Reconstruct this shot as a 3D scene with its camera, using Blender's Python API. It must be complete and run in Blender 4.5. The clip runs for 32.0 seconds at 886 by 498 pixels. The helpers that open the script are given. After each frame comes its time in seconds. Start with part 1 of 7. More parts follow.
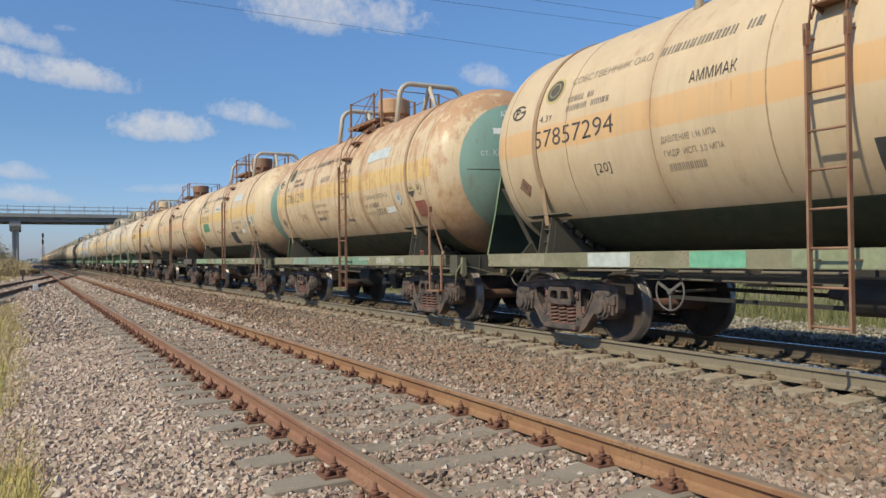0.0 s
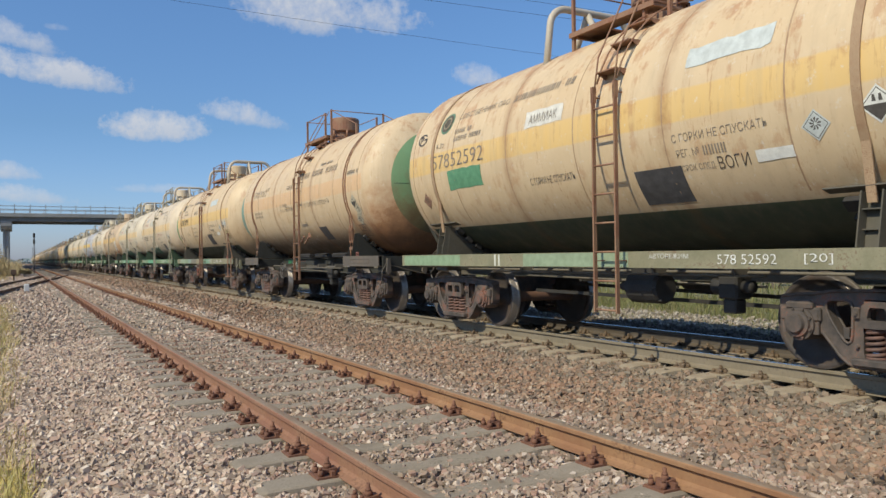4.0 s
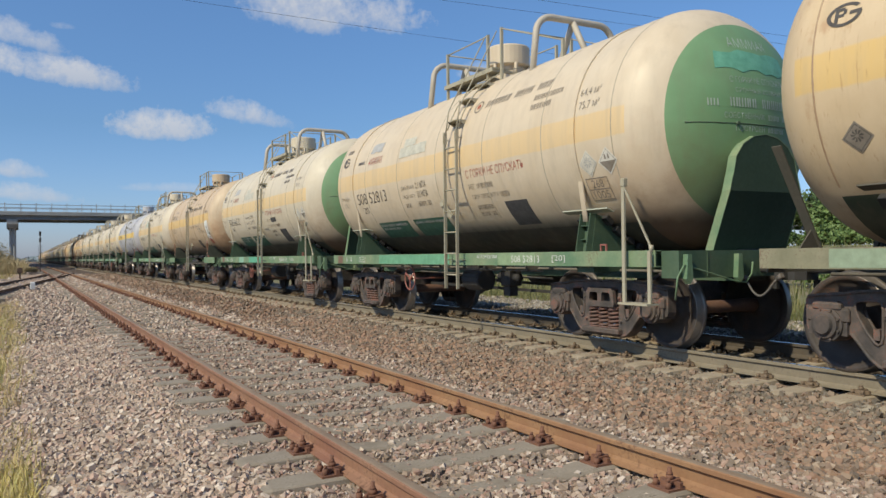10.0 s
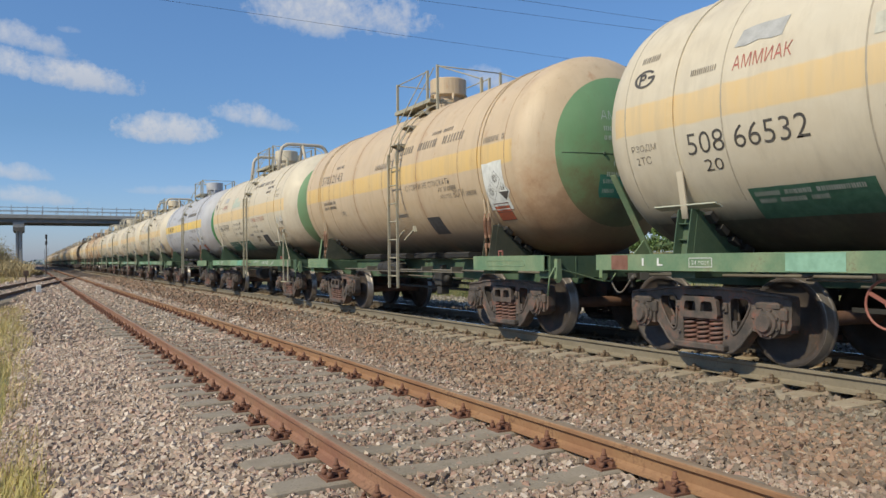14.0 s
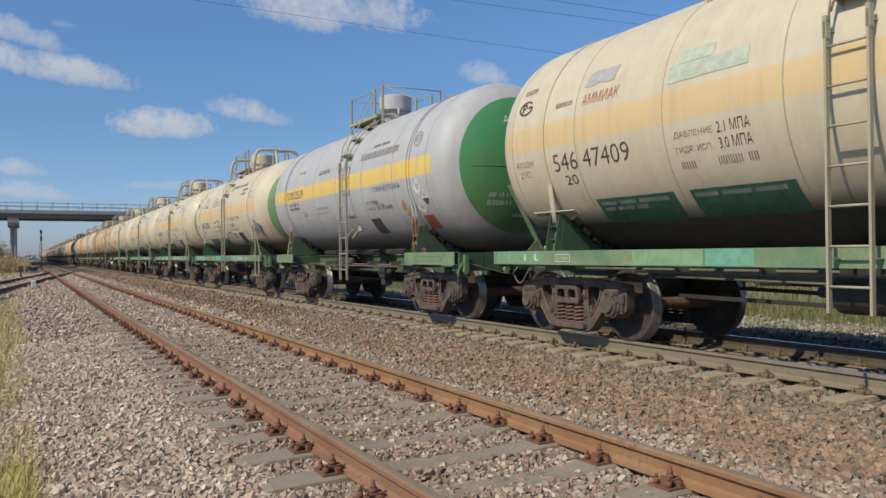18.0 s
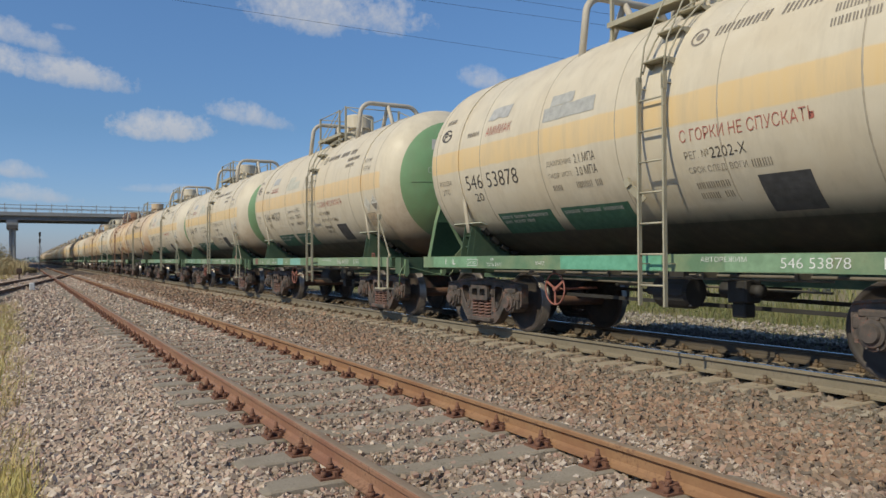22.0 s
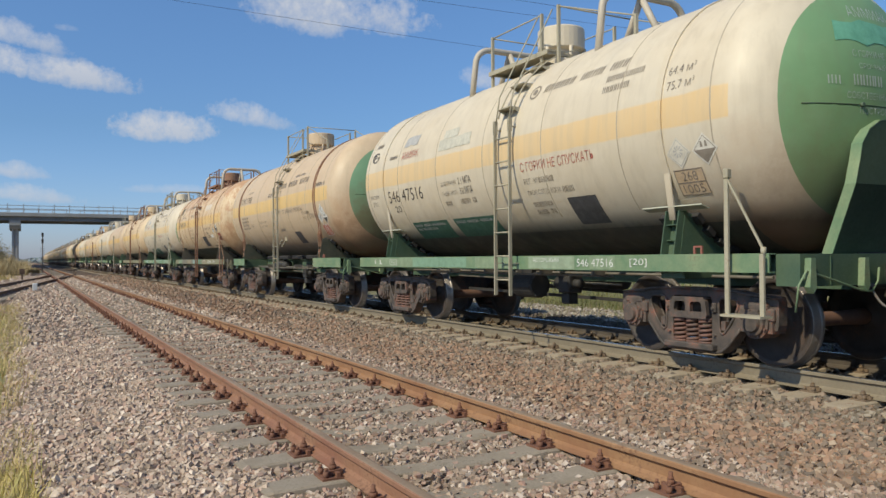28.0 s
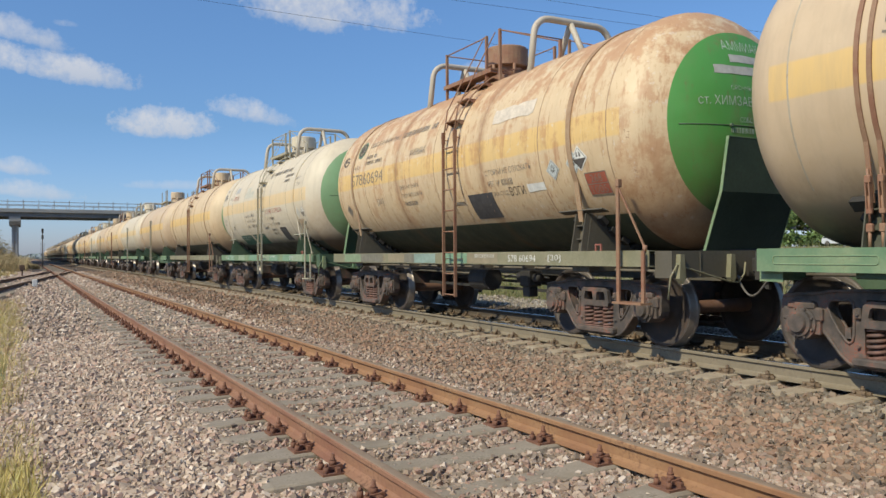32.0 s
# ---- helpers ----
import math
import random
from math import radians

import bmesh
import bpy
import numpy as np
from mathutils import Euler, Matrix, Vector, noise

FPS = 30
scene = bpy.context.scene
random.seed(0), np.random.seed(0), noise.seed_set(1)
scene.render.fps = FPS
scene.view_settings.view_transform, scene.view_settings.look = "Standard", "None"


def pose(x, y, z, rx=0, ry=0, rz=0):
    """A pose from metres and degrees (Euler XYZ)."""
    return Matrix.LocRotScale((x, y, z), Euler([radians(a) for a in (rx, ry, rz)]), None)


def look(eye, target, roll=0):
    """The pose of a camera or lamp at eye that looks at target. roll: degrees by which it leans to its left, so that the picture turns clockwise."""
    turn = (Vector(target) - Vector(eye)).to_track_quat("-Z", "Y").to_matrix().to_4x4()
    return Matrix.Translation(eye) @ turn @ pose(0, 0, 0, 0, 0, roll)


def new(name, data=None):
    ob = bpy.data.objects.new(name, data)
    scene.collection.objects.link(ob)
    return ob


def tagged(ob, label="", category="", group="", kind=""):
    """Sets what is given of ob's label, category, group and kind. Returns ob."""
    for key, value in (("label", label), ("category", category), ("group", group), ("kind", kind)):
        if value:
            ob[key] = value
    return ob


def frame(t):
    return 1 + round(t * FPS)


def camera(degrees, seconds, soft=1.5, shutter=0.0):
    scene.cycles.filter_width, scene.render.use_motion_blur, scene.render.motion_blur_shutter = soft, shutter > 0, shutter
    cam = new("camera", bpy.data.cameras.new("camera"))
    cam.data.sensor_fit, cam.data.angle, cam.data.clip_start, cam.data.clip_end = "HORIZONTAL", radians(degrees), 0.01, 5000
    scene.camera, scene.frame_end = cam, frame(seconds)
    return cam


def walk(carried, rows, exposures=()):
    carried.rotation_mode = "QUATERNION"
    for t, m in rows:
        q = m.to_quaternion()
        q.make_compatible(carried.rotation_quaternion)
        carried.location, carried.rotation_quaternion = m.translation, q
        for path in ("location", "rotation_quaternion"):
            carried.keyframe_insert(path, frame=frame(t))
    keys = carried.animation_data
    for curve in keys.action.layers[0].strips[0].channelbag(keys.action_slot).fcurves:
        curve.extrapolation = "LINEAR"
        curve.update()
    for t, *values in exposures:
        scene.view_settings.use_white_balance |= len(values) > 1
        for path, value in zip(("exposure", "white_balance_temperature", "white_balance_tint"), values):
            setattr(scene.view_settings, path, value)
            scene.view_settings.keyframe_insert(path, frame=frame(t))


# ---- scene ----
# World: z = 0 on the rail tops, y along the tracks, x across them towards the train.
cam = camera(59.7, 32.0, soft=1.5, shutter=0.0)
EYE = (0.0, 0.0, 1.17)
PATH = [  # seconds, yaw, pitch, roll of the hand-held camera
    (0, -28.192, 0.591, 0.696), (0.5, -28.218, 0.363, 0.739), (1, -28.351, 0.345, 0.889), (1.5, -28.392, 0.557, 0.738),
    (2, -28.320, 0.729, 0.756), (2.5, -28.346, 0.650, 0.797), (4.5, -28.751, 0.589, 0.662), (5, -28.637, 0.780, 0.690),
    (5.5, -28.496, 0.605, 0.656), (6, -28.585, 0.546, 0.529), (6.5, -28.505, 0.508, 0.548), (7, -28.438, 0.278, 0.616),
    (7.5, -28.608, 0.366, 0.660), (8, -28.368, 0.496, 0.633), (8.5, -28.296, 0.700, 0.518), (9, -28.323, 0.578, 0.447),
    (9.5, -28.402, 0.627, 0.586), (10, -28.348, 0.503, 0.609), (10.5, -28.364, 0.204, 0.584), (11, -28.150, 0.337, 0.462),
    (11.5, -28.139, 0.304, 0.421), (12, -28.143, 0.493, 0.421), (12.5, -28.087, 0.626, 0.477), (13, -28.191, 0.667, 0.411),
    (13.5, -28.031, 0.779, 0.409), (14, -27.994, 0.757, 0.545), (14.5, -28.084, 0.588, 0.625), (16.5, -27.959, 0.542, 0.702),
    (17, -27.898, 0.604, 0.683), (17.5, -28.080, 0.523, 0.485), (18, -28.296, 0.407, 0.549), (18.5, -28.247, 0.457, 0.602),
    (19, -28.218, 0.701, 0.499), (19.5, -28.242, 0.759, 0.533), (20, -28.238, 0.637, 0.527), (20.5, -28.235, 0.634, 0.504),
    (21, -28.348, 0.579, 0.500), (21.5, -28.330, 0.533, 0.496), (22, -28.375, 0.714, 0.296), (22.5, -28.200, 0.845, 0.241),
    (23, -28.329, 0.768, 0.309), (23.5, -28.417, 0.727, 0.325), (24, -28.365, 0.443, 0.362), (24.5, -28.251, 0.235, 0.279),
    (25, -28.379, 0.267, 0.395), (25.5, -28.373, 0.528, 0.334), (27.5, -28.287, 0.666, 0.356), (28, -28.212, 0.736, 0.330),
    (28.5, -28.196, 0.601, 0.402), (29, -28.129, 0.551, 0.394), (29.5, -28.136, 0.503, 0.290), (30, -28.062, 0.433, 0.338),
    (30.5, -28.072, 0.356, 0.407), (31, -28.117, 0.447, 0.295), (31.5, -28.191, 0.540, 0.352), (32, -28.215, 0.428, 0.349),
   
]
walk(cam, [(t, pose(*EYE, 90 + p, r, y)) for t, y, p, r in PATH], exposures=[(0, 0.05), (1, 0.07), (2, 0.05), (5, 0.1), (6, 0.2), (7, 0.05), (8, 0.06), (9, 0.02), (10, 0.02), (11, -0.17), (12, -0.07), (13, -0.18), (14, 0.0), (17, 0.1), (18, -0.08), (19, 0.03), (20, 0.0), (21, 0.1), (22, -0.2), (23, -0.06), (25, -0.08), (28, 0.02), (29, -0.06), (30, 0.06), (31, -0.02), (32, 0.12)])

# ---- sky, sun ----
SUN_TO = Vector((-0.725, -0.18, 0.665)).normalized()      # towards the sun
sun = new("sun", bpy.data.lights.new("sun", "SUN"))
sun.data.energy, sun.data.angle, sun.data.color = 4.1, radians(0.5), (1.0, 0.905, 0.675)
sun.matrix_world = look((0, 0, 60), Vector((0, 0, 60)) - SUN_TO)


def N(nt, kind, **kw):
    n = nt.nodes.new(kind)
    for k, v in kw.items():
        if k in n.inputs:
            n.inputs[k].default_value = v
        else:
            setattr(n, k, v)
    return n


def L(nt, a, b):
    nt.links.new(a, b)


def math_node(nt, op, a, b=None, clamp=False):
    n = nt.nodes.new("ShaderNodeMath")
    n.operation, n.use_clamp = op, clamp
    for i, v in enumerate((a, b)):
        if v is None:
            continue
        if isinstance(v, (int, float)):
            n.inputs[i].default_value = v
        else:
            nt.links.new(v, n.inputs[i])
    return n.outputs[0]


def mix(nt, fac, a, b, blend="MIX"):
    n = nt.nodes.new("ShaderNodeMix")
    n.data_type, n.blend_type = "RGBA", blend
    for sock, v in ((n.inputs[0], fac), (n.inputs[6], a), (n.inputs[7], b)):
        if isinstance(v, (int, float)):
            sock.default_value = v
        elif isinstance(v, (tuple, list)):
            sock.default_value = (*v[:3], 1)
        else:
            nt.links.new(v, sock)
    return n.outputs[2]


def ramp(nt, fac, *stops):
    n = nt.nodes.new("ShaderNodeValToRGB")
    el = n.color_ramp.elements
    while len(el) < len(stops):
        el.new(0.5)
    for e, (p, c) in zip(el, stops):
        e.position = p
        e.color = (c, c, c, 1) if isinstance(c, (int, float)) else (*c, 1)
    nt.links.new(fac, n.inputs[0])
    return n.outputs[0]


def bearing(az, el):
    """A direction, degrees from the track's +y towards +x, and up."""
    a, e = radians(az), radians(el)
    return Vector((math.sin(a) * math.cos(e), math.cos(a) * math.cos(e), math.sin(e)))


def make_world():
    w = bpy.data.worlds.new("sky")
    scene.world = w
    w.use_nodes = True
    nt = w.node_tree
    nt.nodes.clear()
    sky = nt.nodes.new("ShaderNodeTexSky")
    sky.sky_type, sky.sun_disc = "NISHITA", False
    sky.sun_elevation = math.asin(SUN_TO.z)
    sky.sun_rotation = math.atan2(SUN_TO.x, SUN_TO.y)
    sky.air_density, sky.dust_density, sky.ozone_density = 1.0, 0.6, 2.0
    tc = nt.nodes.new("ShaderNodeTexCoord")
    d = tc.outputs["Generated"]
    sep = N(nt, "ShaderNodeSeparateXYZ")
    L(nt, d, sep.inputs[0])
    # slow drift of the cloud outlines
    n1 = N(nt, "ShaderNodeTexNoise", Scale=13.0, Detail=5.0, Roughness=0.55)
    L(nt, d, n1.inputs["Vector"])
    n2 = N(nt, "ShaderNodeTexNoise", Scale=55.0, Detail=6.0, Roughness=0.65)
    L(nt, d, n2.inputs["Vector"])
    n3 = N(nt, "ShaderNodeTexNoise", Scale=150.0, Detail=5.0, Roughness=0.6)
    L(nt, d, n3.inputs["Vector"])
    wob = math_node(nt, "ADD", math_node(nt, "MULTIPLY", math_node(nt, "SUBTRACT", n1.outputs[0], 0.5), 1.9),
                    math_node(nt, "MULTIPLY", math_node(nt, "SUBTRACT", n2.outputs[0], 0.5), 2.1))
    wob = math_node(nt, "ADD", wob, math_node(nt, "MULTIPLY", math_node(nt, "SUBTRACT", n3.outputs[0], 0.5), 0.8))
    total = None
    low = None
    # cumulus banks: azimuth, height, half width, half height (degrees), strength, lean of the long axis
    for az, el, hw, hh, s, lean in CLOUDS:
        c = bearing(az, el)
        right = Vector((c.y, -c.x, 0)).normalized()
        up = right.cross(c)
        def dot(v, k):
            n = N(nt, "ShaderNodeVectorMath", operation="DOT_PRODUCT")
            n.inputs[1].default_value = v
            L(nt, d, n.inputs[0])
            return math_node(nt, "MULTIPLY", n.outputs["Value"], k)
        a = dot(right, 1 / radians(hw))
        b = math_node(nt, "SUBTRACT", dot(up, 1 / radians(hh)), math_node(nt, "MULTIPLY", a, lean))
        b = math_node(nt, "MAXIMUM", b, math_node(nt, "MULTIPLY", b, -1.9))      # flat bases
        f = dot(c, 1.0)
        r2 = math_node(nt, "ADD", math_node(nt, "MULTIPLY", a, a), math_node(nt, "MULTIPLY", b, b))
        v = math_node(nt, "SUBTRACT", 1.0, r2)
        v = math_node(nt, "ADD", v, wob)
        v = math_node(nt, "MULTIPLY", v, s)
        v = math_node(nt, "MULTIPLY", v, math_node(nt, "GREATER_THAN", f, 0.0))
        low_b = dot(up, -1 / radians(hh))
        shade = math_node(nt, "MULTIPLY", math_node(nt, "ADD", 0.35, low_b), math_node(nt, "GREATER_THAN", v, 0.0))
        total = v if total is None else math_node(nt, "MAXIMUM", total, v)
        low = shade if low is None else math_node(nt, "MAXIMUM", low, shade)
    # thin haze clouds elsewhere, out of the view
    mask = ramp(nt, total, (0.0, 0.0), (0.3, 0.36), (1.0, 1.0))
    body = ramp(nt, math_node(nt, "MULTIPLY", low, 0.7), (0.0, (0.93, 0.95, 1.0)), (1.0, (0.62, 0.70, 0.84)))
    cloud = mix(nt, 1.0, body, (7.4, 7.4, 7.4), "MULTIPLY")
    even = ramp(nt, sep.outputs[2], (0.0, (1.10, 0.93, 1.13)), (0.05, (1.03, 0.95, 1.09)), (0.16, (0.96, 0.94, 0.96)), (0.40, (1.24, 1.22, 1.20)))
    skyc = mix(nt, 1.0, mix(nt, 1.0, sky.outputs[0], SKY_TINT, "MULTIPLY"), even, "MULTIPLY")
    col = mix(nt, math_node(nt, "MULTIPLY", mask, 0.80), skyc, cloud)
    bg = nt.nodes.new("ShaderNodeBackground")
    bg.inputs["Strength"].default_value = SKY_POWER
    L(nt, col, bg.inputs["Color"])
    out = nt.nodes.new("ShaderNodeOutputWorld")
    L(nt, bg.outputs[0], out.inputs[0])


SKY_POWER = 0.09
SKY_TINT = (0.77, 1.05, 1.33)
CLOUDS = [(20.0, 17.4, 6.4, 2.5, 0.9, -0.10), (8.3, 9.0, 3.4, 1.5, 1.0, 0.05), (14.4, 10.1, 3.1, 1.15, 0.75, -0.5),
          (31.7, 12.9, 2.2, 1.2, 0.7, -0.3), (1.0, 12.35, 5.7, 1.35, 0.9, -0.4), (-0.6, 14.3, 3.3, 1.1, 0.65, -0.7), (2.2, 15.2, 0.8, 0.35, 0.3, 0.0),
          (-1.2, 5.8, 2.4, 0.8, 0.6, -0.2), (-0.4, 4.3, 4.0, 0.8, 0.65, -0.5), (8.8, 4.9, 3.2, 0.45, 0.3, 0.0),
          (62, 26, 9, 2.5, 1.0, 0.0), (100, 18, 12, 3, 1.0, 0.1), (150, 30, 14, 4, 1.0, 0.0), (-60, 24, 12, 3, 1.0, -0.1), (-120, 35, 14, 4, 0.9, 0.0)]
make_world()


# ---- materials ----
MATS = {}


def material(name, rough=0.7, metal=0.0):
    m = bpy.data.materials.new(name)
    m.use_nodes = True
    nt = m.node_tree
    b = nt.nodes["Principled BSDF"]
    b.inputs["Roughness"].default_value = rough
    b.inputs["Metallic"].default_value = metal
    MATS[name] = m
    return m, nt, b


def coords(nt, scale=(1, 1, 1), offset=(0, 0, 0)):
    tc = nt.nodes.new("ShaderNodeTexCoord")
    mp = nt.nodes.new("ShaderNodeMapping")
    mp.inputs["Scale"].default_value = scale
    mp.inputs["Location"].default_value = offset
    L(nt, tc.outputs["Object"], mp.inputs[0])
    return mp.outputs[0]


def noise_tex(nt, vec, scale, detail=5.0, rough=0.6):
    n = N(nt, "ShaderNodeTexNoise", Scale=scale, Detail=detail, Roughness=rough)
    L(nt, vec, n.inputs["Vector"])
    return n.outputs[0]


def bump(nt, b, height, strength, distance):
    n = N(nt, "ShaderNodeBump", Strength=strength, Distance=distance)
    L(nt, height, n.inputs["Height"])
    L(nt, n.outputs[0], b.inputs["Normal"])


def worn(name, base, second, rust=(0.16, 0.065, 0.03), amount=0.3, rough=0.6, scale=3.0, metal=0.0, relief=0.002):
    """Paint or metal with a second tone in patches, rust flecks and grain."""
    if name in MATS:
        return MATS[name]
    m, nt, b = material(name, rough, metal)
    info = nt.nodes.new("ShaderNodeObjectInfo")
    tc = nt.nodes.new("ShaderNodeTexCoord")
    off = N(nt, "ShaderNodeVectorMath", operation="ADD")
    mul = N(nt, "ShaderNodeVectorMath", operation="SCALE")
    mul.inputs[0].default_value = (17.0, 11.0, 5.0)
    L(nt, info.outputs["Random"], mul.inputs["Scale"])
    L(nt, tc.outputs["Object"], off.inputs[0])
    L(nt, mul.outputs[0], off.inputs[1])
    v = off.outputs[0]
    big = noise_tex(nt, v, scale, 4)
    fine = noise_tex(nt, v, scale * 14, 5, 0.7)
    c = mix(nt, ramp(nt, big, (0.35, 0.0), (0.65, 1.0)), base, second)
    c = mix(nt, math_node(nt, "MULTIPLY", fine, 0.35), c, (0.05, 0.045, 0.04))
    speck = math_node(nt, "MULTIPLY", big, fine)
    lim = 0.40 - 0.22 * amount
    c = mix(nt, ramp(nt, speck, (lim, 0.0), (lim + 0.1, min(1.0, amount * 2))), c, rust)
    L(nt, c, b.inputs["Base Color"])
    L(nt, ramp(nt, fine, (0.3, max(0.05, rough - 0.12)), (0.8, min(1, rough + 0.15))), b.inputs["Roughness"])
    bump(nt, b, fine, 0.35, relief)
    return m


def tank_paint(name, base, seed, rust=0.3, fade=0.3, grime_shade=0.5, rust_col=(0.39, 0.17, 0.07), band=None, ends=0.0, oil_shade=None):
    """Sprayed tank paint with faded patches, rust at the seams and in blotches, scuffs, a sprayed band, and low dirt
    mixed with underside shade.
    """
    if name in MATS:
        return MATS[name]
    m, nt, b = material(name, 0.5)
    v = coords(nt, (1, 1, 1), (seed * 3.1, seed * 7.7, seed * 1.3))
    st = coords(nt, (2.2, 2.6, 0.33), (seed * 5.1, seed * 2.7, seed * 2.3))
    big = noise_tex(nt, v, 0.7, 5)
    mid = noise_tex(nt, v, 3.2, 6, 0.65)
    blot = noise_tex(nt, v, 2.4, 7, 0.72)
    fine = noise_tex(nt, v, 38, 5, 0.7)
    runs = noise_tex(nt, st, 2.4, 6, 0.62)
    tc = nt.nodes.new("ShaderNodeTexCoord")
    sep = nt.nodes.new("ShaderNodeSeparateXYZ")
    L(nt, tc.outputs["Object"], sep.inputs[0])
    pale = tuple(min(0.9, x * 1.08 + 0.02) for x in base)
    warm = (base[0] * 0.95, base[1] * 0.84, base[2] * 0.68)
    c = mix(nt, math_node(nt, "MULTIPLY", ramp(nt, big, (0.35, 0.0), (0.68, 1.0)), fade), base, warm)
    c = mix(nt, math_node(nt, "MULTIPLY", ramp(nt, mid, (0.45, 0.0), (0.7, 1.0)), 0.5), c, pale)
    if band:
        # the sprayed band, its edges soft and a little uneven
        off = math_node(nt, "ADD", math_node(nt, "SUBTRACT", sep.outputs[2], 2.791), math_node(nt, "MULTIPLY", math_node(nt, "SUBTRACT", mid, 0.5), 0.055))
        up = ramp(nt, math_node(nt, "ABSOLUTE", off), (0.158, 1.0), (0.186, 0.0))
        along = math_node(nt, "LESS_THAN", math_node(nt, "ABSOLUTE", sep.outputs[1]), 4.84)
        thin = ramp(nt, runs, (0.3, 0.90), (0.7, 0.60))
        c = mix(nt, math_node(nt, "MULTIPLY", math_node(nt, "MULTIPLY", up, along), thin), c, band)
    # oily soot on the belly, with the underside's shade put into its colour
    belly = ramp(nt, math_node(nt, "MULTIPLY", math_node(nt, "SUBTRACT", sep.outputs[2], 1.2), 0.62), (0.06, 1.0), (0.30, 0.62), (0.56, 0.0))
    dirt_shade = math_node(nt, "MULTIPLY", math_node(nt, "MULTIPLY", belly, ramp(nt, runs, (0.3, 0.55), (0.6, 1.0))), grime_shade)
    c = mix(nt, dirt_shade, c, (0.15 + 0.06 * rust, 0.12 - 0.01 * rust, 0.09 - 0.035 * rust))
    if oil_shade:
        # ragged oily soot with the belly's shade painted in, to about the given height
        o = math_node(nt, "ADD", math_node(nt, "SUBTRACT", sep.outputs[2], oil_shade[0]), math_node(nt, "MULTIPLY", math_node(nt, "SUBTRACT", math_node(nt, "ADD", math_node(nt, "MULTIPLY", runs, 0.7), math_node(nt, "MULTIPLY", blot, 0.3)), 0.5), oil_shade[1]))
        c = mix(nt, math_node(nt, "MULTIPLY", ramp(nt, o, (0.0, 1.0), (oil_shade[1], 0.0)), 0.88), c, oil_shade[2])
    # drips and dust over everything, drawn out downwards
    c = mix(nt, math_node(nt, "MULTIPLY", ramp(nt, runs, (0.48, 0.0), (0.70, 1.0)), 0.16), c, (0.20, 0.15, 0.10))
    # bare and rusty blotches, thicker near the crown
    crown = ramp(nt, math_node(nt, "MULTIPLY", math_node(nt, "SUBTRACT", sep.outputs[2], 1.4), 0.35), (0.0, 0.45), (0.85, 1.0))
    lim = 0.66 - 0.17 * rust
    top = ramp(nt, math_node(nt, "MULTIPLY", math_node(nt, "SUBTRACT", sep.outputs[2], 3.3), 1.0), (0.0, 0.0), (0.9, max(0.0, rust - 0.5) * 0.26))
    field = math_node(nt, "ADD", math_node(nt, "MULTIPLY", blot, 0.58), math_node(nt, "MULTIPLY", runs, 0.42))
    r1 = ramp(nt, math_node(nt, "ADD", field, top), (lim, 0.0), (lim + 0.07, 1.0))
    r1 = math_node(nt, "MULTIPLY", r1, crown)
    c = mix(nt, math_node(nt, "MULTIPLY", r1, min(0.75, 0.22 + 0.42 * rust)), c, rust_col)
    # narrow drips of rust and paint scaled off in flakes
    drip = noise_tex(nt, coords(nt, (5.0, 7.5, 0.55), (seed * 1.9, seed * 4.3, seed)), 2.6, 5, 0.7)
    dl = 0.69 - 0.13 * rust
    dm = math_node(nt, "MULTIPLY", ramp(nt, drip, (dl, 0.0), (dl + 0.05, 1.0)), ramp(nt, big, (0.38, 0.25), (0.62, 1.0)))
    c = mix(nt, math_node(nt, "MULTIPLY", dm, min(0.7, 0.15 + 0.5 * rust)), c, tuple(x * 0.85 for x in rust_col))
    if rust > 0.6:
        scale_off = ramp(nt, noise_tex(nt, v, 9.0, 6, 0.75), (0.60, 0.0), (0.64, 1.0))
        c = mix(nt, math_node(nt, "MULTIPLY", scale_off, 0.45), c, (0.62, 0.58, 0.50))
    # rust bleeding from the two seams beside the ladder
    d = math_node(nt, "ABSOLUTE", math_node(nt, "SUBTRACT", math_node(nt, "ABSOLUTE", sep.outputs[1]), 1.585))
    d = math_node(nt, "ADD", d, math_node(nt, "MULTIPLY", math_node(nt, "SUBTRACT", runs, 0.5), 0.35))
    seam = math_node(nt, "MULTIPLY", ramp(nt, d, (0.0, 1.0), (0.16, 0.0)), ramp(nt, mid, (0.35, 0.3), (0.6, 1.0)))
    c = mix(nt, math_node(nt, "MULTIPLY", seam, max(0.0, min(0.85, rust * 0.95 - 0.08))), c, tuple(x * 0.62 for x in rust_col))
    if ends:
        # brake dust and rust caught on the end in ragged patches
        e = math_node(nt, "ADD", math_node(nt, "MULTIPLY", sep.outputs[1], -0.42), math_node(nt, "MULTIPLY", math_node(nt, "SUBTRACT", 2.6, sep.outputs[2]), 0.62))
        e = math_node(nt, "SUBTRACT", math_node(nt, "ADD", e, math_node(nt, "MULTIPLY", math_node(nt, "SUBTRACT", blot, 0.5), 1.4)), 1.98)
        c = mix(nt, math_node(nt, "MULTIPLY", ramp(nt, e, (0.05, 0.0), (0.55, 1.0)), ends), c, rust_col)
        c = mix(nt, math_node(nt, "MULTIPLY", ramp(nt, e, (0.42, 0.0), (0.85, 1.0)), ends), c, (0.13, 0.065, 0.035))
    flake = math_node(nt, "MULTIPLY", mid, fine)
    fl = 0.49 - 0.11 * rust
    c = mix(nt, ramp(nt, flake, (fl, 0.0), (fl + 0.04, min(0.8, 0.2 + rust * 0.6))), c, (0.19, 0.085, 0.045))
    L(nt, c, b.inputs["Base Color"])
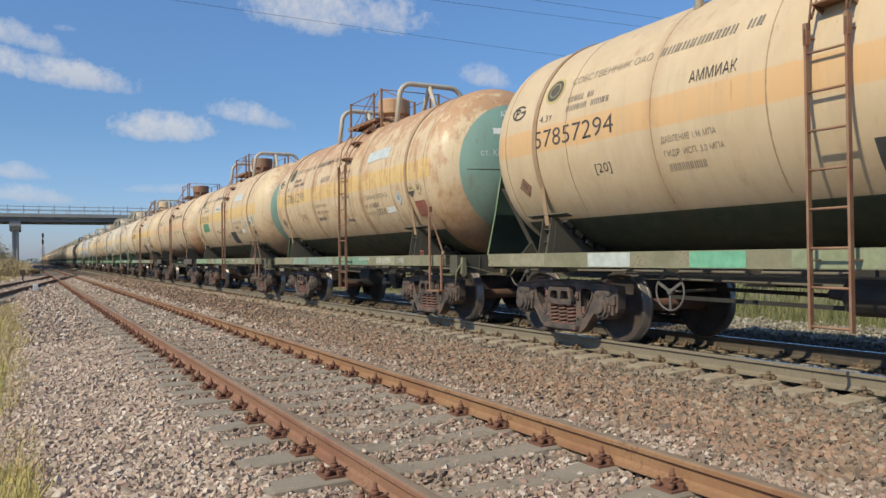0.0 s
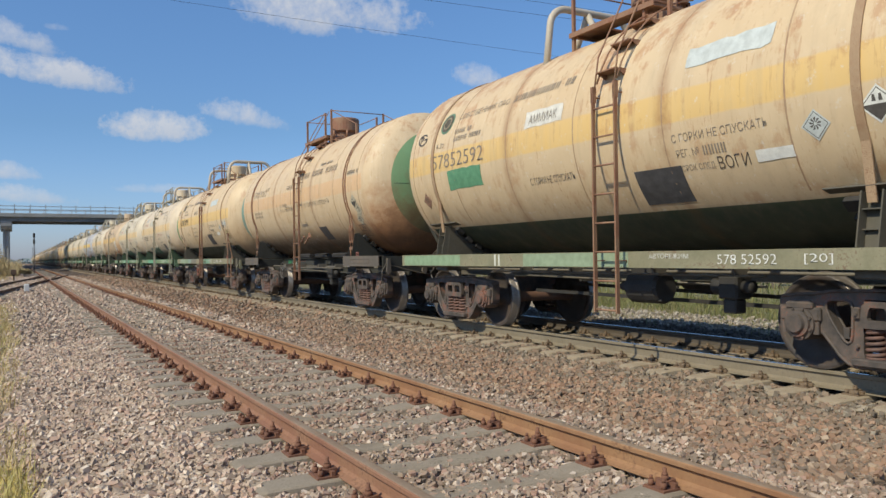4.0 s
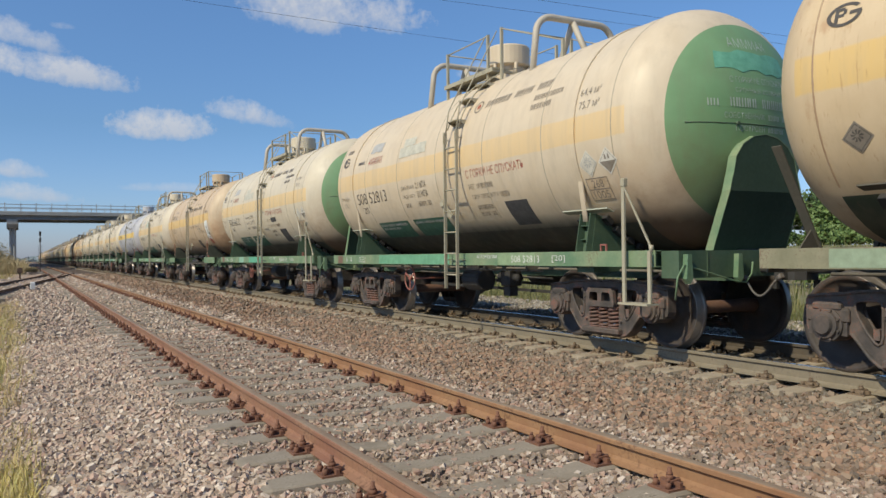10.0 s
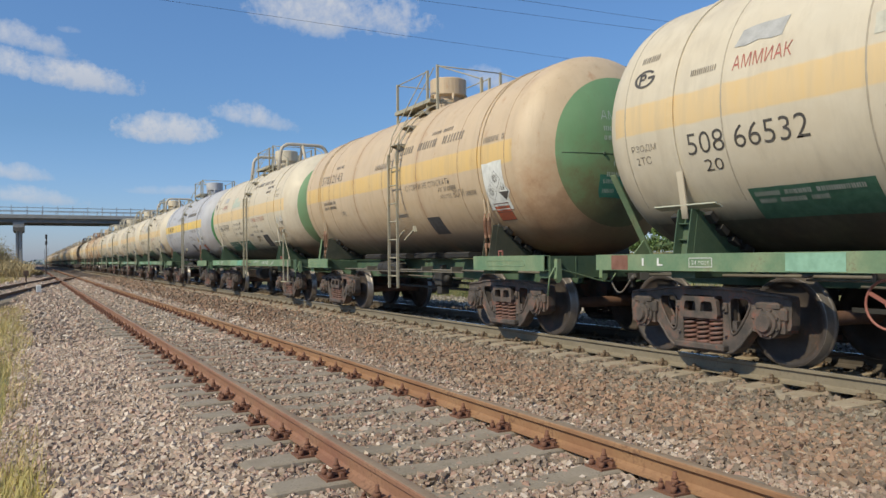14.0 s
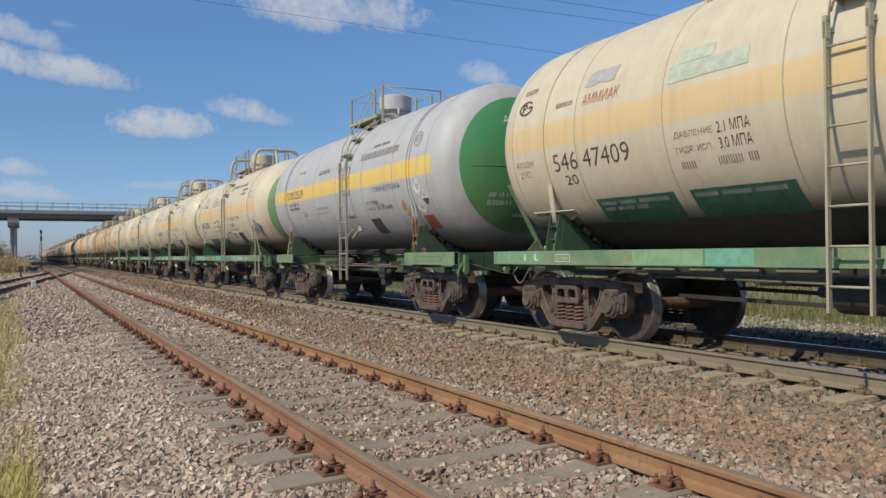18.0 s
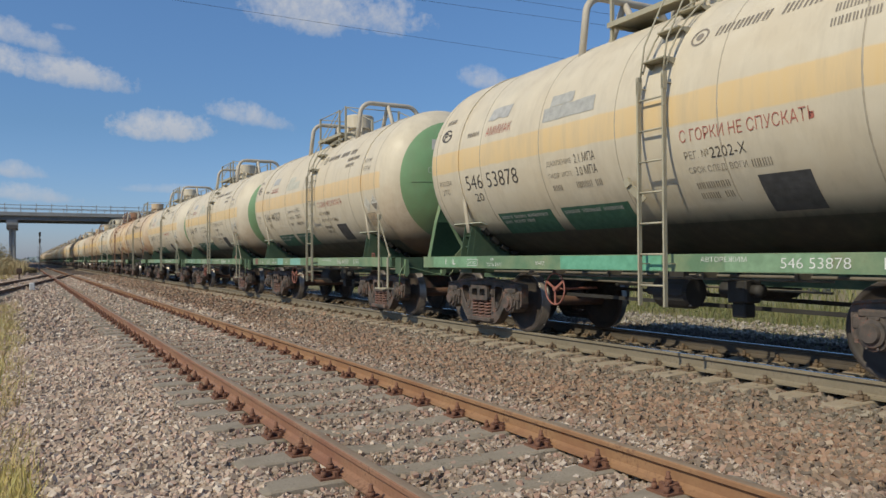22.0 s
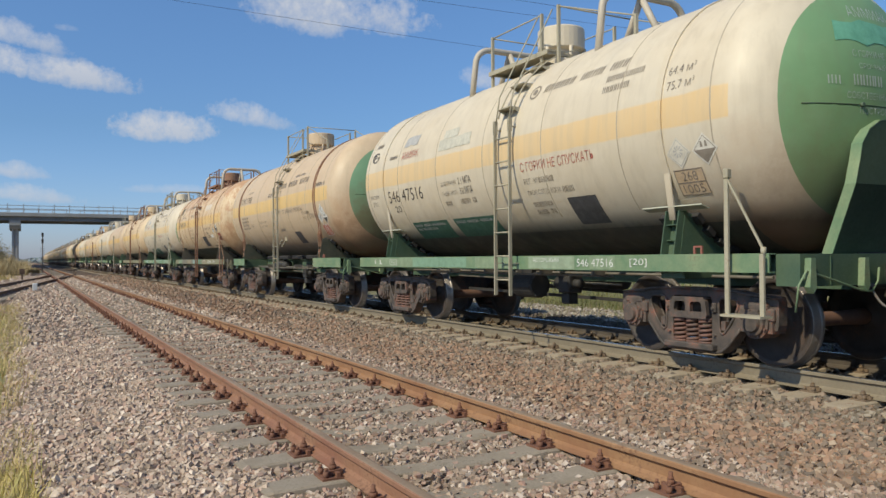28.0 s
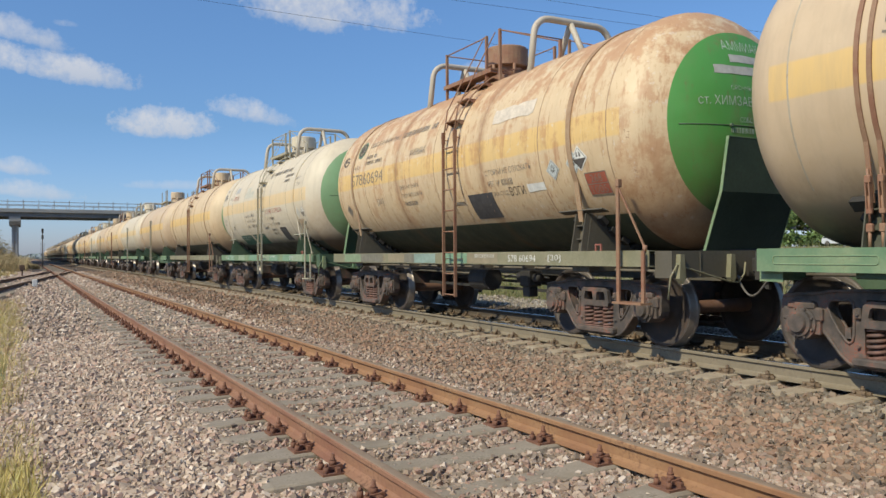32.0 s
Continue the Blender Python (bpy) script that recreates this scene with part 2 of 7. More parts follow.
    L(nt, ramp(nt, mid, (0.3, 0.42), (0.7, 0.68)), b.inputs["Roughness"])
    bump(nt, b, math_node(nt, "ADD", math_node(nt, "MULTIPLY", fine, 0.3), mid), 0.25, 0.004)
    return m


def gravel_mat(name, tones, scale=22.0):
    """Crushed stone: each loose stone has a tone of its own."""
    m, nt, b = material(name, 0.9)
    geo = nt.nodes.new("ShaderNodeNewGeometry")
    v = coords(nt)
    fine = noise_tex(nt, v, 60, 4, 0.7)
    n = nt.nodes.new("ShaderNodeValToRGB")
    n.color_ramp.interpolation = "CONSTANT"
    el = n.color_ramp.elements
    while len(el) < len(tones):
        el.new(0.5)
    for i, (e, c) in enumerate(zip(el, tones)):
        e.position, e.color = i / len(tones), (*c, 1)
    L(nt, geo.outputs["Random Per Island"], n.inputs[0])
    big = noise_tex(nt, v, 0.5, 3)
    c = mix(nt, math_node(nt, "MULTIPLY", fine, 0.4), n.outputs[0], (0.11, 0.085, 0.07))
    c = mix(nt, math_node(nt, "MULTIPLY", big, 0.25), c, (0.20, 0.15, 0.11))
    L(nt, c, b.inputs["Base Color"])
    bump(nt, b, fine, 0.5, 0.004)
    return m


def bed_mat(name, tones, scale):
    """Stones in the distance and between the loose ones: cells of different tone with sunk joints."""
    m, nt, b = material(name, 0.95)
    v = coords(nt)
    vor = N(nt, "ShaderNodeTexVoronoi", Scale=scale)
    L(nt, v, vor.inputs["Vector"])
    edge = N(nt, "ShaderNodeTexVoronoi", Scale=scale, feature="DISTANCE_TO_EDGE")
    L(nt, v, edge.inputs["Vector"])
    sep = nt.nodes.new("ShaderNodeSeparateColor")
    L(nt, vor.outputs["Color"], sep.inputs[0])
    n = nt.nodes.new("ShaderNodeValToRGB")
    el = n.color_ramp.elements
    while len(el) < len(tones):
        el.new(0.5)
    for i, (e, c) in enumerate(zip(el, tones)):
        e.position, e.color = i / (len(tones) - 1), (*c, 1)
    L(nt, sep.outputs[0], n.inputs[0])
    gap = ramp(nt, edge.outputs["Distance"], (0.0, 0.0), (0.16, 1.0))
    c = mix(nt, gap, (0.07, 0.055, 0.045), n.outputs[0])
    c = mix(nt, math_node(nt, "MULTIPLY", noise_tex(nt, v, 0.35, 4), 0.3), c, (0.2, 0.15, 0.11))
    L(nt, c, b.inputs["Base Color"])
    bump(nt, b, math_node(nt, "ADD", gap, math_node(nt, "MULTIPLY", sep.outputs[1], 0.8)), 0.9, 0.03)
    return m


PINK = [(0.34, 0.245, 0.182), (0.44, 0.335, 0.258), (0.42, 0.262, 0.20), (0.52, 0.41, 0.32), (0.21, 0.165, 0.125), (0.44, 0.30, 0.23), (0.67, 0.56, 0.46), (0.35, 0.268, 0.205), (0.27, 0.21, 0.16)]
PALEPINK = [tuple(min(0.8, 0.46 * m + 0.92 * v) for v, m in zip(c, (0.43, 0.345, 0.268))) for c in PINK]
TAN = [(0.315, 0.19, 0.122), (0.385, 0.235, 0.15), (0.235, 0.175, 0.125), (0.40, 0.255, 0.165), (0.165, 0.13, 0.098), (0.36, 0.21, 0.135), (0.47, 0.36, 0.26), (0.27, 0.185, 0.128), (0.32, 0.225, 0.15)]
GREYTAN = [(0.225, 0.17, 0.12), (0.28, 0.21, 0.148), (0.185, 0.152, 0.112), (0.32, 0.22, 0.148), (0.135, 0.118, 0.09), (0.26, 0.175, 0.12), (0.36, 0.31, 0.235)]
# ballast under the train: oily, and darkened in colour for the train's shade
OILSHADE = [(0.055, 0.045, 0.036), (0.09, 0.072, 0.055), (0.04, 0.034, 0.028), (0.12, 0.096, 0.072), (0.07, 0.057, 0.044)]
M_PALEPINK, M_GREYTAN = gravel_mat("pale_pink_crushed_stone", PALEPINK), gravel_mat("dusty_grey_brown_stone", GREYTAN)
M_PINK, M_TAN = gravel_mat("pink_crushed_stone", PINK), gravel_mat("tan_crushed_stone", TAN)
M_GREYSTONE = gravel_mat("pale_grey_stone", [(0.30, 0.27, 0.22), (0.42, 0.38, 0.31), (0.24, 0.21, 0.17), (0.52, 0.48, 0.41), (0.34, 0.28, 0.22)])
M_OILSHADE, M_OILSHADEBED = gravel_mat("shaded_oily_stone", OILSHADE), bed_mat("shaded_oily_bed", OILSHADE, 20.0)
M_PALEBED = bed_mat("pale_stone_bed", [tuple(0.95 * v for v in c) for c in PALEPINK], 20.0)
# bed tones below their stones', to colour in shade for the gaps
M_PINKBED, M_TANBED = bed_mat("pink_stone_bed", [tuple(0.66 * v for v in c) for c in PINK], 26.0), bed_mat("tan_stone_bed", [tuple(0.50 * v for v in c) for c in TAN], 24.0)
M_RAIL = worn("rusty_rail", (0.245, 0.108, 0.064), (0.31, 0.165, 0.095), (0.11, 0.05, 0.032), 0.4, 0.8, 2.0)
M_OCHRERAIL = worn("ochre_rusty_rail", (0.275, 0.132, 0.062), (0.35, 0.195, 0.095), (0.13, 0.06, 0.035), 0.4, 0.8, 2.0)
M_RAILTOP = worn("rusty_rail_head", (0.265, 0.18, 0.115), (0.33, 0.245, 0.165), (0.17, 0.095, 0.055), 0.3, 0.72, 2.0, 0.1)
M_OLDRAIL = worn("old_brown_rail", (0.11, 0.065, 0.042), (0.16, 0.10, 0.066), (0.07, 0.04, 0.03), 0.35, 0.85, 2.0)
M_MAINRAIL = worn("dusty_rail", (0.20, 0.165, 0.11), (0.26, 0.215, 0.15), (0.11, 0.075, 0.05), 0.4, 0.8, 2.0)
# rail steel darkened for the far rail, which lies in the train's shade
M_SHADERAIL = worn("shade_darkened_rail", (0.07, 0.055, 0.042), (0.11, 0.088, 0.065), (0.09, 0.06, 0.04), 0.3, 0.7, 2.0)
M_MAINCLIP = worn("dusty_brown_clip", (0.15, 0.10, 0.062), (0.21, 0.15, 0.095), (0.09, 0.05, 0.03), 0.4, 0.85, 12.0)
M_POLISH = worn("polished_rail_head", (0.45, 0.45, 0.46), (0.52, 0.52, 0.52), (0.25, 0.2, 0.17), 0.05, 0.28, 2.0, 0.9)
M_CLIP = worn("rusty_clip", (0.17, 0.075, 0.045), (0.23, 0.10, 0.055), (0.09, 0.04, 0.03), 0.4, 0.85, 12.0)
M_CONCRETE = worn("sleeper_concrete", (0.27, 0.222, 0.162), (0.36, 0.305, 0.235), (0.15, 0.12, 0.08), 0.5, 0.9, 5.0, relief=0.004)
M_STONECONC = worn("tan_sleeper_concrete", (0.36, 0.29, 0.205), (0.43, 0.35, 0.25), (0.22, 0.16, 0.11), 0.3, 0.9, 5.0, relief=0.004)
M_BRIDGE = worn("bridge_concrete", (0.33, 0.325, 0.31), (0.41, 0.40, 0.38), (0.2, 0.17, 0.14), 0.2, 0.9, 0.6)
M_GIRDER = worn("weathered_girder", (0.19, 0.19, 0.185), (0.27, 0.265, 0.26), (0.09, 0.075, 0.06), 0.4, 0.8, 0.6)
M_BOGIE = worn("bogie_cast_steel", (0.052, 0.045, 0.041), (0.15, 0.112, 0.092), (0.24, 0.075, 0.045), 0.48, 0.75, 4.5, relief=0.004)
M_SPRING = worn("spring_steel", (0.12, 0.072, 0.058), (0.21, 0.10, 0.075), (0.24, 0.08, 0.05), 0.4, 0.7, 6.0)
M_AXLE = worn("rusty_axle", (0.13, 0.065, 0.042), (0.19, 0.10, 0.062), (0.07, 0.045, 0.035), 0.35, 0.75, 3.0)
M_WHEEL = worn("wheel_steel", (0.036, 0.029, 0.026), (0.065, 0.048, 0.04), (0.16, 0.075, 0.045), 0.35, 0.7, 3.0)
M_TREAD = worn("worn_tread", (0.20, 0.175, 0.155), (0.27, 0.24, 0.215), (0.14, 0.10, 0.08), 0.25, 0.42, 4.0, 0.6)
M_BLACK = worn("sooty_black_steel", (0.020, 0.019, 0.019), (0.036, 0.034, 0.032), (0.10, 0.06, 0.045), 0.2, 0.75, 3.0)
M_GREYIRON = worn("grey_iron", (0.09, 0.083, 0.077), (0.15, 0.138, 0.125), (0.16, 0.075, 0.05), 0.4, 0.7, 4.0)
M_REDIRON = worn("red_lead_iron", (0.30, 0.10, 0.075), (0.36, 0.14, 0.10), (0.14, 0.06, 0.04), 0.3, 0.65, 6.0)
M_LINEN = worn("pale_flange_paint", (0.42, 0.43, 0.33), (0.48, 0.48, 0.38), (0.25, 0.2, 0.13), 0.15, 0.65, 3.0)
M_PIPE = worn("dusty_pipe", (0.13, 0.115, 0.09), (0.19, 0.17, 0.135), (0.12, 0.07, 0.045), 0.3, 0.75, 4.0)


# ---- geometry helpers ----
def box(bm, x0, x1, y0, y1, z0, z1, mi=0, bev=0.0):
    vs = [bm.verts.new((x, y, z)) for z in (z0, z1) for y in (y0, y1) for x in (x0, x1)]
    fs = [bm.faces.new([vs[i] for i in f]) for f in ((0, 2, 3, 1), (4, 5, 7, 6), (0, 1, 5, 4), (2, 6, 7, 3), (0, 4, 6, 2), (1, 3, 7, 5))]
    for f in fs:
        f.material_index = mi
    if bev:
        es = {e for f in fs for e in f.edges}
        r = bmesh.ops.bevel(bm, geom=list(es), offset=bev, segments=1, affect="EDGES")
        for f in r["faces"]:
            f.material_index = mi
    return vs


def bar(bm, a, b, w, h, mi=0, up=(0, 0, 1)):
    """A straight bar of section w (across) by h (towards up) from a to b."""
    a, b, up = Vector(a), Vector(b), Vector(up)
    d = (b - a).normalized()
    if abs(d.dot(up)) > 0.98:
        up = Vector((1, 0, 0))
    s = d.cross(up).normalized()
    u = s.cross(d)
    vs = [bm.verts.new(p + s * i * w / 2 + u * j * h / 2) for p in (a, b) for i, j in ((-1, -1), (1, -1), (1, 1), (-1, 1))]
    for f in ((3, 2, 1, 0), (4, 5, 6, 7), (0, 1, 5, 4), (1, 2, 6, 5), (2, 3, 7, 6), (3, 0, 4, 7)):
        bm.faces.new([vs[i] for i in f]).material_index = mi
    return vs


def tube(bm, pts, r, seg=8, mi=0, closed=False, cap=True):
    """A round tube through points."""
    pts = [Vector(p) for p in pts]
    rings = []
    n = len(pts)
    prev = None
    for i, p in enumerate(pts):
        a = pts[(i - 1) % n] if (i or closed) else p
        b = pts[(i + 1) % n] if (i < n - 1 or closed) else p
        d = (b - a).normalized()
        if prev is None:
            ref = Vector((0, 0, 1)) if abs(d.z) < 0.9 else Vector((1, 0, 0))
            s = d.cross(ref).normalized()
        else:
            s = (prev - d * prev.dot(d)).normalized()
        prev = s
        u = d.cross(s)
        rings.append([bm.verts.new(p + (s * math.cos(t) + u * math.sin(t)) * r) for t in [2 * math.pi * k / seg for k in range(seg)]])
    for i in range(n if closed else n - 1):
        A, B = rings[i], rings[(i + 1) % n]
        for k in range(seg):
            f = bm.faces.new((A[k], A[(k + 1) % seg], B[(k + 1) % seg], B[k]))
            f.material_index, f.smooth = mi, True
    if cap and not closed:
        bm.faces.new(rings[0][::-1]).material_index = mi
        bm.faces.new(rings[-1]).material_index = mi


def lathe(bm, prof, axis="z", seg=24, at=(0, 0, 0), mi=0, mis=None, smooth=True, close=True):
    """Turn a profile of (radius, along) about an axis."""
    at = Vector(at)

    def place(r, h, t):
        c, s = r * math.cos(t), r * math.sin(t)
        return at + Vector({"z": (c, s, h), "x": (h, c, s), "y": (s, h, c)}[axis])
    rings = []
    for r, h in prof:
        if r < 1e-6:
            rings.append([bm.verts.new(place(0, h, 0))])
        else:
            rings.append([bm.verts.new(place(r, h, 2 * math.pi * k / seg)) for k in range(seg)])
    for i in range(len(rings) - 1):
        A, B = rings[i], rings[i + 1]
        for k in range(seg):
            j = (k + 1) % seg
            if len(A) == 1 and len(B) == 1:
                continue
            if len(A) == 1:
                vs = (A[0], B[j], B[k])
            elif len(B) == 1:
                vs = (A[k], A[j], B[0])
            else:
                vs = (A[k], A[j], B[j], B[k])
            f = bm.faces.new(vs)
            f.smooth = smooth
            f.material_index = mis[i] if mis else mi


def cyl(bm, a, b, r, seg=14, mi=0):
    a, b = Vector(a), Vector(b)
    d = (b - a).normalized()
    s = d.orthogonal().normalized()
    u = d.cross(s)
    A, B = ([bm.verts.new(p + (s * math.cos(t) + u * math.sin(t)) * r) for t in [2 * math.pi * k / seg for k in range(seg)]] for p in (a, b))
    for k in range(seg):
        f = bm.faces.new((A[k], A[(k + 1) % seg], B[(k + 1) % seg], B[k]))
        f.smooth, f.material_index = True, mi
    bm.faces.new(A[::-1]).material_index = mi
    bm.faces.new(B).material_index = mi


def prism(bm, poly, axis, t0, t1, mi=0):
    """A polygon in the plane across an axis, drawn out from t0 to t1. poly: pairs, (y, z) for x and (x, z) for y."""
    def place(p, t):
        return (t, p[0], p[1]) if axis == "x" else (p[0], t, p[1]) if axis == "y" else (p[0], p[1], t)
    A = [bm.verts.new(place(p, t0)) for p in poly]
    B = [bm.verts.new(place(p, t1)) for p in poly]
    n = len(poly)
    for k in range(n):
        bm.faces.new((A[k], A[(k + 1) % n], B[(k + 1) % n], B[k])).material_index = mi
    bm.faces.new(A[::-1]).material_index = mi
    bm.faces.new(B).material_index = mi


def mesh_of(name, bm, *mats):
    bmesh.ops.recalc_face_normals(bm, faces=bm.faces)
    me = bpy.data.meshes.new(name)
    bm.to_mesh(me)
    bm.free()
    for m in mats:
        me.materials.append(m)
    return me


def part(name, bm, mats, parent=None, label="", at=None):
    """One mesh object of a bmesh or a ready mesh, under a thing or a part."""
    me = bm if isinstance(bm, bpy.types.Mesh) else mesh_of(name, bm, *(mats if isinstance(mats, (list, tuple)) else (mats,)))
    ob = new(name, me)
    if parent is not None:
        ob.parent = parent
    if at is not None:
        ob.matrix_local = at if isinstance(at, Matrix) else Matrix.Translation(at)
    if label:
        ob["label"] = label
    return ob


def fast_mesh(name, verts, faces, mat, smooth=False):
    """A big mesh from arrays; faces all of one size."""
    me = bpy.data.meshes.new(name)
    k = faces.shape[1]
    me.vertices.add(len(verts))
    me.vertices.foreach_set("co", np.ascontiguousarray(verts, dtype=np.float32).ravel())
    me.loops.add(faces.size)
    me.loops.foreach_set("vertex_index", np.ascontiguousarray(faces, dtype=np.int32).ravel())
    me.polygons.add(len(faces))
    me.polygons.foreach_set("loop_start", np.arange(0, faces.size, k, dtype=np.int32))
    me.update(calc_edges=True)
    me.validate()
    me.materials.append(mat)
    if smooth:
        me.shade_smooth()
    else:
        me.shade_flat()
    return me


# ---- ground ----
NEAR, MAIN = 2.575, 7.87            # the middle lines of the two tracks
RNG = np.random.default_rng(7)


def ground_z(x, y):
    """Height of the ballast and verge across the tracks."""
    xs = [-60, -14, -5.0, -2.2, -1.0, 0.0, 1.0, 4.1, 4.7, 5.6, 6.50, 6.86, 7.0, 8.8, 9.4, 10.6, 12.0, 15, 26, 34, 60, 82, 94, 400]
    zs = [-0.3, -0.55, -0.75, -0.72, -0.55, -0.30, -0.232, -0.232, -0.28, -0.33, -0.262, -0.236, -0.24, -0.235, -0.25, -0.36, -0.44, -0.42, -0.3, 0.2, 0.4, 1.9, 1.9, 2.2]
    z = np.interp(x, xs, zs)
    far = np.clip((np.asarray(y) - 24) / 12, 0, 1)          # the siding's bed beyond the verge
    return np.where(np.asarray(x) < 1.0, z * (1 - far) + np.maximum(z, -0.24) * far, z)


def make_ground():
    xs = np.concatenate([[-2400, -700, -200, -60, -30, -20], np.arange(-14, 16.01, 0.25), [20, 26, 34, 60, 82, 94, 140, 400, 900, 2400]])
    ys = np.concatenate([[-300, -60, -20, -8], np.arange(-4, 40, 0.5), np.arange(40, 140, 2.0), [160, 200, 300, 500, 900, 1600, 3200]])
    X, Y = np.meshgrid(xs, ys)
    Z = ground_z(X, Y) + RNG.normal(0, 0.006, X.shape)
    V = np.stack([X, Y, Z], -1).reshape(-1, 3)
    n, mcols = len(ys), len(xs)
    i = np.arange((n - 1) * (mcols - 1))
    r, c = i // (mcols - 1), i % (mcols - 1)
    a = r * mcols + c
    F = np.stack([a, a + 1, a + mcols + 1, a + mcols], -1)
    me = fast_mesh("ground", V, F, M_SOIL, True)
    me.materials.append(M_PINKBED)
    me.materials.append(M_TANBED)
    me.materials.append(M_OILSHADEBED)
    me.materials.append(M_PALEBED)
    cx = xs[c] + 0.5 * (xs[c + 1] - xs[c])
    idx = np.where((cx > -0.1) & (cx < 4.4), 1, np.where((cx >= 4.4) & (cx < 13.6), 2, 0)).astype(np.int32)
    # this strip takes the dark bed where the train's shade falls
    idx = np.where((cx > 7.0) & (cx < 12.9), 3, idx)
    cy = ys[r]
    idx = np.where((cy > 24) & (cx > -5.0) & (cx <= -0.1), 4, idx).astype(np.int32)
    me.polygons.foreach_set("material_index", idx)
    tagged(new("ground", me), "gravel trackbed with dry grassy verges reaching the horizon", "ground", kind="structure")


def soil_mat():
    m, nt, b = material("dry_grass_soil", 1.0)
    v = coords(nt)
    big = noise_tex(nt, v, 0.15, 5)
    fine = noise_tex(nt, v, 5, 6, 0.7)
    c = mix(nt, ramp(nt, big, (0.4, 0.0), (0.6, 1.0)), (0.20, 0.16, 0.085), (0.13, 0.14, 0.05))
    c = mix(nt, math_node(nt, "MULTIPLY", fine, 0.5), c, (0.26, 0.21, 0.12))
    L(nt, c, b.inputs["Base Color"])
    bump(nt, b, fine, 0.6, 0.06)
    return m


M_SOIL = soil_mat()
make_ground()


def stones(name, n, xr, yr, size, mat, label, power=1.0, skip=None):
    """Loose crushed stones, as one piece of geometry."""
    # eight corners, pushed about: a chipped block of twelve triangles
    base = np.array([(x, y, z) for z in (-1, 1) for y in (-1, 1) for x in (-1, 1)], float)
    tri = np.array([(0, 2, 1), (1, 2, 3), (4, 5, 6), (5, 7, 6), (0, 1, 4), (1, 5, 4), (2, 6, 3), (3, 6, 7), (0, 4, 2), (2, 4, 6), (1, 3, 5), (3, 7, 5)])
    u = RNG.random(n) ** power
    y = yr[0] + (yr[1] - yr[0]) * u
    x = RNG.uniform(*xr, n)
    if skip is not None:
        keep = ~skip(x, y)
        x, y = x[keep], y[keep]
    n = len(x)
    s = size * np.clip(np.exp(RNG.normal(0, 0.32, n)), 0.5, 1.75) * np.clip(0.9 + (y - 4) * 0.012, 0.9, 1.9)
    P = base[None] * RNG.uniform(0.38, 1.0, (n, 8, 3)) * (s[:, None, None] * 0.56) * np.stack([RNG.uniform(0.8, 1.25, n), RNG.uniform(0.75, 1.1, n), RNG.uniform(0.62, 1.05, n)], -1)[:, None]
    a, b, c = RNG.uniform(0, 2 * np.pi, n), RNG.normal(0, 0.5, n), RNG.normal(0, 0.5, n)
    def turn(P, t, i, j):
        ct, sn = np.cos(t)[:, None], np.sin(t)[:, None]
        p, q = P[..., i].copy(), P[..., j].copy()
        P[..., i], P[..., j] = ct * p - sn * q, sn * p + ct * q
    turn(P, b, 1, 2), turn(P, c, 0, 2), turn(P, a, 0, 1)
    z = ground_z(x, y) + RNG.uniform(-0.30, 0.62, n) * s
    P += np.stack([x, y, z], -1)[:, None]
    F = (np.arange(n) * 8)[:, None, None] + tri[None]
    me = fast_mesh(name, P.reshape(-1, 3), F.reshape(-1, 3), mat)
    tagged(new(name, me), label, "ballast", kind="stuff")


def thin_out(x, y):
    """Fewer stones on the near corner of the bed, beside and behind the eye."""
    return (x * 0.47 + y * 0.88 < 3.9) & (RNG.random(len(x)) < 0.75)


def off_sleeper(x, y):
    """Where a near-track sleeper lies bare."""
    on = (np.abs(x - NEAR) < 1.36) & (np.abs((y - SLEEPER0 + 0.3125) % 0.625 - 0.3125) < 0.125)
    bare = np.where(np.abs(x - NEAR) > 0.80, np.where(np.abs(x - NEAR) > 1.22, 0.6, 0.95), 0.50 + 0.3 * np.sin(y * 3.1 + x * 2.3))
    return (on & (RNG.random(len(x)) < bare)) | thin_out(x, y)


def off_main_sleeper(x, y):
    """Bare outer ends of the main line's sleepers."""
    on = (x > 6.85 + 0.05 * np.sin(y * 2.3)) & (np.abs((y - MAIN0 + 0.2715) % 0.543 - 0.2715) < 0.11)
    return (on & (RNG.random(len(x)) < 0.88)) | thin_out(x, y)


SLEEPER0, MAIN0 = 3.952, 10.012
stones("near_ballast", 76000, (1.15, 4.5), (2.2, 15), 0.031, M_PINK, "loose pinkish grey crushed stone ballast", 1.35, off_sleeper)
stones("near_shoulder_ballast", 40000, (-0.25, 1.35), (2.2, 15), 0.032, M_PALEPINK, "pale pink crushed stone on the near shoulder of the bed", 1.35, off_sleeper)
stones("shoulder_ballast", 40000, (4.25, 6.2), (3.0, 18), 0.040, M_TAN, "loose reddish tan crushed stone ballast", 1.3, off_main_sleeper)
stones("upper_shoulder_ballast", 19000, (5.7, 6.93), (3.0, 20), 0.040, M_GREYTAN, "dusty grey-brown crushed stone below the main rails", 1.3, off_main_sleeper)
stones("far_ballast", 26000, (-0.5, 4.5), (14, 80), 0.046, M_PALEPINK, "loose crushed stone ballast further along the track", 1.3, off_sleeper)
stones("far_shoulder_ballast", 15000, (4.3, 6.9), (16, 80), 0.048, M_TAN, "reddish tan ballast shoulder further along the track", 1.2)
stones("inner_ballast", 19000, (7.1, 12.9), (3, 26), 0.05, M_OILSHADE, "oily ballast under the train with its shade in the colour", 1.2)
stones("outer_ballast", 9000, (12.7, 15.4), (3, 30), 0.05, M_GREYSTONE, "loose pale crushed stone beside the main line", 1.1)
